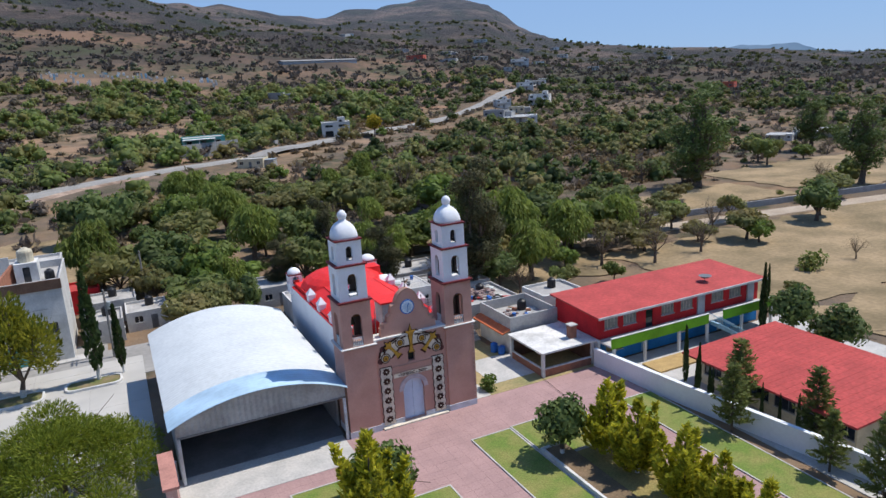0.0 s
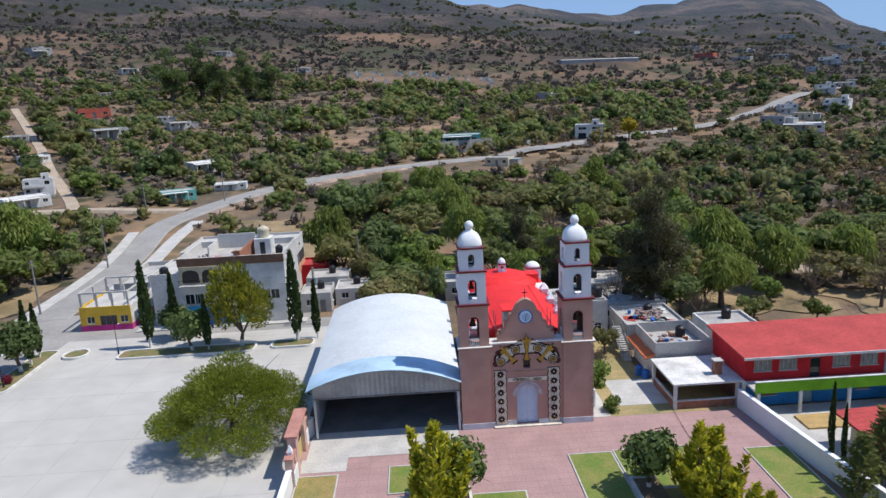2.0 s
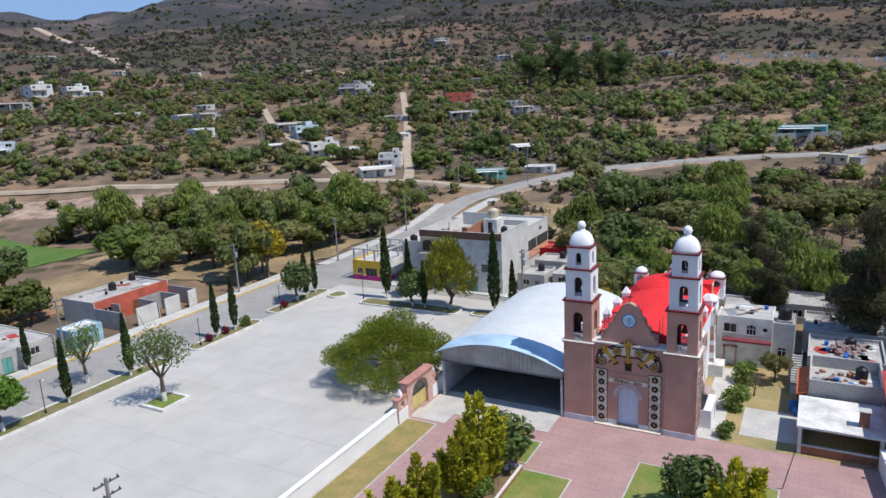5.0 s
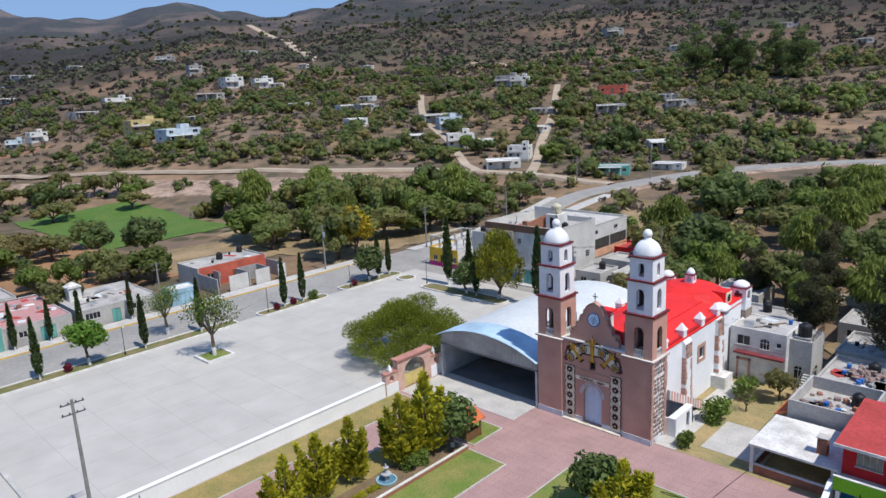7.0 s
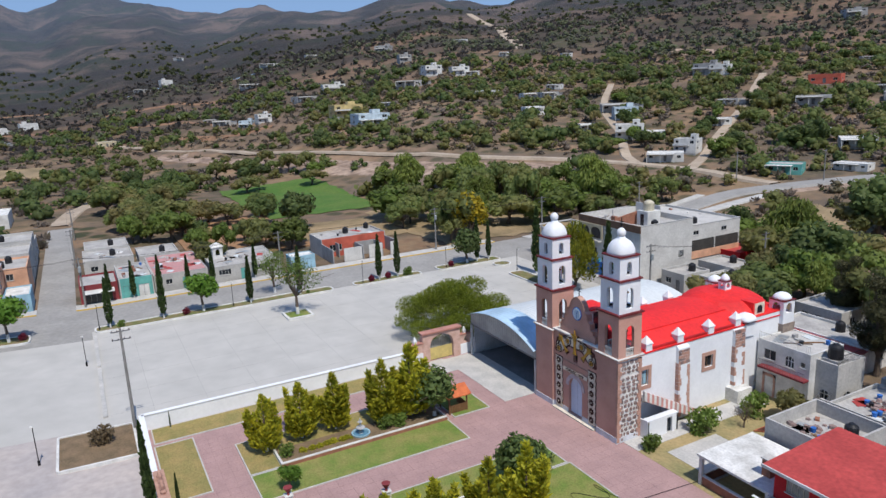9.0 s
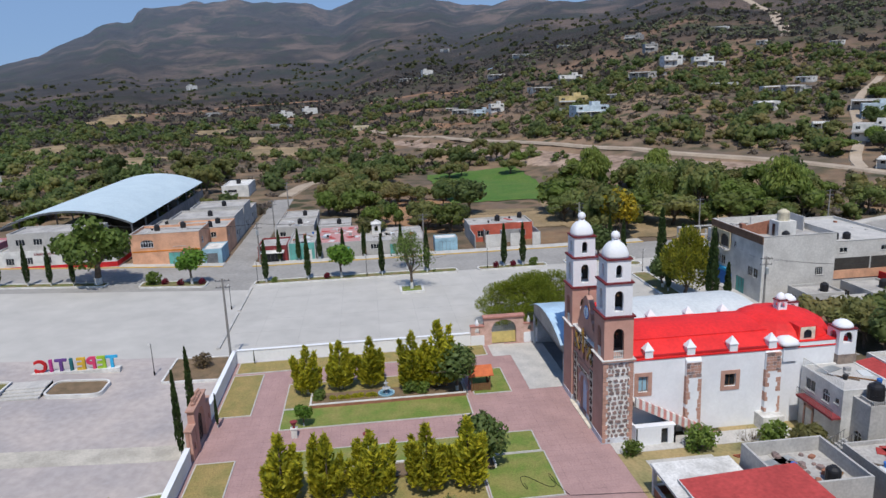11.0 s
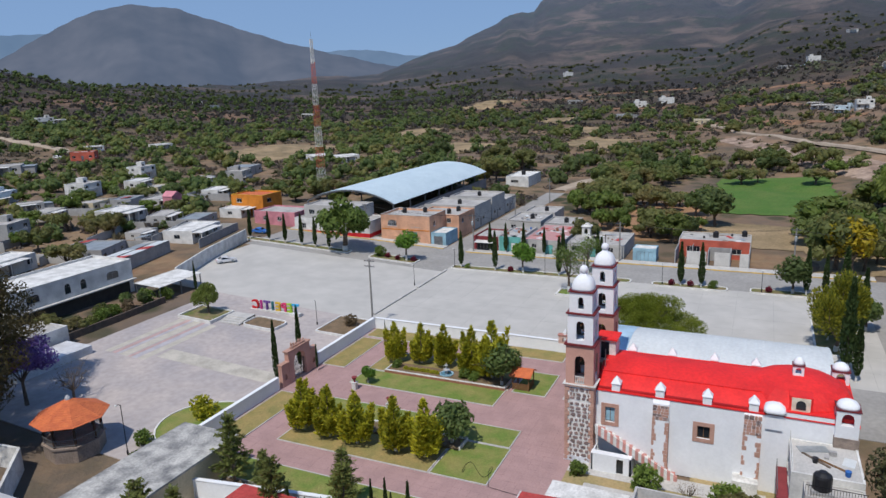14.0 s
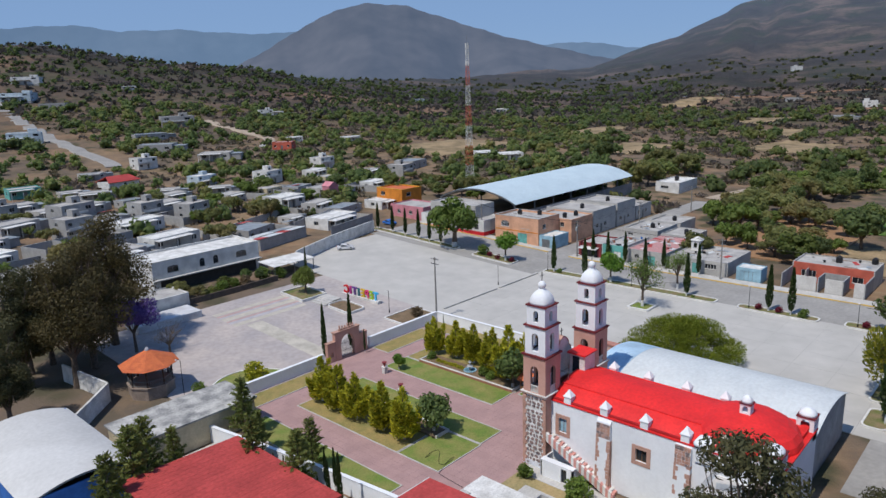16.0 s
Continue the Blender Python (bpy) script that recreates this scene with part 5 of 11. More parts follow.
def disc(x, z, r, y, d, n=24):
    return Mesh().plate([(x + r * math.cos(2 * math.pi * i / n), z + r * math.sin(2 * math.pi * i / n)) for i in range(n)], (0, y, 0), (1, 0, 0), d)


# scrolled garland above: cream arcs, ringed discs, ochre lily shapes
arc, back = Mesh(), Mesh()
arc.weld = back.weld = True
for i in range(14):
    a0, a1 = math.radians(12 + 156 * i / 14), math.radians(12 + 156 * (i + 1) / 14)
    w0, w1 = (0.40 + 0.22 * abs(math.sin(3 * a)) for a in (a0, a1))
    q = [(XC + 2.72 * math.cos(a) + w * k * math.cos(a), 6.7 + 1.85 * math.sin(a) + w * k * math.sin(a)) for a, w, k in ((a0, w0, -1), (a0, w0, 1), (a1, w1, 1), (a1, w1, -1))]
    arc.plate(q, (0, YF + 0.19, 0), (1, 0, 0), 0.03)
    q = [(XC + 2.72 * math.cos(a) + w * k * math.cos(a), 6.7 + 1.85 * math.sin(a) + w * k * math.sin(a)) for a, w, k in ((a0, w0 + 0.2, -1), (a0, w0 + 0.2, 1), (a1, w1 + 0.2, 1), (a1, w1 + 0.2, -1))]
    back.plate(q, (0, YF + 0.22, 0), (1, 0, 0), 0.03)
garland = part("garland", arc, CREAM, facade, "cream and ochre scroll relief over the door")
arc = Mesh()
for k, (a0, a1) in enumerate(((10, 40), (52, 82), (98, 128), (140, 170))):
    for i in range(6):
        b0, b1 = math.radians(a0 + (a1 - a0) * i / 6), math.radians(a0 + (a1 - a0) * (i + 1) / 6)
        arc.plate([(XC + (2.72 + o) * math.cos(a), 6.7 + (1.85 + o) * math.sin(a)) for o, a in ((0.28, b0), (0.42, b0), (0.42, b1), (0.28, b1))], (0, YF + 0.17, 0), (1, 0, 0), 0.03)
part("scroll_line", arc, DARK_BROWN, garland)
part("scroll_ground", back, DARK_BROWN, garland)
for s in (-1, 1):
    for x, z, r in ((2.66, 7.1, 0.5), (1.12, 8.35, 0.48)):
        for rr, mm, dd in ((r, DARK_BROWN, 0.17), (r * 0.8, CREAM, 0.14), (r * 0.66, DARK_BROWN, 0.12), (r * 0.5, GOLD, 0.1), (r * 0.18, DARK_BROWN, 0.07)):
            part("ringed_disc", disc(XC + s * x, z, rr, YF + dd, 0.04), mm, garland)
    for x, z, r in ((3.15, 6.9, 0.3), (2.85, 8.05, 0.3)):
        part("dark_disc", disc(XC + s * x, z, r, YF + 0.21, 0.05), surface("dark_plum_relief", (0.13, 0.05, 0.045), None, 0.5), garland)
    for k, (cx0, cz0, ang, ln) in enumerate(((2.1, 8.05, math.radians(50), 1.7),)):
        dx, dz = math.cos(ang) * s, math.sin(ang)
        px, pz = -dz, dx
        base = (XC + s * cx0 - dx * ln * 0.75, cz0 - dz * ln * 0.75)
        prof = [(0, 0.30), (0.12, 0.17), (0.4, 0.12), (0.62, 0.15), (0.78, 0.42), (0.85, 0.34), (0.8, 0.18), (1.0, 0.0)]
        poly = [(base[0] + dx * ln * u * 1.25 + px * w, base[1] + dz * ln * u * 1.25 + pz * w) for u, w in prof] + [(base[0] + dx * ln * u * 1.25 - px * w, base[1] + dz * ln * u * 1.25 - pz * w) for u, w in prof[::-1][1:]]
        mx, mz = sum(p[0] for p in poly) / len(poly), sum(p[1] for p in poly) / len(poly)
        part("lily_outline", Mesh().plate([(mx + (a - mx) * 1.16, mz + (b - mz) * 1.16) for a, b in poly], (0, YF + 0.16, 0), (1, 0, 0), 0.04), DARK_BROWN, garland)
        part("lily_shape", Mesh().plate(poly, (0, YF + 0.12, 0), (1, 0, 0), 0.06), GOLD, garland)
poly = [(XC + u, z) for u, z in ((-0.32, 7.2), (0.32, 7.2), (0.16, 7.5), (0.12, 8.2), (0.2, 8.9), (0.5, 9.35), (0.16, 9.3), (0, 9.95), (-0.16, 9.3), (-0.5, 9.35), (-0.2, 8.9), (-0.12, 8.2), (-0.16, 7.5))]
part("lily_outline", Mesh().plate([(XC + (a - XC) * 1.4, 8.5 + (b - 8.5) * 1.07) for a, b in poly], (0, YF + 0.16, 0), (1, 0, 0), 0.04), DARK_BROWN, garland)
part("lily_shape", Mesh().plate(poly, (0, YF + 0.12, 0), (1, 0, 0), 0.07), GOLD, garland)
# scalloped gable with the clock
half = [(2.85, 9.14), (2.85, 9.9), (2.5, 9.95), (2.5, 10.35), (2.15, 10.4), (2.1, 11.0), (1.75, 11.2), (1.6, 11.9), (1.25, 12.1), (1.1, 12.55), (0.85, 12.95), (0.5, 13.25), (0.2, 13.4), (0, 13.45)]
gp = [(XC + u, z) for u, z in half] + [(XC - u, z) for u, z in half[::-1][1:]]
gable = part("gable", Mesh().plate(gp, (0, YF + 0.95, 0), (1, 0, 0), 0.5), BROWN, facade, "scalloped brown gable with a clock")
part("gable_back", Mesh().plate([(XC + (u - XC) * 0.985, 9.2 + (z - 9.14) * 0.985) for u, z in gp], (0, YF + 0.99, 0), (1, 0, 0), 0.036), WHITE_OLD, gable, "whitewashed back of the gable")
edge = Mesh()
edge.weld = True
for (u0, z0), (u1, z1) in zip(gp[1:], gp[2:-1]):
    edge.bar((u0, YF + 0.7, z0 + 0.06), (u1, YF + 0.7, z1 + 0.06), 0.62, 0.14)
part("gable_edge", edge, BROWN_LIGHT, gable, "pink stone edge")
clk = part("clock", disc(XC, 11.65, 0.72, YF + 0.45, 0.06), PAINT["cobalt"], gable, "round blue and white clock")
part("clock_face", disc(XC, 11.65, 0.62, YF + 0.39, 0.02), surface("clock_face_blue_white", (0.45, 0.62, 0.78), None, 1, 0.5), clk)
for k in range(12):
    a = math.pi * k / 6
    part("hour_mark", Mesh().plate([(XC + 0.5 * math.sin(a) + u * 0.05, 11.65 + 0.5 * math.cos(a) + v * 0.07) for u, v in ((-1, -1), (1, -1), (1, 1), (-1, 1))], (0, YF + 0.37, 0), (1, 0, 0), 0.012), WHITE, clk)
hand = Mesh().plate([(XC - 0.03, 11.15), (XC + 0.03, 11.15), (XC + 0.02, 11.7), (XC - 0.02, 11.7)], (0, YF + 0.355, 0), (1, 0, 0), 0.012).plate([(XC - 0.03, 11.65), (XC + 0.03, 11.62), (XC + 0.2, 12.0), (XC + 0.14, 12.02)], (0, YF + 0.355, 0), (1, 0, 0), 0.012)
part("clock_pointer", hand, PAINT["cobalt"], clk)
part("gable_cross", Mesh().box(XC - 0.035, XC + 0.035, YF + 0.66, YF + 0.73, 13.45, 14.45).box(XC - 0.28, XC + 0.28, YF + 0.665, YF + 0.725, 14.05, 14.12), IRON, gable)

# nave
XW, XE = 18.1, 28.75
nave = part("nave", Mesh().wall((XE, 60.25), (XE, 84.2), 0, 8.15, 0.7, [(1.0, 2.0, 4.7, 6.4, 0), (10.15, 11.35, 4.55, 5.9, 0)]).wall((XW, 84.2), (XW, 60.25), 0, 8.15, 0.7).wall((XE - 0.7, 84.2), (XW + 0.7, 84.2), 0, 8.15, 0.7), WHITE, church, "long white side walls")
part("eave_band", Mesh().box(XE - 0.72, XE + 0.08, 60.25, 84.3, 8.15, 8.3).box(XW - 0.08, XW + 0.72, 60.25, 84.3, 8.15, 8.3).box(XW + 0.7, XE - 0.7, 83.5, 84.3, 8.15, 8.3), RED_ROOF, nave, "red roof edge")
n = 20
bar = Mesh()
pr = [(XW + 0.1 + (XE - XW - 0.2) * i / n, 8.28 + 1.75 * math.sin(math.pi * i / n) ** 0.85) for i in range(n + 1)]
ys = [60.2 + 0.9 * k for k in range(20)]
bar.v = [(x, y, z) for y in ys for x, z in pr]
bar.f = [(j * (n + 1) + i, j * (n + 1) + i + 1, (j + 1) * (n + 1) + i + 1, (j + 1) * (n + 1) + i) for j in range(len(ys) - 1) for i in range(n)]
k = len(bar.v)
bar.v += [(x, ys[0], 8.0) for x, z in pr] + [(x, ys[-1], 8.0) for x, z in pr]
bar.f += [(k + i, k + i + 1, i + 1, i) for i in range(n)] + [((len(ys) - 1) * (n + 1) + i, (len(ys) - 1) * (n + 1) + i + 1, k + n + 1 + i + 1, k + n + 1 + i) for i in range(n)]
part("vault_roof", bar, RED_ROOF, church, "low curved bright red roof", smooth=True)
for x in (XW + 2.3, XE - 2.3):
    part("roof_kerb", Mesh().box(x - 0.1, x + 0.1, 60.3, 76, 9.3, 9.52), RED_ROOF, church)
KERB_RED = surface("deep_red_kerb_coating", (0.46, 0.02, 0.022), None, 2.0, 0.7, stain=0.12)
for x in (XW + 0.25, XE - 0.25):
    part("edge_kerb", Mesh().box(x - 0.14, x + 0.14, 60.3, 77.2, 8.3, 8.52), KERB_RED, church, "darker red kerb along the roof edge")
part("crossing_roof", Mesh().box(XW + 0.3, XE - 0.3, 77.2, 83.8, 8.2, 8.75), RED_ROOF, church)
dm = Mesh().lathe(23.4, 79.2, [(5.1, 8.4), (4.95, 8.9), (4.5, 9.5), (3.7, 10.0), (2.5, 10.4), (1.2, 10.6), (0.5, 10.63)], 16, math.pi / 16)
part("dome", dm, RED_ROOF, church, "low faceted red dome", smooth=False)
for x, y, s in ((XE - 0.9, 79.4, 1),):
    dw = part("dormer", Mesh().box(x - 1.3, x + 0.4, y - 1.0, y + 1.0, 8.3, 10.2), RED_ROOF, church, "red dormer with a small window")
    part("dormer_front", Mesh().box(x + 0.4, x + 0.46, y - 0.8, y + 0.8, 8.75, 10.1), CREAM, dw)
    part("dormer_window", Mesh().plate(arch_poly(-0.42, 0.42, 8.95, 9.45, 0.4), (x + 0.46, y, 0), (0, 1, 0), 0.02), GLASS_DARK, dw)


def cupola(cx, cy, z, r, h, name="cupola_turret"):
    """A small white arched lantern with a domed cap and dark red string courses."""
    t = part(name, Mesh().box(cx - r, cx + r, cy - r, cy + r, z - 1.2, z), WHITE, church, "small white domed turret with dark red bands")
    w = r * 1.05
    corners = [(cx - r, cy - r), (cx + r, cy - r), (cx + r, cy + r), (cx - r, cy + r)]
    m = Mesh()
    for i in range(4):
        a, b = Vector(corners[i]), Vector(corners[(i + 1) % 4])
        d = (b - a).normalized()
        if i % 2:
            a, b = a + d * 0.15, b - d * 0.15
        L = (b - a).length
        m.wall(a, b, z, z + h, 0.15, [(L / 2 - w / 2, L / 2 + w / 2, z + 0.05, z + h * 0.5, w / 2)], 8)
    part("turret_drum", m, WHITE, t)
    part("turret_band", Mesh().box(cx - r - 0.08, cx + r + 0.08, cy - r - 0.08, cy + r + 0.08, z + h, z + h + 0.1), OXBLOOD, t)
    part("turret_cap", Mesh().lathe(cx, cy, [(r * 1.02, z + h + 0.1), (r * 0.98, z + h + 0.3), (r * 0.8, z + h + 0.55), (r * 0.45, z + h + 0.75), (r * 0.1, z + h + 0.85)], 16, 0.2, 0.3), WHITE, t, smooth=True)


cupola(18.6, 83.4, 8.5, 0.8, 1.15)
cupola(28.3, 83.2, 8.35, 0.95, 1.5)
part("turret_base", Mesh().box(27.4, 29.35, 82.2, 84.25, 5.2, 7.2), surface("rough_stone_pier", (0.30, 0.24, 0.20), (0.19, 0.155, 0.135), 0.7, 0.95, 0.5), church, "rough stone pier under the turret")
cupola(23.6, 79.2, 10.75, 0.5, 0.85, "lantern")
pier = part("corner_pier", Mesh().box(27.5, 28.95, 76.5, 78.0, 6.8, 8.35), WHITE, church, "white corner block with a low domed cap")
part("pier_band", Mesh().box(27.4, 29.05, 76.4, 78.1, 8.35, 8.49), OXBLOOD, pier)
part("pier_cap", Mesh().lathe(28.22, 77.25, [(1.0, 8.49), (0.98, 8.72), (0.84, 8.98), (0.5, 9.2), (0.1, 9.28)], 16, math.pi / 16, 0.9), WHITE, pier, smooth=True)
part("parapet", Mesh().box(XE - 0.3, XE + 0.06, 78.1, 82.2, 8.3, 8.75), WHITE, church)
part("parapet_line", Mesh().box(XE - 0.34, XE + 0.1, 78.1, 82.2, 8.75, 8.83), RED_ROOF, church)
for y in (62.3, 66.7, 71.2, 75.4):
    for x in (XE - 0.4, XW + 0.4):
        p = part("pinnacle", Mesh().box(x - 0.42, x + 0.42, y - 0.42, y + 0.42, 8.2, 9.05), WHITE, church, "white pyramid-capped pinnacle")
        part("pinnacle_cap", Mesh().lathe(x, y, [(0.7, 9.05), (0.7, 9.13), (0.36, 9.5), (0.05, 9.85)], 4, math.pi / 4), WHITE, p)
# buttresses with stone edges, white in the middle
rng = random.Random(14)
for y in (66.9, 75.4):
    bt = part("buttress", Mesh().hexa([(XE, y - 0.8, 0), (XE + 0.6, y - 0.8, 0), (XE + 0.6, y + 0.8, 0), (XE, y + 0.8, 0), (XE, y - 0.8, 8.1), (XE + 0.35, y - 0.8, 7.75), (XE + 0.35, y + 0.8, 7.75), (XE, y + 0.8, 8.1)]), WHITE, church, "white buttress edged with pink stone blocks")
    z = 0.25
    while z < 5.9:
        h = rng.uniform(0.34, 0.55)
        out = 0.62 - 0.25 * (z + h / 2) / 7.75
        for sd in (-1, 1):
            if rng.random() < 0.86:
                w = rng.uniform(0.2, 0.5)
                a, c = sorted((y + sd * 0.82, y + sd * (0.82 - w)))
                part("quoin_stone", Mesh().box(XE + 0.02, XE + out, a, c, z, z + h - 0.03), BROWN_LIGHT, bt)
        z += h
    z = 6.0
    while z < 7.6:
        h = rng.uniform(0.26, 0.4)
        a = y - 0.8
        while a < y + 0.7:
            w = min(rng.uniform(0.25, 0.5), y + 0.8 - a)
            part("stone", Mesh().box(XE + 0.05, XE + 0.64 - 0.25 * (z + h / 2) / 7.75, a + 0.02, a + w - 0.02, z + 0.02, z + h - 0.02), rng.choice((BROWN_LIGHT, STONE, BROWN_LIGHT)), bt)
            a += w
        z += h
for u0, u1, z0, z1, gl in ((1.0, 2.0, 4.7, 6.4, PAINT["sky"]), (10.15, 11.35, 4.55, 5.9, GLASS_DARK)):
    w = window(nave, (XE, 60.25), (XE, 84.2), u0, u1, z0, z1, WOOD, 2, 0, 0.25, glass=gl, sill=False)
    a = Mesh()
    y0, y1 = 60.25 + u0, 60.25 + u1
    for q in ((y0 - 0.42, y0, z0 - 0.4, z1 + 0.4), (y1, y1 + 0.42, z0 - 0.4, z1 + 0.4), (y0, y1, z1, z1 + 0.4), (y0, y1, z0 - 0.4, z0)):
        a.box(XE, XE + 0.06, *q)
    part("window_surround", a, BROWN_LIGHT, w, "pink stone surround")
# outside stair with striped parapet, and the low white annex below it
ann = part("annex", Mesh().wall((30.9, 60.3), (30.9, 64.4), 0, 1.9, 0.2, [(2.6, 3.3, 0, 1.7, 0)]).box(XE, 30.9, 60.25, 60.45, 0, 1.9).box(XE, 30.9, 64.2, 64.4, 0, 1.9).box(XE + 1.4, 30.9, 60.25, 64.4, 1.9, 2.0), WHITE, church, "low white annex under the stair")
# dark pane behind the opening stands in for the shade inside
part("annex_opening", Mesh().box(30.62, 30.67, 62.8, 63.7, 0, 1.72), GLASS_DARK, ann)
STRIPE = surface("faded_red_stripe_paint", (0.60, 0.27, 0.23), (0.47, 0.24, 0.21), 0.8, 0.9, 0.1, stain=0.15)
stair = part("outside_stair", Mesh().box(XE, XE + 1.1, 60.45, 60.6, 3.7, 4.2), CEMENT, church, "outside stair with red and white striped parapet")
for i in range(22):
    y, z = 60.6 + i * 0.36, 4.2 - i * 0.187
    part("step", Mesh().box(XE, XE + 1.1, y, y + 0.36, max(0, z - 0.5), z), (WHITE_OLD, STRIPE)[i % 2], stair)
for i in range(26):
    y, z = 60.5 + i * 0.32, 4.85 - i * 0.166
    part("parapet_piece", Mesh().hexa([(XE + 1.1, y, z - 1.0), (XE + 1.42, y, z - 1.0), (XE + 1.42, y + 0.32, z - 1.166), (XE + 1.1, y + 0.32, z - 1.166), (XE + 1.1, y, z), (XE + 1.42, y, z), (XE + 1.42, y + 0.32, z - 0.166), (XE + 1.1, y + 0.32, z - 0.166)]), WHITE_OLD if i % 2 == 0 else STRIPE, stair)
part("wall_base_block", Mesh().box(XE, 30.4, 73.9, 76.2, 0, 1.5), WHITE_OLD, church)

# small white stair head with a red slab behind the gable, and a few scaffold poles left there
head = part("stair_head", Mesh().box(21.2, 23.4, 59.2, 61.2, 9.0, 11.8), WHITE_OLD, church, "small white stair head with a red slab roof")
part("roof_slab", Mesh().box(21.0, 23.7, 59.0, 61.4, 11.8, 11.96), RED_ROOF, head)
part("doorway", Mesh().box(23.4, 23.43, 59.6, 60.5, 9.6, 11.5), GLASS_DARK, head)
for x, y in ((20.3, 58.9), (20.3, 60.6), (25.9, 58.9), (25.9, 60.6)):
    part("scaffold_pole", Mesh().tube([(x, y, 8.9), (x, y, 11.6)], 0.035, 0.035, 6), STEEL, head)
for x in (20.3, 25.9):
    part("scaffold_pole", Mesh().tube([(x, 58.6, 10.5), (x, 61, 10.5)], 0.03, 0.03, 6), STEEL, head)

# ---- the open hall beside the church ----
hall = thing("open_hall", (8.9, 70, 0), "open-fronted hall with a curved galvanised metal roof", "hall")
HX0, HX1, HY0, HY1, HE, HP = 1.5, 16.25, 58.3, 83.2, 5.4, 7.2


def arch_z(x, x0, x1, e, p):
    """Height of a shallow circular arch."""
    h, w = p - e, (x1 - x0) / 2
    r = (w * w + h * h) / (2 * h)
    return math.sqrt(max(0, r * r - (x - (x0 + x1) / 2) ** 2)) - (r - p)


def arched_sheet(x0, x1, y0, y1, e, p, pitch=0.28, thick=0.05, wave=0.035, along="y"):
    """A ribbed metal sheet bent to an arch across x, ribs over the arch."""
    m = Mesh()
    nx = 24
    ny = max(2, int((y1 - y0) / pitch) * 2)
    for s in (0, 1):
        for j in range(ny + 1):
            y = y0 + (y1 - y0) * j / ny
            dz = (wave if j % 2 else 0) - s * thick
            for i in range(nx + 1):
                x = x0 + (x1 - x0) * i / nx
                m.v.append((x, y, arch_z(x, x0, x1, e, p) + dz))
    k = (ny + 1) * (nx + 1)
    for j in range(ny):
        for i in range(nx):
            a = j * (nx + 1) + i
            m.f.append((a, a + 1, a + nx + 2, a + nx + 1))
            m.f.append((k + a + nx + 1, k + a + nx + 2, k + a + 1, k + a))
    return m


part("metal_roof", arched_sheet(0.9, 16.4, 60.6, HY1 + 0.4, HE, HP, 0.5), METAL_ROOF, hall, "ribbed pale galvanised roof sheet")
part("front_roof_sheet", arched_sheet(0.85, 16.42, 56.8, 60.65, HE + 0.02, HP + 0.03, 0.5), surface("blue_grey_roof_sheet", (0.50, 0.68, 0.82), None, 3, 0.45, 0.05, metal=0.1, stain=0.06), hall, "newer bluish roof sheet over the front")
fa = Mesh()
nf = 60
for i in range(nf + 1):
    x, y = HX0 + (HX1 - HX0) * i / nf, 57.3 - (0.05 if i % 2 else 0)
    z = arch_z(x, 0.9, 16.4, HE, HP) - 0.05
    fa.v += [(x, y, 4.4), (x, y, z), (x, y + 0.02, z), (x, y + 0.02, 4.4)]
fa.f = [(4 * i + k, 4 * i + (k + 1) % 4, 4 * i + 4 + (k + 1) % 4, 4 * i + 4 + k) for i in range(nf) for k in range(4)]
part("front_fascia", fa, METAL_GREY, hall, "grey corrugated sheet under the front arch")
part("fascia_beam", Mesh().box(HX0, HX1, 57.2, 57.34, 4.3, 4.45), STEEL, hall)
for x in (HX0 + 0.1, HX1 - 0.15):
    part("front_post", Mesh().box(x - 0.12, x + 0.12, 57.2, 57.45, 0, 4.4), surface("pale_post_paint", (0.6, 0.62, 0.64), None, 1, 0.7), hall)
part("side_wall", Mesh().box(HX0 - 0.1, HX0 + 0.1, 57.8, HY1, 0, HE), surface("grey_blue_hall_wall", (0.48, 0.51, 0.55), None, 2, 0.9, stain=0.12), hall)
# inner walls and floor get darker colours that hold the hall's shade
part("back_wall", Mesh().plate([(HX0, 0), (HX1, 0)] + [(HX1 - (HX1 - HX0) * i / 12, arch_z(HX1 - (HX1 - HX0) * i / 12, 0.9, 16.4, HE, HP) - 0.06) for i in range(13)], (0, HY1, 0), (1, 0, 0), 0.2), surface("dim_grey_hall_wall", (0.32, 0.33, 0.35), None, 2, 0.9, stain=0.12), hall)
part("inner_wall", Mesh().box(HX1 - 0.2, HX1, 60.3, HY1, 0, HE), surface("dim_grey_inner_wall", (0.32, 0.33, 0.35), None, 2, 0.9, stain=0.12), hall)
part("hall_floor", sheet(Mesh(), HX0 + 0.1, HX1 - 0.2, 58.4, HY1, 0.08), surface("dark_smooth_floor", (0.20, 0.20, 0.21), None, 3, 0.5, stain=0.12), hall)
for y in (62, 67, 72, 77):
    tr = Mesh()
    for i in range(12):
        xa, xb = 1.6 + 14.4 * i / 12, 1.6 + 14.4 * (i + 1) / 12
        tr.bar((xa, y, arch_z(xa, 0.9, 16.4, HE, HP) - 0.1), (xb, y, arch_z(xb, 0.9, 16.4, HE, HP) - 0.1), 0.1, 0.22)
    part("roof_truss", tr, STEEL, hall)

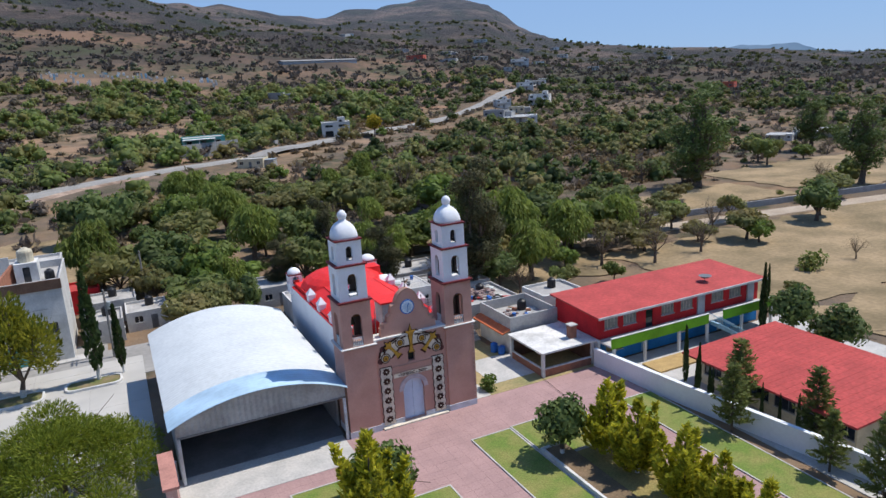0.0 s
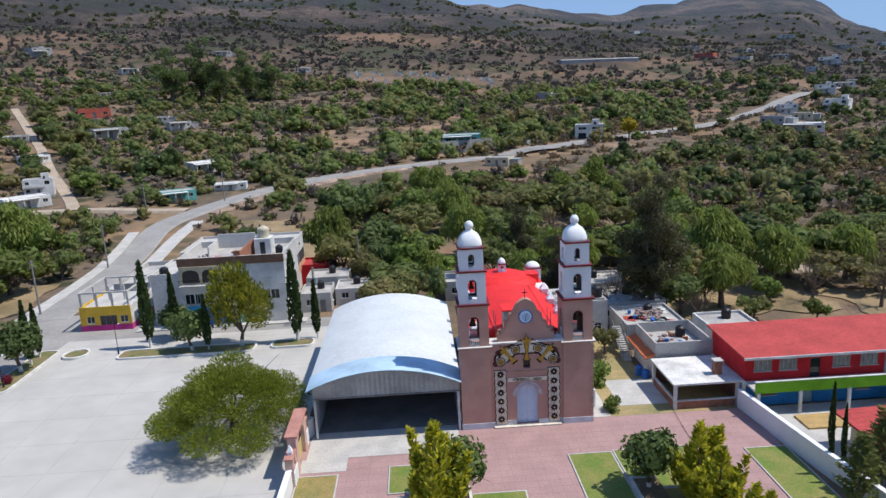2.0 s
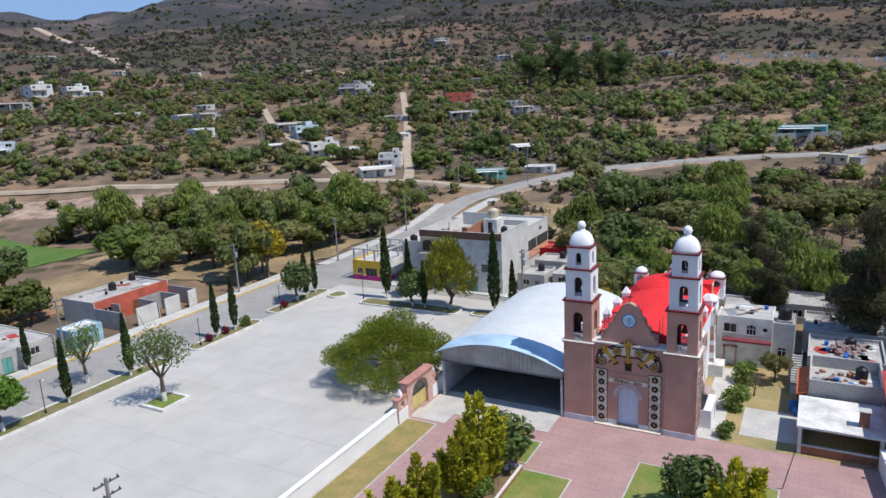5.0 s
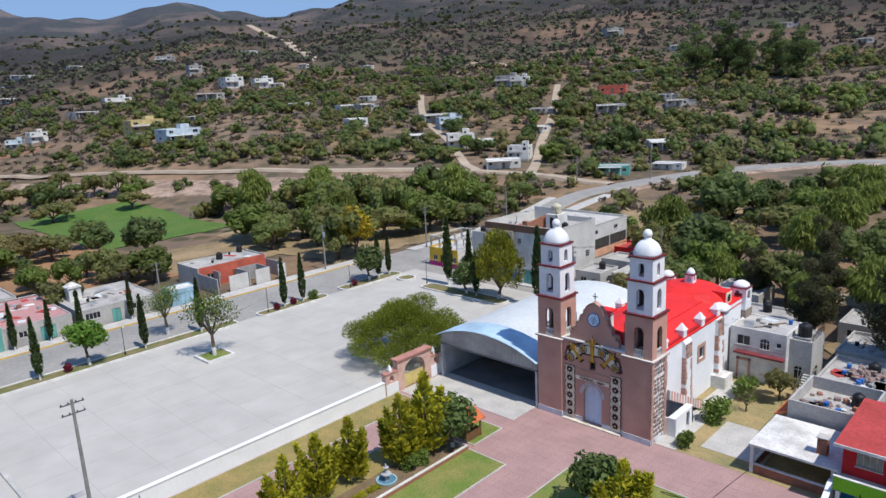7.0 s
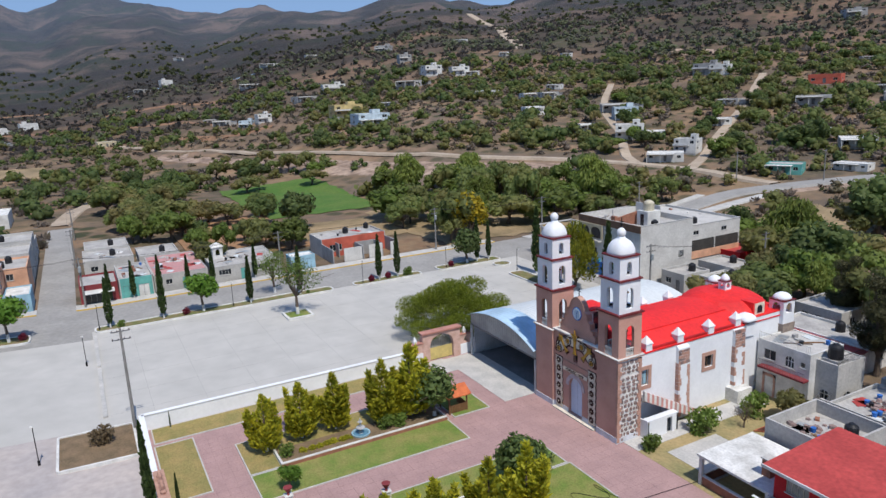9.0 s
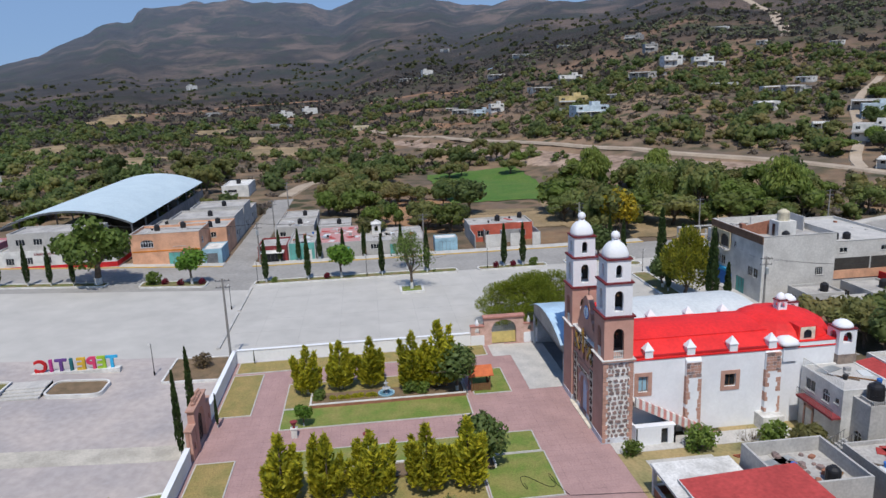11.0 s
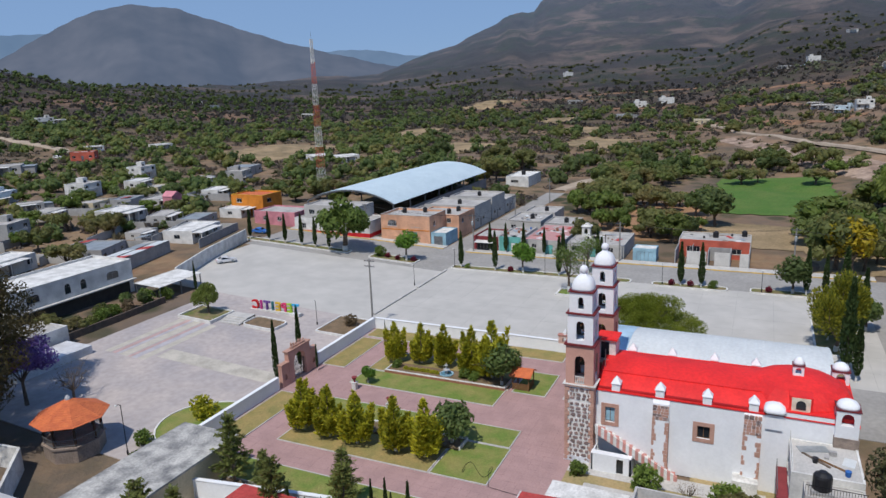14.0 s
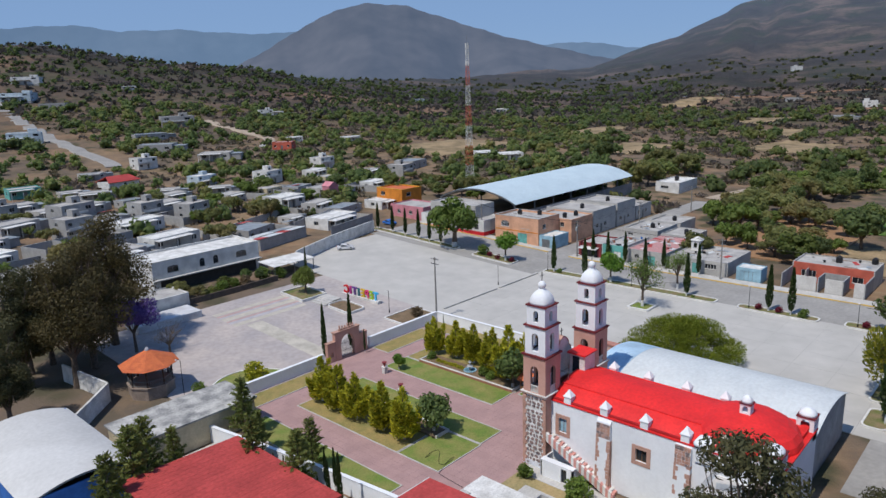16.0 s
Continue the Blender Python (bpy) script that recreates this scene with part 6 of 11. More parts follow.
# ---- churchyard walls, gate and arch ----
def low_wall_run(name, pts, h, t, label, mat=WHITE, cap=True):
    w = thing(name, (pts[0][0], pts[0][1], 0), label, "wall", kind="structure")
    for (xa, ya), (xb, yb) in zip(pts, pts[1:]):
        L = math.hypot(xb - xa, yb - ya)
        nx, ny = -(yb - ya) / L * t / 2, (xb - xa) / L * t / 2
        za, zb = tz(ya), tz(yb)
        q = [(xa - nx, ya - ny), (xb - nx, yb - ny), (xb + nx, yb + ny), (xa + nx, ya + ny)]
        m = Mesh().hexa([(x, y, z - 0.2) for (x, y), z in zip(q, (za, zb, zb, za))] + [(x, y, z + h) for (x, y), z in zip(q, (za, zb, zb, za))])
        part("wall_panel", m, mat, w)
        if cap:
            q = [(xa - nx * 1.35, ya - ny * 1.35), (xb - nx * 1.35, yb - ny * 1.35), (xb + nx * 1.35, yb + ny * 1.35), (xa + nx * 1.35, ya + ny * 1.35)]
            m = Mesh().hexa([(x, y, z + h) for (x, y), z in zip(q, (za, zb, zb, za))] + [(x, y, z + h + 0.09) for (x, y), z in zip(q, (za, zb, zb, za))])
            part("wall_coping", m, mat, w)
    return w


low_wall_run("churchyard_wall_west", [(0.2, 16.3), (0.2, 30), (0.25, 40), (0.3, 48.6)], 1.75, 0.4, "long low white churchyard wall facing the square")
low_wall_run("churchyard_wall_west", [(0.5, 57.6), (1.0, 58.4)], 1.9, 0.4, "short white wall between gate and hall")
low_wall_run("churchyard_wall_south", [(17.0, 16.3), (0.2, 16.3)], 1.75, 0.4, "low white churchyard wall")
low_wall_run("churchyard_wall_south", [(46, 16.3), (26.4, 16.3)], 1.75, 0.4, "low white churchyard wall beside the arch")
low_wall_run("school_wall", [(45.6, 58.2), (47.0, 46), (48.6, 35), (50.4, 24), (50.8, 17)], 2.0, 0.35, "tall white wall between churchyard and school")
low_wall_run("long_field_wall", [(40, 121), (75, 115), (120, 109), (190, 100), (300, 84)], 1.3, 0.3, "long low grey stone wall beside a dry field", BLOCK, False)

# west gate
PINK_STONE = surface("pale_pink_stone", (0.62, 0.42, 0.36), (0.52, 0.34, 0.28), 0.7, 0.9, 0.2, stain=0.18)
gate = thing("west_gate", (0.3, 53, 0), "pink brick gateway with an arched opening and yellow metal gate", "gate")
part("arch_wall", Mesh().wall((0.75, 50.4), (0.75, 56.0), 0, 3.9, 0.8, [(1.05, 4.55, 0, 2.25, 1.3)], 14), PINK_STONE, gate, "pink brick arch")
part("arch_cornice", Mesh().box(-0.25, 0.95, 50.25, 56.15, 3.9, 4.1), surface("brick_red_cornice", (0.50, 0.24, 0.19), None, 1, 0.9), gate)
for y0, y1 in ((48.5, 50.4), (56.0, 57.6)):
    part("side_pier", Mesh().wall((0.7, y0), (0.7, y1), 0, 2.75, 0.7, [(0.6, 1.25, 1.7, 2.2, 0.3)], 8), PINK_STONE, gate)
    part("pier_cap", Mesh().box(-0.1, 0.8, y0 - 0.1, y1 + 0.1, 2.75, 2.87), surface("brick_red_cap", (0.50, 0.24, 0.19), None, 1, 0.9), gate)
    part("white_finial", Mesh().lathe(0.35, (y0 + y1) / 2, [(0.3, 2.87), (0.3, 3.1), (0.34, 3.14), (0.06, 3.75)], 4, math.pi / 4), WHITE, gate)
    part("white_pier_base", Mesh().box(0.7, 0.76, y0, y1, 0, 1.5), WHITE, gate)
lf = part("gate_leaf", Mesh().box(0.33, 0.38, 51.5, 54.9, 0.1, 1.75), surface("yellow_gate_sheet", (0.62, 0.50, 0.19), None, 1, 0.6, stain=0.12), gate, "pale yellow sheet metal gate")
for i in range(13):
    y = 51.6 + i * 0.27
    part("gate_bar", Mesh().box(0.34, 0.37, y - 0.015, y + 0.015, 1.75, 2.3 + 0.9 * math.sin(math.pi * i / 12)), IRON, lf)

# south arch
arch = thing("south_arch", (21.6, 16.3, 0), "free-standing brown arch with iron gate and small side niches", "arch")
part("arch_wall", Mesh().wall((19.2, 16.0), (24.2, 16.0), 0, 4.6, 0.7, [(1.1, 3.9, 0.1, 2.5, 1.4)], 14), BROWN, arch)
cop = Mesh().box(19.0, 24.4, 15.9, 16.8, 4.6, 4.75)
part("arch_cornice", cop, BROWN_LIGHT, arch)
rng = random.Random(8)
for i in range(6):
    x = 20.2 + i * 0.55
    part("scroll_ornament", Mesh().lathe(x, 16.35, [(0.2, 4.75), (0.26, 4.95), (0.12, 5.1), (0.16, 5.25 + 0.1 * (i % 3)), (0.03, 5.4 + 0.12 * (i % 3))], 8), BROWN_LIGHT, arch)
for x0, x1 in ((17.6, 19.2), (24.2, 25.8)):
    part("side_pier", Mesh().wall((x0, 16.05), (x1, 16.05), 0, 3.2, 0.6, [(0.5, 1.1, 0.9, 1.4, 0.3), ], 8), BROWN, arch)
    part("side_niche_wall", Mesh().box(x0, x1, 16.35, 16.4, 0.2, 3.1), BROWN_LIGHT, arch)
    part("pier_cap", Mesh().box(x0 - 0.1, x1 + 0.1, 15.95, 16.75, 3.2, 3.32), BROWN_LIGHT, arch)
grille = part("gate_rail", Mesh().box(20.3, 23.1, 16.32, 16.37, 1.2, 1.25), IRON, arch, "thin iron gate")
part("upper_rail", Mesh().box(20.3, 23.1, 16.32, 16.37, 2.4, 2.45), IRON, grille)
for i in range(18):
    x = 20.35 + i * 0.16
    part("gate_bar", Mesh().box(x - 0.014, x + 0.014, 16.33, 16.36, 0.12, 2.6 + 0.5 * math.sin(math.pi * i / 17)), IRON, grille)

# ---- houses ----
def sides(x0, x1, y0, y1, t):
    return {"S": ((x0, y0), (x1, y0), 0), "E": ((x1, y0 + t), (x1, y1 - t), t), "N": ((x1, y1), (x0, y1), 0), "W": ((x0, y1 - t), (x0, y0 + t), t)}


def tank(parent, x, y, z, r=0.6, h=1.4, mat=None):
    m = Mesh().lathe(x, y, [(r, z), (r, z + h * 0.7), (r * 0.9, z + h * 0.82), (r * 0.45, z + h * 0.95), (r * 0.4, z + h)], 14)
    return part("water_tank", m, mat or TANK_BLACK, parent, "black water tank" if mat is None else "cream water tank", smooth=False)


def house(at, size, wall, label, windows=(), doors=(), parapet=0.35, roof=None, turn=0.0, name="house", category="house", frames=None, band=None, tanks=(), group="", cap=None, plain=False):
    """A flat-roofed house in its own frame: x and y from its middle, z from its floor. windows: side, from, to, sill, top, bars, rise;
    doors: side, from, to, top, material. Each is measured along its side."""
    w, d, h = size
    th = thing(name, at, label, category, group, turn=turn)
    OWN_FRAME.add(th.name)
    t = 0.2
    sd = sides(-w / 2, w / 2, -d / 2, d / 2, t)
    for k, (p0, p1, cut) in sd.items():
        ops = [(a - cut, b - cut, z0, z1 - rise, rise) for s, a, b, z0, z1, bars, rise in windows if s == k] + [(a - cut, b - cut, -0.3, top, 0) for s, a, b, top, mt in doors if s == k]
        # openings one above another are cut column by column
        cols = {}
        for o in ops:
            cols.setdefault((round(o[0], 2), round(o[1], 2)), []).append(o)
        m = Mesh()
        L = math.hypot(p1[0] - p0[0], p1[1] - p0[1])
        dx, dy = (p1[0] - p0[0]) / L, (p1[1] - p0[1]) / L
        at_u = 0.0
        for (a, b), os in sorted(cols.items()):
            if a < at_u - 1e-3:
                continue
            if a > at_u:
                m.wall((p0[0] + dx * at_u, p0[1] + dy * at_u), (p0[0] + dx * a, p0[1] + dy * a), -0.6, h + parapet, t)
            os.sort(key=lambda o: o[2])
            zz = -0.6
            for i, o in enumerate(os):
                top = os[i + 1][2] - 0.05 if i + 1 < len(os) else h + parapet
                m.wall((p0[0] + dx * a, p0[1] + dy * a), (p0[0] + dx * b, p0[1] + dy * b), zz, top, t, [(0, b - a, max(o[2], zz), o[3], o[4])])
                zz = top
            at_u = b
        if at_u < L:
            m.wall((p0[0] + dx * at_u, p0[1] + dy * at_u), p1, -0.6, h + parapet, t)
        part("wall", m, wall[k] if isinstance(wall, dict) else wall, th)
        for s, a, b, z0, z1, bars, rise in windows:
            if s == k:
                window(th, p0, p1, a - cut, b - cut, z0, z1, frames or WHITE_OLD, bars, rise, sill=not plain)
        for s, a, b, top, mt in doors:
            if s == k:
                q = Mesh().plate([(a - cut, -0.05), (b - cut, -0.05), (b - cut, top), (a - cut, top)], (p0[0] - dy * 0.12, p0[1] + dx * 0.12, 0), (dx, dy, 0), 0.05)
                dr = part("door", q, mt, th)
                if plain:
                    continue
                fr = Mesh()
                o = (p0[0] - dy * 0.07, p0[1] + dx * 0.07, 0)
                n = max(1, round((b - a) / 0.9))
                for i in range(n + 1):
                    u = a - cut + (b - a) * i / n
                    fr.plate([(u - 0.03, 0), (u + 0.03, 0), (u + 0.03, top), (u - 0.03, top)], o, (dx, dy, 0), 0.03)
                fr.plate([(a - cut, top - 0.06), (b - cut, top - 0.06), (b - cut, top), (a - cut, top)], o, (dx, dy, 0), 0.03)
                part("door_frame", fr, STEEL, dr)
    part("roof", Mesh().box(-w / 2 + t, w / 2 - t, -d / 2 + t, d / 2 - t, h - 0.15, h), roof or CEMENT, th, "flat roof slab")
    if cap:
        m = Mesh()
        for a in ((-w / 2 - 0.06, w / 2 + 0.06, -d / 2 - 0.06, -d / 2 + t), (-w / 2 - 0.06, w / 2 + 0.06, d / 2 - t, d / 2 + 0.06), (-w / 2 - 0.06, -w / 2 + t, -d / 2 + t, d / 2 - t), (w / 2 - t, w / 2 + 0.06, -d / 2 + t, d / 2 - t)):
            m.box(*a, h + parapet, h + parapet + 0.08)
        part("roof_coping", m, cap, th)
    if band:
        z0, z1, mt = band
        m = Mesh()
        for a in ((-w / 2 - 0.03, w / 2 + 0.03, -d / 2 - 0.03, -d / 2 - 0.002), (-w / 2 - 0.03, w / 2 + 0.03, d / 2 + 0.002, d / 2 + 0.03), (-w / 2 - 0.03, -w / 2 - 0.002, -d / 2 - 0.002, d / 2 + 0.002), (w / 2 + 0.002, w / 2 + 0.03, -d / 2 - 0.002, d / 2 + 0.002)):
            m.box(*a, z0, z1)
        part("painted_band", m, mt, th)
    for q in tanks:
        tank(th, q[0], q[1], h, *(q[2:] if len(q) > 2 else ()))
    return th


def at_box(x0, x1, y0, y1, z=None):
    return ((x0 + x1) / 2, (y0 + y1) / 2, tz((y0 + y1) / 2) if z is None else z), (x1 - x0, y1 - y0)


def block(x0, x1, y0, y1, h, wall, label, z=None, **kw):
    at, (w, d) = at_box(x0, x1, y0, y1, z)
    return house(at, (w, d, h), wall, label, **kw)


ROUGH = surface("rough_grey_render", (0.47, 0.455, 0.43), (0.38, 0.37, 0.355), 2.2, 0.95, 0.2, stain=0.15)
PALE_RENDER = surface("pale_grey_render", (0.58, 0.565, 0.535), (0.49, 0.475, 0.45), 2.4, 0.95, 0.15, stain=0.14)
OLDROOF = surface("stained_flat_roof", (0.46, 0.44, 0.41), (0.33, 0.315, 0.30), 2.5, 0.95, 0.2, stain=0.2)

# three-storey building on the north side of the square
b3 = block(-23.8, -7.8, 96.2, 108.4, 9.9, {"S": PAINT["offwhite"], "E": PALE_RENDER, "N": PALE_RENDER, "W": PALE_RENDER}, "three-storey white and grey concrete building with balcony", z=0, parapet=0.9,
           windows=[("S", 0.5, 1.9, 3.6, 5.2, 2, 0), ("S", 2.0, 3.4, 3.6, 5.2, 4, 0), ("S", 3.5, 4.9, 3.6, 5.2, 2, 0), ("S", 12.0, 13.5, 3.8, 5.3, 4, 0), ("S", 13.6, 14.9, 3.8, 5.3, 2, 0), ("S", 7.4, 8.1, 7.4, 8.4, 2, 0), ("S", 9.6, 10.3, 7.5, 8.4, 2, 0), ("S", 12.4, 14.0, 7.2, 8.8, 2, 0),
                    ("E", 9.0, 10.3, 4.1, 5.4, 4, 0)],
           doors=[("S", 1.0, 3.2, 2.6, PAINT["cobalt"]), ("S", 4.2, 6.2, 2.6, PAINT["cobalt"]), ("S", 8.6, 11.2, 2.8, PAINT["teal"]), ("S", 12.0, 15.0, 2.8, PAINT["teal"])], roof=OLDROOF, category="building", name="apartment_block", cap=CEMENT)
part("brown_parapet", Mesh().box(-8.06, 8.06, -6.3, -6.1, 9.6, 10.85), surface("brown_fascia", (0.20, 0.115, 0.075), None, 1.5, 0.9), b3, "brown fascia under the roof")
# dark panel on the wall face, painted as the loggia's shade
part("balcony_recess", Mesh().box(-7.7, -1.6, -6.22, -6.12, 7.0, 9.3), surface("shaded_loggia", (0.09, 0.075, 0.065), None, 1, 0.9), b3)
m = Mesh().wall((-7.8, -6.45), (-1.4, -6.45), 6.9, 9.6, 0.2, [(0.3, 2.9, 6.9, 8.4, 0.7), (3.3, 6.0, 6.9, 8.4, 0.7)], 10)
part("loggia_front", m, PAINT["cream"], b3)
part("balcony_slab", Mesh().box(-7.9, -1.4, -7.3, -6.3, 6.55, 6.75), CEMENT, b3)
for i in range(33):
    part("rail_bar", Mesh().box(-7.85 + i * 0.2, -7.82 + i * 0.2, -7.26, -7.23, 6.75, 7.7), IRON, b3)
part("rail", Mesh().box(-7.9, -1.4, -7.28, -7.22, 7.68, 7.74), IRON, b3)
part("blue_sign", Mesh().box(-7.6, -2.0, -6.5, -6.15, 2.75, 3.25), PAINT["cyan"], b3, "long blue shop sign")
part("blue_front", Mesh().box(-7.98, -0.8, -6.15, -6.11, 0, 2.7), PAINT["cobalt"], b3)
part("stair_house", Mesh().box(2.9, 5.5, -2.2, 0.8, 9.9, 12.5), PAINT["offwhite"], b3)
part("stair_door", Mesh().box(3.8, 4.6, -2.24, -2.2, 10.0, 12.0), GLASS_DARK, b3)
tank(b3, 4.2, -0.7, 12.5, 0.95, 1.8, TANK_CREAM)
tank(b3, 6.6, -1.6, 9.9, 0.6, 1.4)
part("brick_wall", Mesh().hexa([(1.0, -5.6, 9.9), (1.3, -5.6, 9.9), (2.7, -0.9, 9.9), (2.4, -0.9, 9.9), (1.0, -5.6, 11.2), (1.3, -5.6, 11.2), (2.7, -0.9, 12.4), (2.4, -0.9, 12.4)]).box(0.5, 1.5, -6.0, -5.4, 9.9, 11.6), BRICK, b3, "bare brick stair parapet")
part("roof_room_wall", Mesh().box(-4.6, 1.6, 4.6, 4.8, 9.9, 12.3).box(-4.8, -4.6, -1.0, 4.8, 9.9, 11.4), PALE_RENDER, b3, "grey unfinished wall on the roof")
nb = block(-27.6, -8.9, 108.7, 122, 8.7, PALE_RENDER, "long pale grey concrete building behind the apartments", z=0, windows=[("E", 1.2, 2.6, 7.2, 8.0, 2, 0), ("E", 8.4, 9.8, 7.2, 8.0, 2, 0), ("W", 2, 4, 3.6, 5.0, 3, 0), ("W", 9, 11, 3.6, 5.0, 3, 0)], doors=[("W", 6, 7.4, 2.3, STEEL)], roof=CEMENT, tanks=[(-5, -3, 0.6, 1.4), (6.2, -4.2, 0.6, 1.2), (6.6, -2.4, 0.6, 1.2)], cap=CEMENT)
# no opening is cut: a dark panel paints the gallery's shade
part("gallery_recess", Mesh().box(9.3, 9.38, -6.4, 6.4, 4.3, 6.3), surface("shaded_gallery", (0.06, 0.055, 0.05), None, 1, 0.9), nb, "long dark gallery opening")
for y in (-6.45, -0.1, 6.25):
    part("gallery_post", Mesh().box(9.34, 9.46, y, y + 0.2, 4.3, 6.3), PALE_RENDER, nb)
part("gallery_parapet", Mesh().box(9.34, 9.5, -6.45, 6.45, 2.9, 4.3), PAINT["peach"], nb, "salmon painted gallery parapet")
block(-28.9, -24.0, 98.0, 108.5, 7.8, PALE_RENDER, "narrow pale grey house beside the apartments", z=0, windows=[("W", 1.2, 2.6, 4.6, 5.8, 2, 0)], doors=[("S", 2.4, 3.6, 2.2, STEEL)], roof=CEMENT, tanks=[(-0.8, -3.6, 0.7, 1.2)])
sh = block(-40.0, -32.2, 97.0, 107, 3.5, {"S": PAINT["yellow"], "E": PAINT["offwhite"], "N": ROUGH, "W": PAINT["yellow"]}, "small yellow and pink corner shop with unfinished upper floor", z=0, doors=[("S", 3.0, 5.6, 2.4, GLASS_DARK)], windows=[("S", 1.0, 2.2, 1.2, 2.3, 2, 0), ("S", 6.1, 7.3, 1.2, 2.3, 2, 0)], roof=CEMENT, band=(-0.1, 0.9, PAINT["magenta"]), name="corner_shop", category="shop")
for x in (-3.6, -1.2, 1.2, 3.6):
    for y in (-4.7, 0, 4.7):
        part("concrete_column", Mesh().box(x - 0.13, x + 0.13, y - 0.13, y + 0.13, 3.5, 5.9), CEMENT, sh)
part("ring_beam", Mesh().box(-3.8, 3.8, -4.85, -4.6, 5.9, 6.15).box(-3.8, 3.8, 4.6, 4.85, 5.9, 6.15).box(-3.8, -3.55, -4.6, 4.6, 5.9, 6.15).box(3.55, 3.8, -4.6, 4.6, 5.9, 6.15), CEMENT, sh)
block(-40, -27, 110, 126, 3.2, ROUGH, "low grey roofless block walls", z=0, roof=OLDROOF, parapet=0.8)

# row along the west side of the main street
block(-66, -57, 11.4, 17.6, 3.2, PAINT["maroon"], "corner shop with dark red front and white awning", doors=[("E", 0.8, 5.2, 2.3, GLASS_DARK)], roof=OLDROOF, name="corner_shop", category="shop")
single("awning", Mesh().hexa([(-57, 12, 2.55), (-55.3, 12, 2.25), (-55.3, 17, 2.25), (-57, 17, 2.55), (-57, 12, 2.62), (-55.3, 12, 2.32), (-55.3, 17, 2.32), (-57, 17, 2.62)]), PAINT["offwhite"], "white sheet awning over the shop front", "awning")
block(-70, -57, 17.8, 23.6, 3.4, {"E": PAINT["teal"], "S": ROUGH, "N": ROUGH, "W": ROUGH}, "low house with turquoise front", doors=[("E", 0.6, 2.6, 2.4, PAINT["teal"]), ("E", 3.2, 5.0, 2.3, PAINT["offwhite"])], roof=OLDROOF)
block(-76, -58, 23.8, 33.5, 3.1, ROUGH, "low grey house under pink roof sheets", windows=[("E", 2, 3.2, 1.2, 2.2, 2, 0)], doors=[("E", 5, 7.2, 2.2, PAINT["teal"])], roof=surface("faded_pink_roof", (0.52, 0.25, 0.24), (0.42, 0.25, 0.24), 1.5, 0.9, stain=0.25), parapet=0.15)
shr = thing("shrine_tower", (-67, 37, 0), "small white shrine tower with gabled cap", "shrine")
part("shaft", Mesh().box(-68, -66, 36, 38, 0, 3.4), PAINT["offwhite"], shr)
part("arches", Mesh().wall((-68, 36), (-66, 36), 3.4, 5.2, 0.2, [(0.6, 1.4, 3.5, 4.4, 0.4)]).wall((-66, 36.2), (-66, 37.8), 3.4, 5.2, 0.2, [(0.4, 1.2, 3.5, 4.4, 0.4)]).wall((-66, 38), (-68, 38), 3.4, 5.2, 0.2, [(0.6, 1.4, 3.5, 4.4, 0.4)]).wall((-68, 37.8), (-68, 36.2), 3.4, 5.2, 0.2, [(0.4, 1.2, 3.5, 4.4, 0.4)]), PAINT["offwhite"], shr)
part("cap", Mesh().lathe(-67, 37, [(1.7, 5.2), (1.7, 5.35), (0.2, 6.1)], 4, math.pi / 4), WHITE_OLD, shr)
block(-72, -58, 34.5, 47.5, 2.9, {"E": ROUGH, "S": ROUGH, "N": ROUGH, "W": ROUGH}, "long low grey block building with turquoise windows", windows=[("E", 1.0, 3.4, 1.3, 2.4, 4, 0), ("E", 8.0, 10.6, 1.3, 2.4, 4, 0)], doors=[("E", 5.2, 6.6, 2.2, PAINT["teal"])], roof=OLDROOF, parapet=0.2)
block(-61, -57.2, 49.6, 54.6, 2.8, PAINT["sky"], "small turquoise kiosk with a white roof", doors=[("E", 0.8, 4.2, 2.2, PAINT["sky"])], roof=WHITE_OLD, parapet=0.12, name="street_kiosk", category="kiosk")
block(-73, -64.5, 58.5, 73.5, 3.6, {"E": PAINT["coral"], "S": ROUGH, "N": ROUGH, "W": ROUGH}, "orange-red house with cement roof", windows=[("E", 1.8, 4.6, 1.1, 2.5, 4, 0), ("E", 11.2, 13.2, 1.1, 2.3, 2, 0)], doors=[("E", 7.2, 8.3, 2.2, WOOD)], roof=OLDROOF, tanks=[(-1, 0, 0.65, 1.5), (-3.5, 6)])
yard = thing("front_yard_walls", (-60.8, 66, 0), "bare grey block walls round the front yard", "wall", kind="structure")
for q in ((-64.5, -57.3, 58.5, 58.7), (-64.5, -57.3, 73.3, 73.5), (-57.5, -57.3, 61.0, 65.0), (-57.5, -57.3, 66.6, 69.6), (-64.5, -62.4, 61.6, 61.8), (-62, -57.3, 65.2, 65.4), (-62, -57.3, 69.6, 69.8), (-62.2, -62, 65.2, 69.8), (-57.5, -57.3, 71.6, 73.3)):
    part("yard_wall", Mesh().box(*q, 0, 3.0), PALE_RENDER if q[0] > -60 else BLOCK, yard)
for x0, x1, y0, y1, h in ((-90, -78, 12.5, 22, 3.2), (-102, -92, 13, 22, 3.0), (-88, -78, 23, 31, 2.8)):
    block(x0, x1, y0, y1, h, ROUGH, "low grey flat-roofed house on the side street", windows=[("S", 1.2, 2.6, 1.2, 2.3, 2, 0), ("E", 1.2, 2.6, 1.2, 2.3, 2, 0)], doors=[("S", 4, 5, 2.1, STEEL)], roof=OLDROOF, tanks=[(1, 1)])

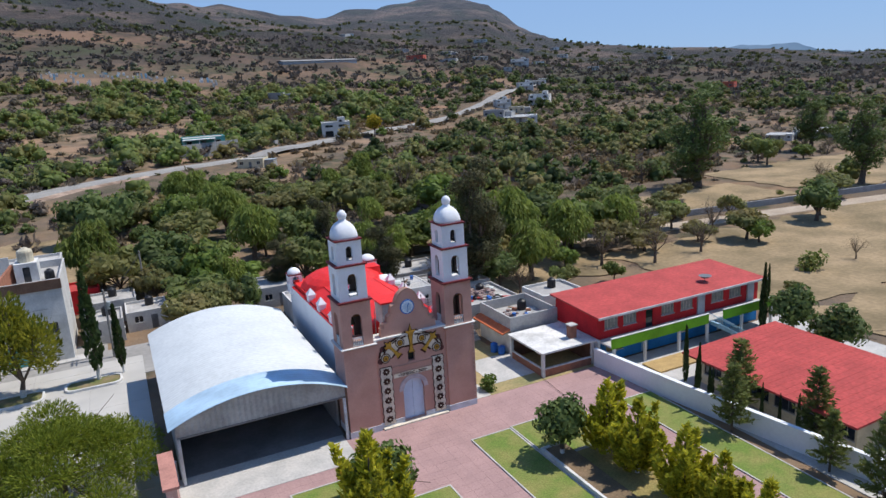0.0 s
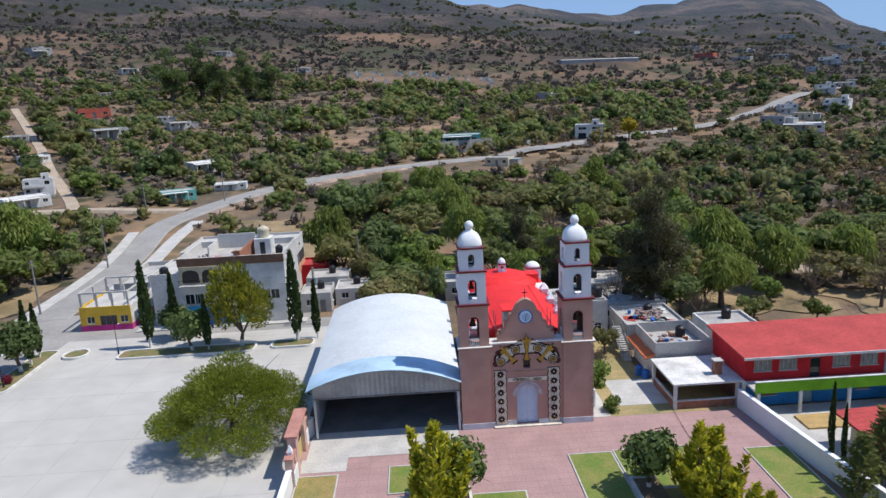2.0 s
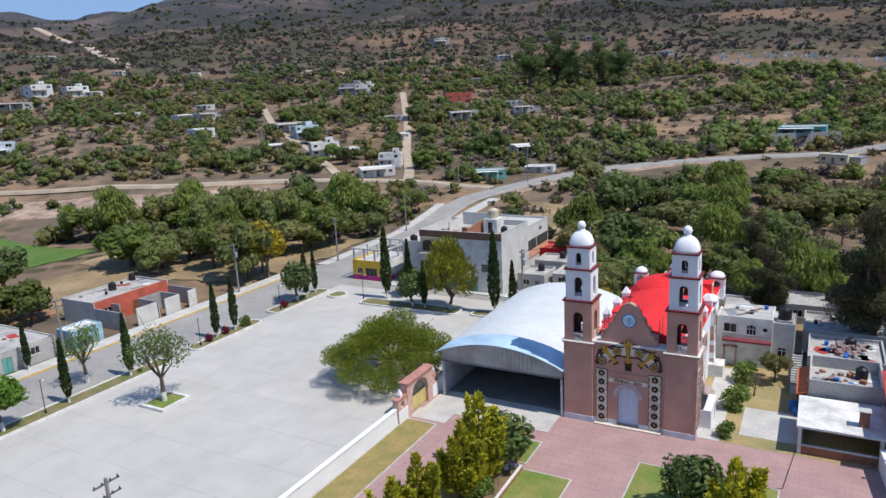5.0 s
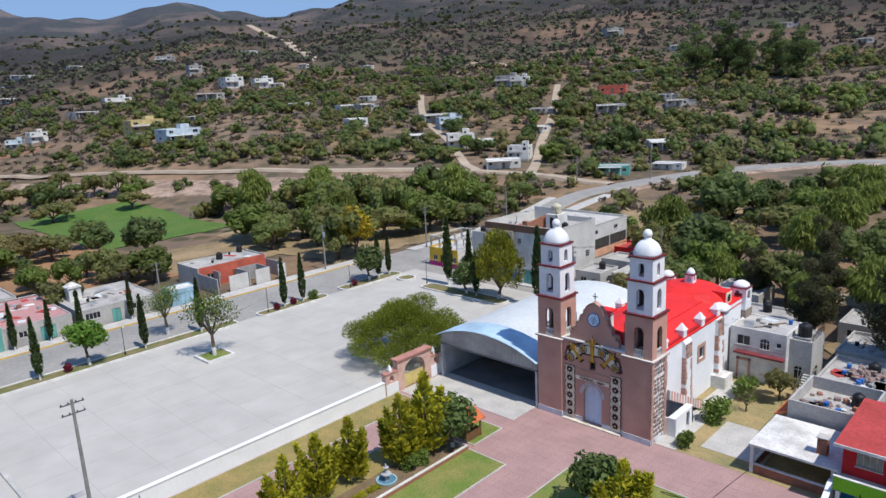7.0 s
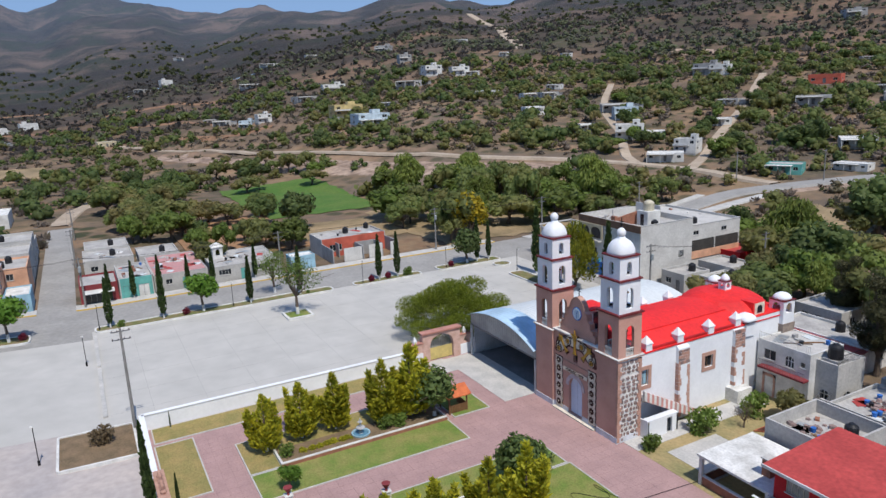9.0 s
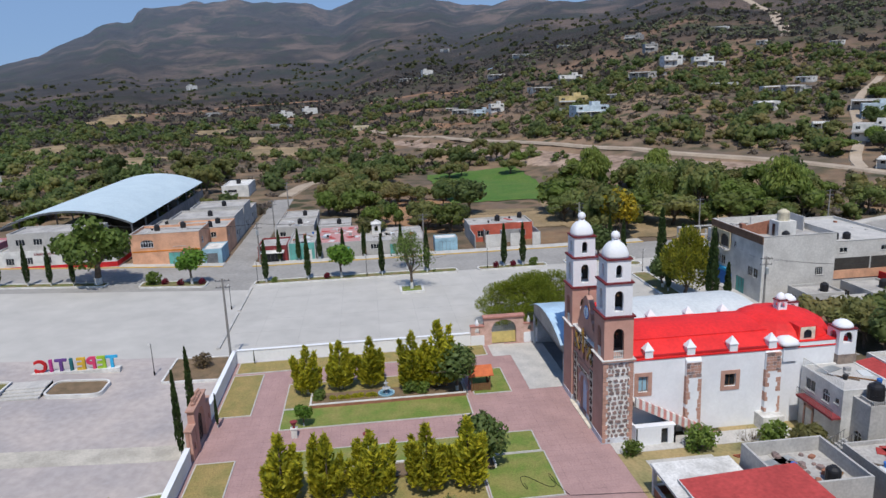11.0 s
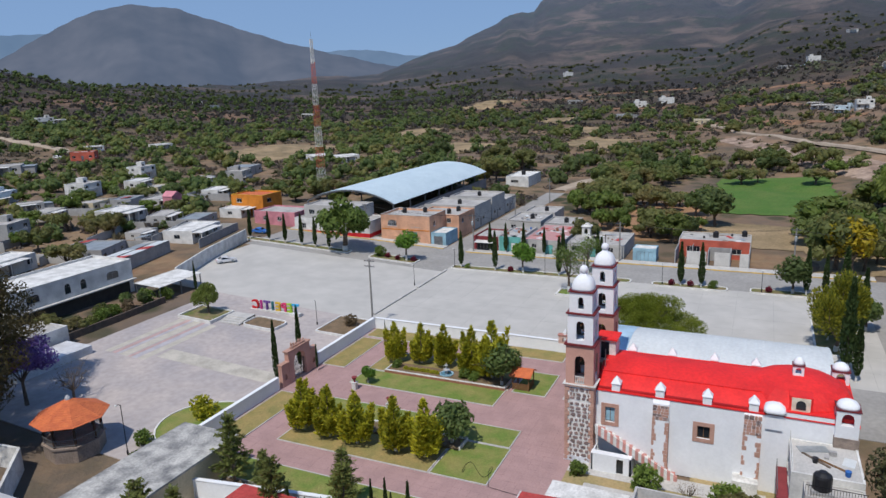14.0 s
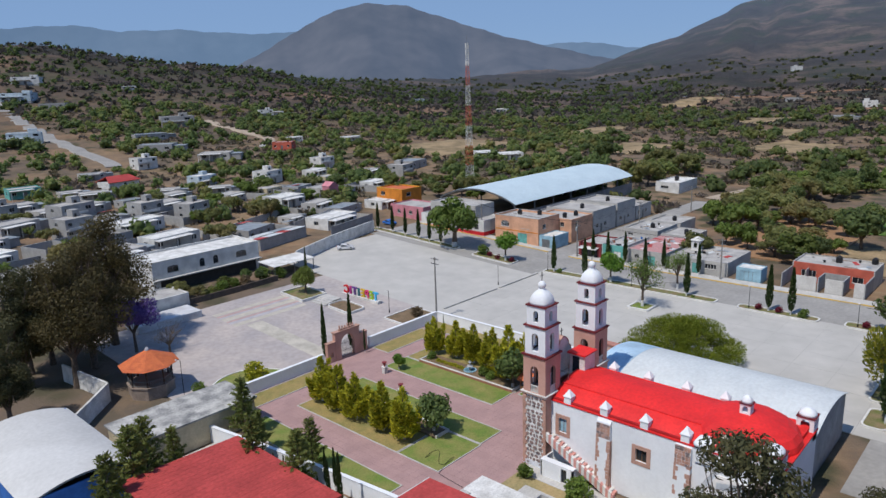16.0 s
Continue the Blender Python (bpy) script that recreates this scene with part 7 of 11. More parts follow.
# south of the side street
oh = block(-66, -56.3, -14.2, -0.2, 6.3, PAINT["peach"], "two-storey peach house with white arched windows", parapet=0.5, windows=[("E", 2.0, 4.6, 3.9, 5.5, 5, 0.55), ("E", 8.6, 11.2, 3.9, 5.5, 5, 0.55), ("N", 2, 3.4, 3.9, 5.1, 2, 0)], doors=[("E", 2.6, 5.4, 2.6, GLASS_DARK), ("E", 7.4, 10.4, 2.6, PAINT["teal"])], frames=WHITE, roof=OLDROOF, tanks=[(-3, 2), (-1, -3)], cap=CEMENT)
part("orange_band", Mesh().box(4.85, 4.9, -6.9, 6.9, 2.95, 3.2), PAINT["orange"], oh)
block(-64, -56.6, -0.1, 4.0, 3.0, PAINT["sky"], "pale blue corner annex with a flat roof", doors=[("E", 0.8, 3.2, 2.3, STEEL)], roof=WHITE_OLD, parapet=0.2)
block(-77, -66.2, -9, 3.5, 5.4, PAINT["peach"], "peach rear house with small windows", windows=[("N", 2, 3.2, 3.4, 4.6, 2, 0), ("E", 9, 10.2, 3.6, 4.8, 2, 0)], roof=OLDROOF, tanks=[(2, 2), (-2, 3)])
for x0, x1, y0, y1, h in ((-90, -77.5, -12, 3.4, 5.6), (-102, -91, -10, 3.4, 6.0), (-90, -78, -17, -12.5, 3.0), (-113, -103, -8, 3.2, 3.4)):
    block(x0, x1, y0, y1, h, ROUGH, "grey two-storey block house on the side street", windows=[("N", 1.5, 3, 1.2, 2.3, 2, 0), ("N", 6, 7.4, 1.2, 2.3, 2, 0), ("E", 2, 3.4, 1.2, 2.3, 2, 0)], doors=[("N", 4, 5, 2.1, STEEL)], roof=OLDROOF, parapet=0.5, tanks=[(1, 1)])
block(-168, -152, -14, -5, 3.4, PAINT["offwhite"], "white low building at the end of the street", windows=[("E", 2, 5, 1.4, 2.4, 3, 0)], roof=WHITE_OLD, tanks=[(0, 0, 0.8, 1.8)])
dl = block(-63.5, -54.2, -40, -16.5, 3.6, PAINT["offwhite"], "long white town office with red base and dark windows", windows=[("E", 2 + i * 3.6, 3.6 + i * 3.6, 1.2, 2.6, 3, 0) for i in range(6)], doors=[], roof=OLDROOF, band=(-0.3, 0.75, PAINT["red"]), name="town_office", category="building")
text_on("office_lettering", "DELEGACION MPAL. TEPEITIC", 0.62, (-54.17, -28, dl.location.z + 2.95), 90, PAINT["maroon"], dl)
bpy.data.objects["office_lettering"].matrix_basis = pose(4.68, 0, 2.95, 90, 0, 90)
block(-64.5, -56.2, -38, -21, 6.8, ROUGH, "grey upper storey block set back behind the office", windows=[("E", 1.5 + i * 3.4, 3.3 + i * 3.4, 4.6, 5.9, 3, 0) for i in range(5)], roof=OLDROOF, z=tz(-30))
block(-66.5, -57.0, -56, -42, 3.4, PAINT["pink"], "pink house with white arched window", windows=[("E", 3, 4.4, 1.2, 2.4, 2, 0.4), ("E", 8, 9.4, 1.2, 2.4, 2, 0.4)], roof=OLDROOF)
block(-75, -66, -72, -60, 5.6, PAINT["orange"], "bright orange two-storey house", windows=[("E", 2, 4, 3.6, 4.8, 2, 0), ("N", 2, 4, 3.6, 4.8, 2, 0)], roof=TILE, cap=PAINT["yellow"])

# big market hall
mk = thing("market_hall", (-105, -32, 2.3), "large open hall with a pale curved metal roof", "hall")
my0, my1, mx0, mx1 = -47.0, -17.5, -141.0, -70.0
m = arched_sheet(my0, my1, mx0, mx1, 8.0, 11.6, 1.0, 0.06, 0.05)
m.v = [(y, x, z) for x, y, z in m.v]
part("metal_roof", m, surface("pale_blue_market_sheet", (0.50, 0.60, 0.645), (0.45, 0.55, 0.60), 5.0, 0.6, 0.05, stain=0.08), mk, "wide arched pale blue roof sheet")
for x in range(-140, -68, 10):
    for y in (my0 + 0.4, my1 - 0.4):
        part("steel_column", Mesh().box(x - 0.15, x + 0.15, y - 0.15, y + 0.15, tz(y) - 0.2, 8.0), STEEL, mk)
    tr = Mesh()
    for i in range(12):
        ya, yb = my0 + 0.4 + 28.7 * i / 12, my0 + 0.4 + 28.7 * (i + 1) / 12
        tr.bar((x, ya, arch_z(ya, my0, my1, 8.0, 11.6) - 0.15), (x, yb, arch_z(yb, my0, my1, 8.0, 11.6) - 0.15), 0.15, 0.3)
    part("roof_truss", tr, STEEL, mk)
part("side_wall", Mesh().box(mx0, mx1 - 4, my1 - 0.5, my1 - 0.3, 1.5, 5.5), surface("dim_market_wall", (0.28, 0.27, 0.27), None, 2, 0.9), mk)
part("end_wall", Mesh().box(mx1 - 0.6, mx1 - 0.4, my0 + 0.5, my1 - 6, 1.5, 5.0), surface("maroon_market_wall", (0.19, 0.11, 0.10), None, 2, 0.9), mk)

# south side of the forecourt
wh = block(3.5, 28.5, -46.5, -36.0, 6.0, PAINT["offwhite"], "long white two-storey house with arched windows", z=2.6, parapet=0.4, windows=[("N", 3.2, 5.6, 3.7, 5.1, 2, 0.3), ("N", 10.4, 11.6, 3.5, 5.3, 1, 0.55), ("N", 13.6, 14.8, 3.5, 5.3, 1, 0.55), ("N", 19.2, 21.8, 3.7, 5.1, 2, 0.3), ("E", 3, 4.4, 3.6, 4.9, 2, 0)], roof=WHITE_OLD, frames=STEEL, cap=WHITE_OLD)
# ground-floor shade painted as one dark panel on the wall
part("shaded_ground_floor", Mesh().box(-11.5, 11.0, 5.2, 5.27, -0.2, 2.5), surface("dark_recess", (0.05, 0.048, 0.045), None, 1, 0.9), wh)
part("balcony_slab", Mesh().box(-12.5, 12.5, 5.2, 6.3, 2.55, 2.75), CEMENT, wh)
block(27.5, 40, -30.5, -23.5, 2.9, PAINT["offwhite"], "low white building with a sloping parapet", z=1.9, roof=OLDROOF, parapet=0.2)
single("stage", Mesh().box(28.5, 40.5, -22.8, -17.2, 1.3, 2.9), surface("stage_white_cement", (0.60, 0.61, 0.63), (0.45, 0.45, 0.46), 2, 0.9, stain=0.12), "low white cement stage", "stage", kind="structure")
low_wall_run("mural_wall", [(-38.5, -43.5), (-20, -38.6), (-4.5, -33.0)], 3.0, 0.3, "long white rendered wall beside the square", WHITE_OLD, False)
low_wall_run("garden_wall", [(27, -25.0), (17, -25.0), (6, -25.5)], 1.1, 0.3, "low dark brown stone garden wall", surface("dark_garden_stone", (0.15, 0.11, 0.085), (0.10, 0.08, 0.065), 0.8, 0.95, 0.4), False)
shd = thing("open_shed", (0.5, -29.5, 2.3), "open shed with white sheet roof", "shed")
part("sheet_roof", Mesh().hexa([(-5, -33, 5.0), (6, -33, 5.0), (6, -26.5, 4.7), (-5, -26.5, 4.7), (-5, -33, 5.08), (6, -33, 5.08), (6, -26.5, 4.78), (-5, -26.5, 4.78)]), WHITE_OLD, shd)
for x in (-4.7, 0.5, 5.7):
    for y in (-32.7, -26.8):
        part("post", Mesh().box(x - 0.08, x + 0.08, y - 0.08, y + 0.08, 2, 4.75), STEEL, shd)

# school east of the churchyard
sc = thing("school", (58.8, 62, 0), "two-storey school painted red, green and blue under a red roof", "school")
wl = Mesh()
up = [(1.0, 2.9), (3.7, 5.6), (9.4, 11.3), (12.4, 14.3), (17.4, 19.4), (20.4, 22.4)]
part("upper_wall", Mesh().wall((46.2, 58.5), (71.6, 58.5), 2.75, 5.45, 0.25, [(a, b, 3.75, 5.0, 0) for a, b in up] + [(7.0, 8.1, 2.75, 4.9, 0)]), PAINT["red"], sc, "red upper wall")
for a, b in up:
    window(sc, (46.2, 58.5), (71.6, 58.5), a, b, 3.75, 5.0, surface("beige_window_frame", (0.55, 0.5, 0.42), None, 1), 4, glass=surface("curtained_glass", (0.33, 0.32, 0.30), (0.22, 0.22, 0.21), 0.5, 0.2))
part("upper_door", Mesh().box(53.2, 54.3, 58.6, 58.65, 2.75, 4.9), GLASS_DARK, sc)
for a in (15.0, 23.4):
    part("grey_pier", Mesh().box(46.2 + a, 47.3 + a, 58.3, 58.5, 2.75, 5.45), PAINT["grey"], sc)
part("lower_wall", Mesh().wall((46.2, 58.5), (71.6, 58.5), -0.2, 2.6, 0.25, [(1.2, 3.6, 1.0, 2.1, 0), (6.4, 7.5, -0.1, 2.1, 0), (12.2, 13.6, 1.0, 2.1, 0), (18.5, 19.6, -0.1, 2.1, 0)]), PAINT["blue"], sc, "blue ground-floor wall")
window(sc, (46.2, 58.5), (71.6, 58.5), 1.2, 3.6, 1.0, 2.1, WOOD, 4, glass=surface("ochre_curtain", (0.30, 0.22, 0.10), None, 0.6))
window(sc, (46.2, 58.5), (71.6, 58.5), 12.2, 13.6, 1.0, 2.1, WHITE_OLD, 4)
part("lower_door", Mesh().box(52.6, 53.7, 58.6, 58.65, -0.1, 2.1), PAINT["sky"], sc)
part("lower_door", Mesh().box(64.7, 65.8, 58.6, 58.65, -0.1, 2.1), PAINT["offwhite"], sc)
part("end_wall", Mesh().box(46.2, 46.45, 58.75, 66.5, -0.2, 5.5).box(71.35, 71.6, 58.75, 66.5, -0.2, 5.5).box(46.45, 71.35, 66.25, 66.5, -0.2, 5.6), PAINT["red"], sc)
part("gallery_slab", Mesh().box(46.2, 71.6, 56.1, 58.5, 2.55, 2.75), CEMENT, sc)
for x0, x1 in ((46.2, 60.6), (63.0, 71.6)):
    part("green_parapet", Mesh().box(x0, x1, 56.0, 56.15, 2.45, 3.65), PAINT["green"], sc, "bright green gallery parapet")
    part("parapet_cap", Mesh().box(x0 - 0.04, x1 + 0.04, 55.95, 56.2, 3.65, 3.72), WHITE_OLD, sc)
for x in (46.6, 51.0, 56.1, 60.5, 66.2, 71.3):
    part("white_column", Mesh().box(x - 0.14, x + 0.14, 56.0, 56.28, -0.1, 2.55), PAINT["offwhite"], sc)
part("red_roof", Mesh().hexa([(45.7, 57.6, 5.5), (72.1, 57.6, 5.5), (72.1, 67.0, 5.95), (45.7, 67.0, 5.95), (45.7, 57.6, 5.68), (72.1, 57.6, 5.68), (72.1, 67.0, 6.13), (45.7, 67.0, 6.13)]), RED_SHEET, sc, "flat faded red roof")
part("roof_edge", Mesh().box(45.66, 72.14, 57.5, 57.6, 5.45, 5.7), PAINT["offwhite"], sc)
dish = Mesh().lathe(64.5, 60.5, [(0.05, 6.25), (0.45, 6.35), (0.8, 6.6)], 14)
part("satellite_dish", dish, STEEL, sc)
part("dish_post", Mesh().tube([(64.5, 60.5, 5.7), (64.5, 60.5, 6.35)], 0.04), STEEL, sc)
stair = part("stair", Mesh().hexa([(60.8, 54.8, 2.3), (65.0, 54.8, -0.1), (65.0, 55.9, -0.1), (60.8, 55.9, 2.3), (60.8, 54.8, 2.6), (65.0, 54.8, 0.1), (65.0, 55.9, 0.1), (60.8, 55.9, 2.6)]), PAINT["sky"], sc, "pale blue outside stair")
for i in range(15):
    part("tread", Mesh().box(60.8 + i * 0.3, 61.12 + i * 0.3, 54.7, 56.0, max(0, 2.5 - i * 0.18), 2.72 - i * 0.18), PAINT["sky"], stair)
rl = Mesh()
for y in (54.7, 55.98):
    rl.tube([(60.8, y, 3.65), (65.2, y, 0.95)], 0.04)
    for i in range(14):
        rl.tube([(60.9 + i * 0.3, y, 2.7 - i * 0.18), (60.9 + i * 0.3, y, 3.6 - i * 0.184)], 0.022, n=5)
part("stair_rail", rl, PAINT["sky"], stair)
single("school_garden", Mesh().box(50.0, 55.6, 52.6, 55.4, -0.1, 0.18), surface("ochre_school_garden", (0.48, 0.33, 0.14), (0.40, 0.27, 0.12), 1.0, 0.95), "small ochre earth bed with painted edges", "flowerbed", kind="structure")
flat("school_yard", sheet(Mesh(), 47.5, 76, 25, 58, -0.02), CEMENT, "pale cement school yard", "pavement")
cl = thing("classroom", (56.5, 41, 0), "long low classroom with a wide faded red roof", "classroom")
part("red_roof", Mesh().hexa([(50.6, 31.2, 3.0), (64.5, 31.2, 3.5), (64.5, 50.2, 3.5), (50.6, 50.2, 3.0), (50.6, 31.2, 3.2), (64.5, 31.2, 3.7), (64.5, 50.2, 3.7), (50.6, 50.2, 3.2)]), RED_SHEET, cl, "wide faded red roof")
ribs = Mesh()
for i in range(24):
    y = 31.6 + i * 0.8
    ribs.hexa([(50.6, y, 3.2), (64.5, y, 3.7), (64.5, y + 0.08, 3.7), (50.6, y + 0.08, 3.2), (50.6, y, 3.212), (64.5, y, 3.712), (64.5, y + 0.08, 3.712), (50.6, y + 0.08, 3.212)])
part("roof_ribs", ribs, RED_SHEET, cl)
part("wall", Mesh().wall((52.0, 49.4), (52.0, 32.0), 0, 3.05, 0.2, [(1 + 2.8 * i, 3.2 + 2.8 * i, 1.1, 2.4, 0) for i in range(6)]).box(52.2, 63.5, 49.2, 49.4, 0, 3.1).box(52.2, 63.5, 32, 32.2, 0, 3.1).box(63.5, 63.7, 32, 49.4, 0, 3.4), PAINT["cream"], cl)
for i in range(6):
    window(cl, (52.0, 49.4), (52.0, 32.0), 1 + 2.8 * i, 3.2 + 2.8 * i, 1.1, 2.4, STEEL, 3)
gb = block(44.0, 59.8, 17.2, 24.4, 3.5, PAINT["cream"], "cream building with a stained grey flat roof", z=0, parapet=0.0, windows=[("S", 3, 5, 1.2, 2.3, 2, 0), ("E", 2, 4, 1.2, 2.3, 2, 0)], roof=OLDROOF)
part("roof_slab", Mesh().box(-8.2, 8.2, -3.9, 3.9, 3.5, 3.72), surface("blotched_roof_slab", (0.50, 0.485, 0.45), (0.17, 0.17, 0.17), 2.2, 0.95, 0.2, stain=0.25), gb, "blotched grey roof slab")
vr = thing("vaulted_building", (67, 20, 0), "building with a smooth white vaulted roof", "building")
m = arched_sheet(61.5, 72.5, 9.5, 29.5, 4.2, 5.4, 4.0, 0.2, 0.0)
part("white_vault_roof", m, surface("dull_white_vault_coat", (0.56, 0.555, 0.54), (0.50, 0.495, 0.48), 4.0, 0.9, 0.05, stain=0.08), vr, smooth=True)
part("wall", Mesh().box(61.8, 72.2, 9.8, 10.0, 0, 4.4).box(61.8, 72.2, 29.0, 29.2, 0, 4.4).box(61.8, 62.0, 10, 29, 0, 4.2).box(72, 72.2, 10, 29, 0, 4.2), PAINT["cobalt"], vr)
low_wall_run("yard_wall", [(60.5, 9), (54, 3), (56, -8)], 2.6, 0.3, "tall pale yard wall", WHITE_OLD, False)

# stall and houses beside the church
kk = thing("food_stall", (42.5, 62, 0), "open stall with a flat white roof and low brick walls", "stall")
part("roof_slab", Mesh().box(38.7, 46.0, 58.4, 65.6, 2.7, 2.9), WHITE_OLD, kk, "flat white roof slab")
for x, y in ((39.0, 58.7), (45.6, 58.7), (39.0, 65.2)):
    part("white_post", Mesh().box(x - 0.16, x + 0.16, y - 0.16, y + 0.16, 0, 2.7), PAINT["offwhite"], kk)
for q in ((39.2, 45.4, 58.62, 58.82), (38.9, 39.1, 58.9, 65.0)):
    part("brick_parapet", Mesh().box(*q, 0, 0.85), BRICK, kk, "low brick wall with white top")
    part("parapet_top", Mesh().box(q[0] - 0.03, q[1] + 0.03, q[2] - 0.05, q[3] + 0.05, 0.85, 0.95), WHITE_OLD, kk)
part("back_wall", Mesh().box(39.0, 46.0, 65.3, 65.5, 0, 2.7).box(45.75, 45.95, 58.9, 65.3, 0, 2.7), surface("smoke_brown_wall", (0.20, 0.10, 0.07), None, 1, 0.9), kk)
part("side_wall", Mesh().box(45.95, 46.2, 58.0, 66, 0, 2.9), PAINT["offwhite"], kk)
ch = part("chimney", Mesh().box(43.8, 44.6, 60.2, 61.0, 2.9, 4.3), BRICK, kk, "square brick chimney")
part("chimney_cap", Mesh().box(43.7, 44.7, 60.1, 61.1, 4.4, 4.5), CEMENT, ch)
hb = block(39.5, 46.2, 66.2, 73.5, 3.2, ROUGH, "white low house with unfinished block parapet", z=0, parapet=1.3, windows=[("W", 3, 4.2, 1.1, 2.1, 2, 0)], doors=[("W", 1, 2, 2.1, PAINT["offwhite"])], roof=OLDROOF, tanks=[(1.5, 1.5)])
part("tile_eave", Mesh().hexa([(-4.5, -3.7, 2.6), (-3.4, -3.7, 3.0), (-3.4, 3.6, 3.0), (-4.5, 3.6, 2.6), (-4.5, -3.7, 2.72), (-3.4, -3.7, 3.12), (-3.4, 3.6, 3.12), (-4.5, 3.6, 2.72)]), TILE, hb, "orange tile eave")
part("white_front", Mesh().box(-3.45, -3.35, -3.65, 3.65, 0, 2.6), PAINT["offwhite"], hb)
single("gas_tank", Mesh().lathe(38.2, 68, [(0.45, 0), (0.45, 1.0), (0.2, 1.15)], 12), PAINT["cobalt"], "blue plastic barrel beside the wall", "barrel", "barrels")
single("gas_tank", Mesh().lathe(38.6, 66.9, [(0.45, 0), (0.45, 0.9), (0.2, 1.05)], 12), PAINT["cobalt"], "blue plastic barrel beside the wall", "barrel", "barrels")
h2 = block(29.0, 35.3, 78.6, 84.2, 6.2, PAINT["offwhite"], "white two-storey house with maroon balcony band beside the church", z=0, parapet=0.1, windows=[("S", 0.8, 2.3, 4.2, 5.4, 2, 0), ("S", 3.4, 4.5, 4.1, 5.4, 3, 0.5), ("S", 5.2, 5.8, 4.6, 5.2, 1, 0), ("S", 3.6, 5.2, 1.0, 2.3, 3, 0), ("E", 2, 3.4, 3.8, 5.0, 2, 0)], doors=[("S", 1.2, 2.4, 2.3, PAINT["orange"])], roof=CEMENT)
part("balcony_slab", Mesh().box(-2.4, 3.15, -3.75, -2.8, 3.35, 3.55), PAINT["maroon"], h2, "maroon balcony edge")
part("balcony_rail", Mesh().box(-2.4, 3.15, -3.73, -3.69, 4.35, 4.4), STEEL, h2, "thin iron balcony rail")
for i in range(28):
    part("rail_bar", Mesh().box(-2.4 + i * 0.2, -2.375 + i * 0.2, -3.72, -3.7, 3.55, 4.35), STEEL, h2)
part("roof_rail", Mesh().box(-3.1, 3.1, -2.75, -2.71, 7.1, 7.15), WHITE_OLD, h2, "pale roof terrace rail")
for i in range(30):
    part("rail_bar", Mesh().box(-3.1 + i * 0.21, -3.07 + i * 0.21, -2.745, -2.715, 6.3, 7.1), WHITE_OLD, h2)
annex = block(35.3, 37.7, 79.6, 84.2, 5.6, ROUGH, "rough grey stair tower carrying a black water tank", z=0, parapet=0.1, windows=[("S", 0.6, 1.6, 1.0, 2.6, 2, 0.4), ("E", 1.2, 2.6, 0.2, 2.4, 2, 0.6)], roof=OLDROOF, name="stair_tower", category="outbuilding")
tank(annex, 0.0, -1.0, 5.9, 0.75, 1.6)
part("tank_stand", Mesh().box(-0.85, 0.85, -1.85, -0.15, 5.6, 5.9), BLOCK, annex)
part("roof_rail", Mesh().box(1.15, 1.19, -2.3, 2.2, 6.65, 6.7), IRON, annex, "black iron roof rail")
for i in range(22):
    part("rail_bar", Mesh().box(1.155, 1.18, -2.3 + i * 0.21, -2.275 + i * 0.21, 5.7, 6.65), IRON, annex)
so = thing("garden_stair", (38.15, 74.5, 0), "cement outside stair with iron rail", "stair")
for i in range(16):
    part("step", Mesh().box(37.6, 38.7, 77.0 - i * 0.32, 77.32 - i * 0.32, max(0, 2.5 - i * 0.18), 2.8 - i * 0.18), CEMENT, so)
for x in (37.64, 38.66):
    rl = Mesh().bar((x, 77.3, 3.75), (x, 72.1, 0.95), 0.04, 0.04)
    for i in range(17):
        y, z = 77.2 - i * 0.31, 2.8 - i * 0.174
        rl.box(x - 0.015, x + 0.015, y - 0.015, y + 0.015, z, z + 0.9)
    part("rail", rl, STEEL, so, "thin iron rail")
for q in ((-2.8, -2.55, 0, 2.6), (-1.45, -1.2, 0, 2.6), (-2.8, -1.2, 2.3, 2.6)):
    part("door_surround", Mesh().box(q[0] + 0.5, q[1] + 0.5, -2.88, -2.8, q[2], q[3]), BROWN_LIGHT, h2, "pink stone door surround")
for x0, x1, y0, y1, h, wl, lb in ((39.2, 47, 76, 84, 3.0, ROUGH, "grey house with rubble on its flat roof"), (48.6, 55, 72.5, 78, 3.4, PAINT["offwhite"], "small white house behind the school"), (38.5, 48, 86, 94, 2.8, ROUGH, "low grey house with a cluttered roof"), (20, 33, 93, 99, 2.6, PAINT["offwhite"], "long low white house with a red awning"), (36, 46, 97, 104, 2.6, ROUGH, "low grey sheds under old sheets"), (17, 24, 102, 109, 2.8, ROUGH, "small grey house among trees"), (-6.6, -1.6, 100, 106, 2.8, ROUGH, "low grey house by the lane"), (-1.2, 4.4, 103, 109, 2.4, PALE_RENDER, "small pale house by the lane"), (-6.8, 0.5, 109, 115, 3.0, ROUGH, "low grey sheds behind the apartments")):
    block(x0, x1, y0, y1, h, wl, lb, z=0, windows=[("S", 1, 2.2, 1.1, 2.1, 2, 0), ("E", 2, 3.2, 1.1, 2.1, 2, 0)], doors=[("S", 3.2, 4.1, 2.0, STEEL)], roof=OLDROOF, tanks=[(0.5, 1.0)])
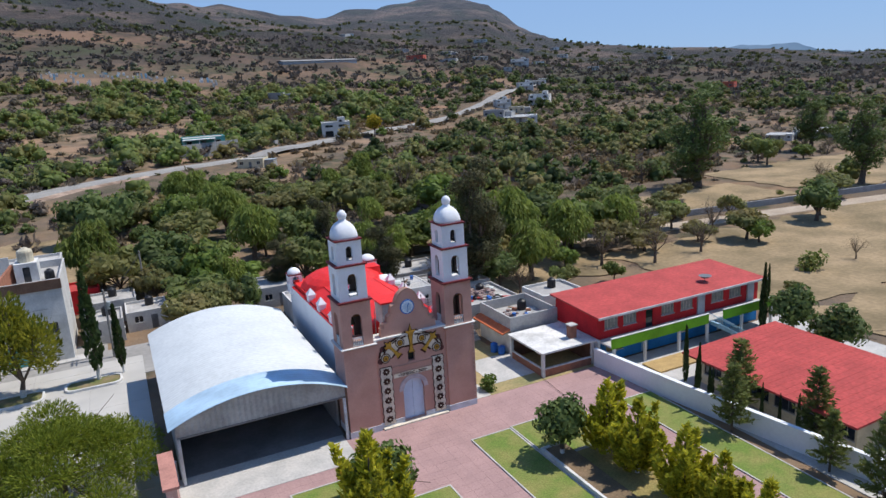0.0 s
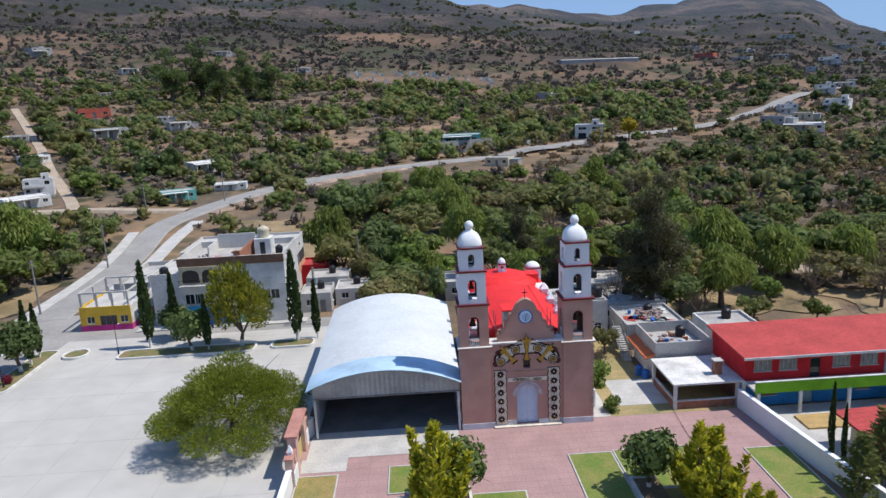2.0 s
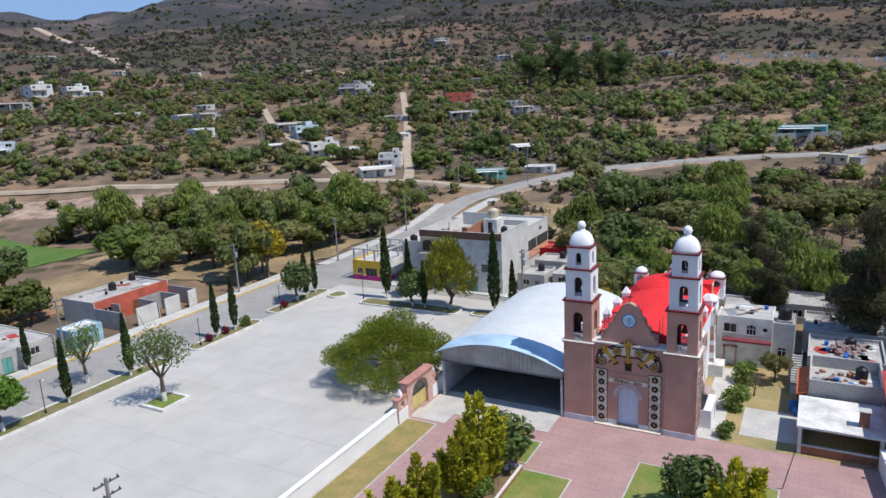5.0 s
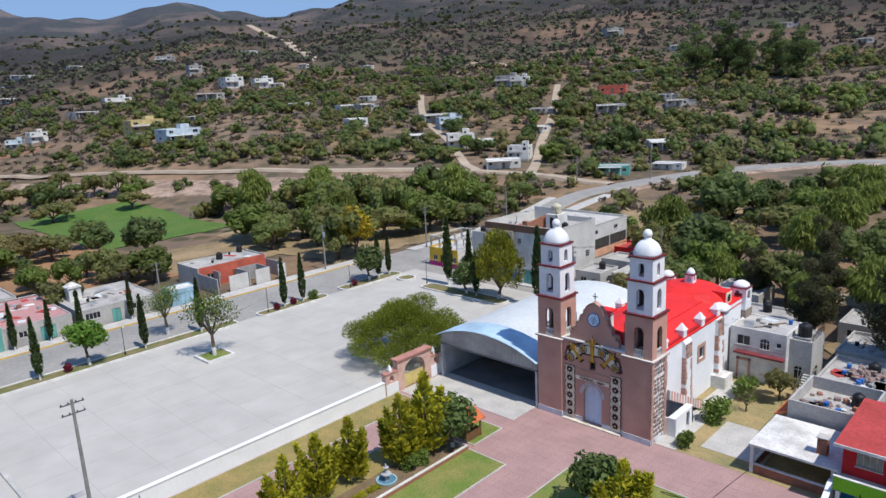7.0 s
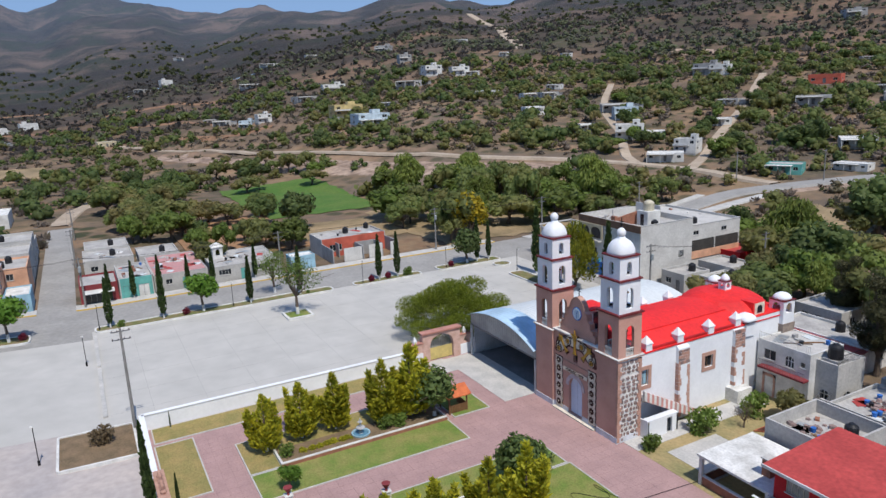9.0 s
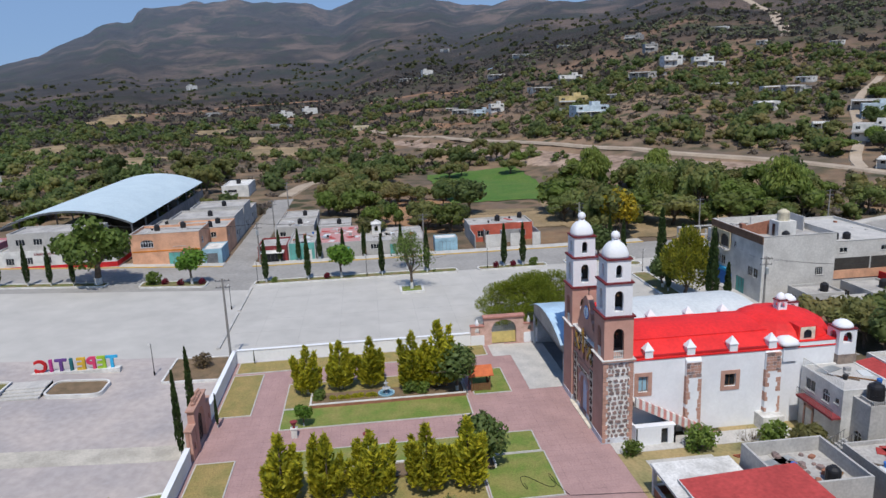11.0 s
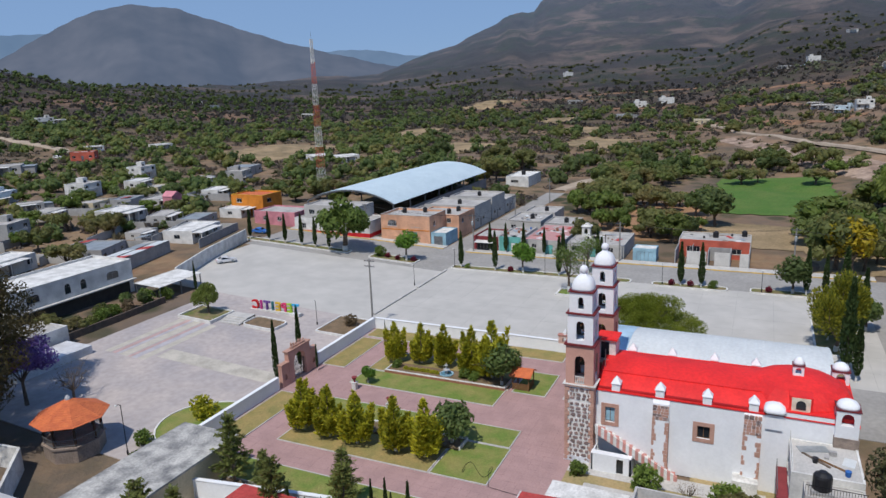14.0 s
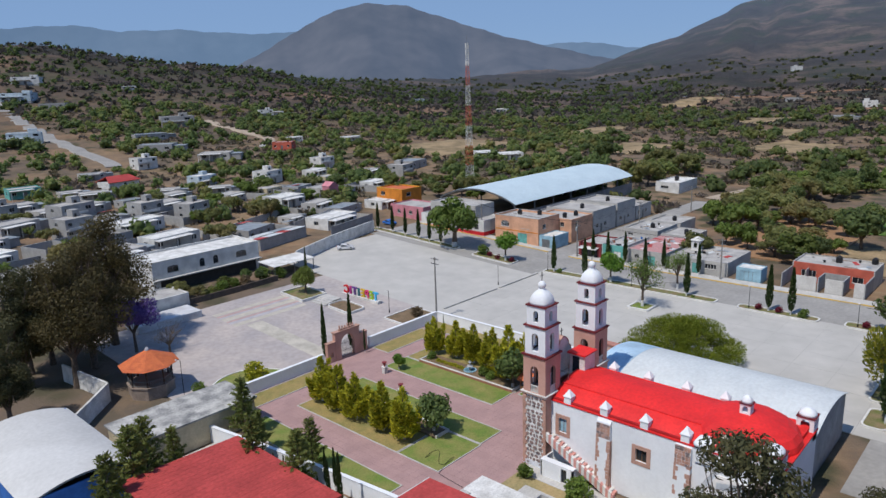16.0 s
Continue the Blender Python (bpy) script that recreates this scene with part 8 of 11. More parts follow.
def roof_litter(x0, x1, y0, y1, z, seed, n=14):
    """Old sheets, boards, blocks and buckets left on a flat roof."""
    q = random.Random(seed)
    t = thing("roof_litter", ((x0 + x1) / 2, (y0 + y1) / 2, z), "loose sheets, boards and blocks left on a flat roof", "rubble", "roof litter")
    for i in range(n):
        x, y, a = q.uniform(x0, x1), q.uniform(y0, y1), q.uniform(0, math.pi)
        kind = q.choice(("sheet", "sheet", "board", "concrete_block", "bucket"))
        c, sn = math.cos(a), math.sin(a)
        if kind == "bucket":
            part("bucket", Mesh().lathe(x, y, [(0.2, z), (0.26, z + 0.5), (0.22, z + 0.5)], 10), q.choice((PAINT["offwhite"], TANK_BLACK, PAINT["cobalt"])), t)
            continue
        w, d, h = {"sheet": (q.uniform(0.6, 1.6), q.uniform(0.4, 0.7), 0.06), "board": (q.uniform(0.8, 1.5), 0.12, 0.08), "concrete_block": (0.3, 0.2, q.choice((0.2, 0.4, 0.6)))}[kind]
        pts = [(x + c * u * w - sn * v * d, y + sn * u * w + c * v * d) for u, v in ((-1, -1), (1, -1), (1, 1), (-1, 1))]
        part(kind, Mesh().hexa([(a0, b0, z) for a0, b0 in pts] + [(a0, b0, z + h) for a0, b0 in pts]), q.choice({"sheet": (METAL_GREY, METAL_ROOF, OLDROOF, WHITE_OLD, RED_SHEET), "board": (WOOD, TRUNK), "concrete_block": (BLOCK, BLOCK, BRICK)}[kind]), t)


for k, (x0, x1, y0, y1, z, n) in enumerate(((40.5, 45.2, 67.2, 72.5, 3.2, 16), (40, 46, 77, 83, 3.0, 22), (39.5, 47, 87, 93, 2.8, 16), (-68.5, -58.5, 18.8, 22.6, 3.4, 16), (-74, -60, 25, 32.5, 3.1, 24), (-70, -60, 36, 46, 2.9, 18), (-88, -80, 14, 21, 3.2, 12), (-72, -66, 60, 72, 3.6, 12), (-22, -15, 98, 104, 9.9, 10), (-26, -14, 110, 122, 8.4, 18), (29.6, 34.6, 80, 83.5, 6.2, 8), (-64.5, -57.5, -12, -2, 6.3 + 0.93, 12))):
    roof_litter(x0, x1, y0, y1, z, 300 + k, n)
rng = random.Random(21)
for cx, cy, z, n in ((43, 80, 3.35, 60), (41.5, 70, 3.2, 25)):
    m = Mesh()
    for i in range(n):
        a, q = rng.uniform(0, 6.28), rng.uniform(0, 2.2)
        x, y, s = cx + q * math.cos(a), cy + q * math.sin(a), rng.uniform(0.12, 0.4)
        m.lathe(x, y, [(s, z), (s * rng.uniform(0.5, 1), z + s * rng.uniform(0.4, 1.0))], 5, rng.uniform(0, 3))
    tagged(single("rubble_heap", m, STONE, "loose heap of building rubble on the roof", "rubble"), kind="stuff")
single("red_awning", Mesh().hexa([(21, 90.5, 2.3), (33, 90.5, 2.3), (33, 93, 2.7), (21, 93, 2.7), (21, 90.5, 2.36), (33, 90.5, 2.36), (33, 93, 2.76), (21, 93, 2.76)]), RED_SHEET, "long red sheet awning", "awning")
block(-10.5, -4.5, 117, 123, 3.4, PAINT["red"], "small house with a red roof among trees", z=0, roof=RED_SHEET)

# ---- kerbed planters ----
def capsule(x0, x1, y0, y1, r, inset=0.0, n=6):
    """Rounded rectangle, anticlockwise."""
    x0, x1, y0, y1 = x0 + inset, x1 - inset, y0 + inset, y1 - inset
    r = max(0.02, min(r - inset, (x1 - x0) / 2, (y1 - y0) / 2))
    out = []
    for cx, cy, a0 in ((x1 - r, y0 + r, -90), (x1 - r, y1 - r, 0), (x0 + r, y1 - r, 90), (x0 + r, y0 + r, 180)):
        out += [(cx + r * math.cos(radians(a0 + 90 * i / n)), cy + r * math.sin(radians(a0 + 90 * i / n))) for i in range(n + 1)]
    return out


def planter(x0, x1, y0, y1, h=0.28, r=1.0, label="white-kerbed planting strip on the square", fill=None, w=0.25, group="planting strips"):
    t = thing("planter", ((x0 + x1) / 2, (y0 + y1) / 2, tz((y0 + y1) / 2)), label, "planter", group)
    a, b = capsule(x0, x1, y0, y1, r), capsule(x0, x1, y0, y1, r, w)
    n = len(a)
    k = Mesh()
    k.add([(x, y, tz(y) - 0.1) for x, y in a] + [(x, y, tz(y) + h) for x, y in a] + [(x, y, tz(y) + h) for x, y in b] + [(x, y, tz(y)) for x, y in b],
          [(i + n * j, (i + 1) % n + n * j, (i + 1) % n + n * (j + 1), i + n * (j + 1)) for j in range(3) for i in range(n)])
    part("kerb", k, KERB, t, "white painted kerb")
    part("soil", Mesh().slab(b, lambda x, y: tz(y) - 0.05, lambda x, y: tz(y) + h * 0.6), fill or LAWN, t)
    return t


PLANT_BED = surface("patchy_planting_bed", (0.13, 0.15, 0.045), (0.24, 0.18, 0.10), 1.4, 0.95, 0.5, grain=6, stain=0.25)
for x0, x1, y0, y1 in ((-42, -39.2, -46, -14), (-42.3, -38.2, -8, 4.2), (-41.6, -38.6, 12.9, 52.2), (-41.3, -38.6, 56.2, 70.2), (-42.2, -39.0, 74, 88.5), (-29.6, -10.6, 83.4, 86.8), (-8.6, -2.5, 84.2, 87.2)):
    planter(x0, x1, y0, y1, fill=PLANT_BED)
planter(-31.0, -26.8, 40.2, 44.5, 0.35, 0.1, "square white-kerbed tree pit on the square", LAWN, 0.4, "")
planter(-37.8, -34.2, 84.6, 88.2, 0.35, 1.7, "round kerbed bed with small memorial", PLANT_BED, 0.3, "")
# forecourt beds and steps
planter(5.0, 11.2, -17.2, -9.8, 0.6, 0.15, "raised white bed with a tree on the forecourt", PLANT_BED, 0.25, "forecourt beds")
planter(4.8, 9.4, -4.8, 2.0, 0.5, 1.2, "raised white bed with dry soil on the forecourt", SOIL, 0.25, "forecourt beds")
planter(-2.2, 6.0, 8.0, 15.6, 0.3, 0.4, "low bed of brown soil beside the churchyard wall", SOIL, 0.25, "forecourt beds")
m = Mesh()
for i in range(4):
    m.box(5.2, 7.4 + i * 0.7, -9.6, -5.0, 0.6, tz(-7) + 0.62 - i * 0.14)
single("forecourt_steps", m, CEMENT, "wide pale cement steps", "steps", kind="structure")
lw = thing("curved_lawn", (37, 12, 0), "half-round green lawn against the churchyard wall", "lawn", kind="structure")
poly = [(44.5, 15.9), (31.5, 15.9)] + [(38 - 6.5 * math.cos(math.pi * i / 12), 15.6 - 7.2 * math.sin(math.pi * i / 12)) for i in range(1, 12)]
part("turf", Mesh().slab(poly[::-1], lambda x, y: tz(y) - 0.1, lambda x, y: tz(y) + 0.12), LAWN, lw)
ed = Mesh()
arcp = [(38 - 6.6 * math.cos(math.pi * i / 16), 15.6 - 7.3 * math.sin(math.pi * i / 16)) for i in range(17)]
for (xa, ya), (xb, yb) in zip(arcp, arcp[1:]):
    ed.bar((xa, ya, tz(ya) + 0.2), (xb, yb, tz(yb) + 0.2), 0.22, 0.3)
part("edging", ed, KERB, lw)

# ---- coloured letters ----
sign = thing("town_letters", (1.2, -3.6, tz(-3.6)), "row of large coloured letters spelling the village name", "sign")
OWN_FRAME.add(sign.name)
part("plinth", Mesh().box(-0.5, 0.5, -5.6, 5.4, -0.4, 0.35), WHITE_OLD, sign, "white plinth")
for i, (ch, mt) in enumerate(zip("TEPEITIC", ("cyan", "lime", "hot_pink", "yellow", "deep_teal", "purple", "magenta", "red"))):
    ob = text_on("letter", ch, 2.3, (0, 0, 0), 0, PAINT[mt], sign, 0.16)
    ob.matrix_basis = pose(0, 4.4 - i * 1.27, 0.36, 90, 0, -90)


# ---- vehicles ----
def car(x, y, turn, paint, label, z=None, size=1.0):
    t = thing("car", (x, y, ground_at(x, y) + 0.02 if z is None else z), label, "car", "parked cars", turn=turn)
    OWN_FRAME.add(t.name)
    prof = [(-2.1, 0.3), (2.1, 0.3), (2.15, 0.62), (1.95, 0.82), (1.0, 0.95), (0.35, 1.42), (-0.95, 1.45), (-1.6, 1.0), (-2.1, 0.95), (-2.18, 0.6)]
    m = Mesh()
    n = len(prof)
    w = lambda z0: 0.86 if z0 < 1.0 else 0.66
    m.add([(a, -w(b), b) for a, b in prof] + [(a, w(b), b) for a, b in prof], [tuple(range(n)), tuple(range(2 * n - 1, n - 1, -1))] + [(i, n + i, n + (i + 1) % n, (i + 1) % n) for i in range(n)])
    body = part("body", m, paint, t)
    for s in (-1, 1):
        part("side_window", Mesh().add([(0.75, s * 0.845, 0.98), (-1.35, s * 0.845, 1.0), (-0.85, s * 0.69, 1.37), (0.3, s * 0.69, 1.35)], [(0, 1, 2, 3)]), GLASS_DARK, body)
        part("headlight", Mesh().box(2.05, 2.17, s * 0.6 - 0.16, s * 0.6 + 0.16, 0.6, 0.74), PAINT["offwhite"], body)
        part("tail_light", Mesh().box(-2.19, -2.08, s * 0.62 - 0.14, s * 0.62 + 0.14, 0.68, 0.86), PAINT["red"], body)
        for x0 in (-1.3, 1.3):
            wv = Mesh().lathe(0, 0, [(0.2, -0.1), (0.31, -0.1), (0.31, 0.1), (0.2, 0.1)], 14)
            wv.v = [(x0 + a, s * 0.8 + c, 0.31 + b) for a, b, c in wv.v]
            wh = part("wheel", wv, TANK_BLACK, t)
            rv = Mesh().lathe(0, 0, [(0.19, -0.11), (0.19, 0.11)], 10)
            rv.v = [(x0 + a, s * 0.8 + c, 0.31 + b) for a, b, c in rv.v]
            part("rim", rv, METAL_GREY, wh)
    part("windscreen", Mesh().add([(0.97, -0.62, 1.0), (0.97, 0.62, 1.0), (0.42, 0.56, 1.4), (0.42, -0.56, 1.4)], [(0, 1, 2, 3)]), GLASS_DARK, body).location = (0.03, 0, 0.02)
    part("rear_window", Mesh().add([(-1.58, -0.6, 1.04), (-1.58, 0.6, 1.04), (-1.02, 0.55, 1.4), (-1.02, -0.55, 1.4)], [(0, 1, 2, 3)]), GLASS_DARK, body).location = (-0.03, 0, 0.02)
    return t


car(-20.2, -34.0, 145, surface("white_car_paint", (0.72, 0.72, 0.73), None, 3, 0.25, 0, stain=0.03), "white saloon car parked on the square", tz(-34) + 0.02)
car(-104, 199, 20, surface("dark_blue_car_paint", (0.03, 0.045, 0.09), None, 3, 0.25, 0, stain=0.03), "dark car on the dirt lane", ground_at(-104, 199) + 0.35)
car(-128, -232, 100, PAINT["offwhite"], "white car beside the lane")
car(-47, -46, 92, PAINT["cobalt"], "blue car parked at the kerb", tz(-46))


# ---- poles, lamps, wires, mast ----
def street_lamp(x, y, h=4.3):
    t = thing("street_lamp", (x, y, tz(y)), "slim black lamp post with one lantern", "street lamp", "lamp posts")
    z = tz(y)
    part("post", Mesh().lathe(x, y, [(0.12, z), (0.12, z + 0.5), (0.05, z + 0.6), (0.04, z + h)], 8), IRON, t)
    part("arm", Mesh().tube([(x, y, z + h - 0.1), (x + 0.25, y, z + h + 0.15), (x + 0.55, y, z + h + 0.2)], 0.03), IRON, t)
    part("lantern", Mesh().lathe(x + 0.6, y, [(0.06, z + h + 0.05), (0.16, z + h + 0.12), (0.1, z + h + 0.24)], 8), PAINT["offwhite"], t)


for x, y in ((-24.5, 11.4), (-40.1, 13.6), (-40.1, 34.4), (-40.0, 58.2), (-40.2, 76), (3.0, 6.5), (-30, 86)):
    street_lamp(x, y)
street_lamp(46.9, 10.9, 6.2)


POLE_GREY = surface("weathered_grey_pole", (0.27, 0.26, 0.245), None, 0.8, 0.9, 0.2)


def utility_pole(x, y, h=9.2, arms=2, box=False, z=None):
    z = tz(y) if z is None else z
    t = thing("utility_pole", (x, y, z), "grey concrete utility pole with crossarms", "utility pole", "utility poles")
    part("pole", Mesh().lathe(x, y, [(0.19, z), (0.12, z + h)], 8), POLE_GREY, t)
    for i in range(arms):
        zz = z + h - 0.35 - i * 0.9
        part("crossarm", Mesh().box(x - 0.05, x + 0.05, y - 0.95, y + 0.95, zz - 0.05, zz + 0.05), STEEL, t)
        for q in (-0.85, -0.3, 0.3, 0.85):
            part("insulator", Mesh().lathe(x, y + q, [(0.04, zz + 0.05), (0.06, zz + 0.12), (0.03, zz + 0.2)], 6), DARK_BROWN, t)
    if box:
        part("transformer", Mesh().lathe(x + 0.35, y, [(0.25, z + h - 2.6), (0.27, z + h - 2.5), (0.27, z + h - 1.7), (0.2, z + h - 1.6)], 10), METAL_GREY, t)
    return (x, y, z + h - 0.3)


P = [utility_pole(-0.45, 15.6, 11.8), utility_pole(-55.4, 81.7, 9.5, 2, True), utility_pole(-55.4, 47, 9), utility_pole(-55.2, 12, 9.2, 2, True), utility_pole(-55.2, -18, 9), utility_pole(-52, 108, 9.5), utility_pole(-3.2, 94, 9, 2, True), utility_pole(-54, 140, 9.5, z=ground_at(-54, 140)),
     utility_pole(-90, 10.9, 8.5), utility_pole(-125, 11, 8.5), utility_pole(2, 115, 9), utility_pole(-62, 186, 9, z=ground_at(-62, 186)), utility_pole(-44, 200, 9, z=ground_at(-44, 200)), utility_pole(36, 130, 10, z=0.5)]


def wires(a, b, sag, offs=(-0.8, 0, 0.8)):
    m = Mesh()
    for o in offs:
        pts = []
        for i in range(13):
            u = i / 12
            pts.append((a[0] + (b[0] - a[0]) * u + o * 0.3, a[1] + (b[1] - a[1]) * u + o, a[2] + (b[2] - a[2]) * u - sag * 4 * u * (1 - u)))
        m.tube(pts, 0.014, n=4)
    tagged(single("power_line", m, IRON, "sagging black overhead wires", "cable", "overhead wires"))


for i, j in ((1, 2), (2, 3), (3, 4), (1, 5), (5, 7), (6, 10), (3, 8), (8, 9), (7, 11)):
    wires(P[i], P[j], 0.9)

mast = thing("radio_mast", (-114.7, -72.3, 4.6), "tall red and white lattice radio mast", "radio mast")
OWN_FRAME.add(mast.name)
n = 7
for k in range(n):
    m = Mesh()
    za, zb = 52.0 * k / n, 52.0 * (k + 1) / n
    ra, rb = 1.75 - 1.25 * k / n, 1.75 - 1.25 * (k + 1) / n
    c = lambda r, z: [(r * math.cos(a), r * math.sin(a), z) for a in (0.3, 0.3 + math.pi / 2, 0.3 + math.pi, 0.3 + 1.5 * math.pi)]
    for p, q in zip(c(ra, za), c(rb, zb)):
        m.tube([p, q], 0.07, n=4)
    steps = 3
    for s in range(steps):
        f0, f1 = s / steps, (s + 1) / steps
        A, B = c(ra + (rb - ra) * f0, za + (zb - za) * f0), c(ra + (rb - ra) * f1, za + (zb - za) * f1)
        for i in range(4):
            m.tube([A[i], B[(i + 1) % 4]], 0.032, n=4)
            m.tube([A[(i + 1) % 4], B[i]], 0.032, n=4)
            m.tube([A[i], A[(i + 1) % 4]], 0.032, n=4)
    part("mast_section", m, PAINT["coral"] if k % 2 else PAINT["offwhite"], mast, "red painted section" if k % 2 else "white painted section")
for z in (44, 48, 50.5):
    part("antenna_panel", Mesh().box(0.5, 0.75, -0.2, 0.2, z, z + 1.8).box(-0.75, -0.5, -0.2, 0.2, z, z + 1.8), PAINT["offwhite"], mast)
part("mast_tip", Mesh().tube([(0, 0, 52), (0, 0, 55)], 0.05), STEEL, mast)

# ---- gazebo, hut, fountain, urn-shaped pruned trees ----
gz = thing("gazebo", (48.6, 4.6, tz(4.6)), "octagonal bandstand with an orange tiled roof", "gazebo")
OWN_FRAME.add(gz.name)
oc = lambda r, a0=0.2: [(r * math.cos(a0 + math.pi * i / 4), r * math.sin(a0 + math.pi * i / 4)) for i in range(8)]
part("base", Mesh().lathe(0, 0, [(3.2, -0.2), (3.2, 1.5), (3.35, 1.5), (3.35, 1.7)], 8, 0.2), surface("brown_base_render", (0.30, 0.24, 0.20), None, 1.5, 0.9), gz, "rendered octagonal base")
for x, y in oc(2.95):
    part("post", Mesh().box(x - 0.1, x + 0.1, y - 0.1, y + 0.1, 1.7, 4.5), surface("dark_wood_post", (0.08, 0.05, 0.035), None, 0.6), gz)
ps = oc(3.1)
for i in range(8):
    (xa, ya), (xb, yb) = ps[i], ps[(i + 1) % 8]
    rr = Mesh().bar((xa, ya, 2.65), (xb, yb, 2.65), 0.08, 0.08).bar((xa, ya, 1.95), (xb, yb, 1.95), 0.06, 0.06)
    for k in range(1, 10):
        u = k / 10
        rr.box(xa + (xb - xa) * u - 0.02, xa + (xb - xa) * u + 0.02, ya + (yb - ya) * u - 0.02, ya + (yb - ya) * u + 0.02, 1.9, 2.6)
    part("railing", rr, STEEL, gz)
for i in range(8):
    a0, a1 = 0.2 + math.pi * i / 4, 0.2 + math.pi * (i + 1) / 4
    m = Mesh()
    rows = 14
    for r in range(rows):
        q0, q1 = 1 - r / rows, 1 - (r + 1) / rows
        z0, z1 = 4.35 + 2.05 * (1 - q0), 4.35 + 2.05 * (1 - q1)
        c = lambda q, a, z: (4.15 * q * math.cos(a), 4.15 * q * math.sin(a), z)
        m.add([c(q0, a0, z0), c(q0, a1, z0), c(q1, a1, z1 + 0.0), c(q1, a0, z1 + 0.0), c(q0, a0, z0 + 0.06), c(q0, a1, z0 + 0.06), c(q1, a1, z1 + 0.03), c(q1, a0, z1 + 0.03)], [(4, 5, 6, 7), (0, 1, 5, 4), (3, 2, 1, 0)])
    part("roof_tiles", m, TILE, gz, "courses of orange tiles")
part("roof_cap", Mesh().lathe(0, 0, [(0.35, 6.3), (0.3, 6.5), (0.12, 6.75)], 8), PAINT["grey"], gz)

hut = thing("garden_hut", (14.2, 47.4, 0), "small wooden hut with an orange tiled roof", "hut")
for x in (13.1, 15.3):
    for y in (46.3, 48.5):
        part("post", Mesh().box(x - 0.07, x + 0.07, y - 0.07, y + 0.07, 0, 2.1), WOOD, hut)
for i in range(9):
    part("fence_board", Mesh().box(13.1 + i * 0.25, 13.3 + i * 0.25, 48.45, 48.5, 0.1, 1.0), WOOD, hut)
    part("fence_board", Mesh().box(15.28, 15.33, 46.3 + i * 0.245, 46.5 + i * 0.245, 0.1, 1.0), WOOD, hut)
for s in (-1, 1):
    part("roof_slope", Mesh().hexa([(14.2 + s * 1.5, 45.9, 2.0), (14.2, 45.9, 2.75), (14.2, 48.9, 2.75), (14.2 + s * 1.5, 48.9, 2.0), (14.2 + s * 1.5, 45.9, 2.1), (14.2, 45.9, 2.87), (14.2, 48.9, 2.87), (14.2 + s * 1.5, 48.9, 2.1)]), surface("bright_orange_tile", (0.72, 0.19, 0.04), None, 0.6, 0.8) if s < 0 else TILE, hut)

fo = thing("fountain", (14.4, 36.2, 0.1), "small tiered blue and white fountain", "fountain")
part("basin", Mesh().lathe(14.4, 36.2, [(0.95, 0), (1.0, 0.45), (0.85, 0.45), (0.8, 0.2)], 18), PAINT["sky"], fo, "pale blue basin")
part("water", Mesh().lathe(14.4, 36.2, [(0.8, 0.3), (0.79, 0.34)], 18), glossy("fountain_water", (0.10, 0.22, 0.30), 0.05), fo)
part("stem", Mesh().lathe(14.4, 36.2, [(0.2, 0.2), (0.14, 0.8), (0.5, 1.0), (0.45, 1.08), (0.12, 1.1), (0.1, 1.5), (0.28, 1.65), (0.1, 1.7), (0.06, 2.0)], 14), PAINT["grey"], fo)
bed = thing("flower_bed", (15.0, 36.3, 0), "long raised flower bed with white kerb", "flowerbed")
part("kerb", Mesh().box(16.0, 16.25, 27.3, 45.5, 0, 0.5).box(13.0, 16.0, 27.3, 27.5, 0, 0.5).box(13.0, 16.0, 45.3, 45.5, 0, 0.5), KERB, bed)
part("kerb_face", Mesh().box(16.25, 16.27, 27.3, 45.5, 0, 0.4), BRICK, bed)
part("soil", Mesh().box(12.9, 16.0, 27.5, 45.3, 0.0, 0.3), SOIL, bed)
bed = thing("flower_bed", (31.2, 36.8, 0), "raised bed with white kerb behind the conifers", "flowerbed")
part("kerb", Mesh().box(30.05, 30.3, 29.5, 46.0, 0, 0.45).box(30.3, 32.4, 29.5, 29.7, 0, 0.45).box(30.3, 32.4, 45.8, 46.0, 0, 0.45), KERB, bed)
part("soil", Mesh().box(30.3, 32.5, 29.7, 45.8, 0.0, 0.3), SOIL, bed)
rng = random.Random(5)
# urn shapes stand in for two pruned trees with whitewashed trunks
for x, y in ((22.6, 26.2), (26.6, 33.8)):
    u = thing("urn", (x, y, 0), "dark red flower urn on a white pedestal", "urn", "urns")
    part("pedestal", Mesh().box(x - 0.3, x + 0.3, y - 0.3, y + 0.3, 0, 1.0).box(x - 0.38, x + 0.38, y - 0.38, y + 0.38, 1.0, 1.08), PAINT["offwhite"], u)
    part("bowl", Mesh().lathe(x, y, [(0.14, 1.08), (0.1, 1.25), (0.3, 1.6), (0.4, 1.8), (0.32, 1.8)], 12), PAINT["maroon"], u)
ho = Mesh().tube([(35.4 + 1.1 * math.sin(i * 0.5), 47.2 + 0.16 * i + 0.7 * math.cos(i * 0.37), 0.12) for i in range(26)] + [(38 + 0.05 * i, 51.5 + 0.5 * i, 0.1) for i in range(16)], 0.022, n=5)
single("garden_hose", ho, IRON, "thin black hose lying on the lawn and paving", "hose")

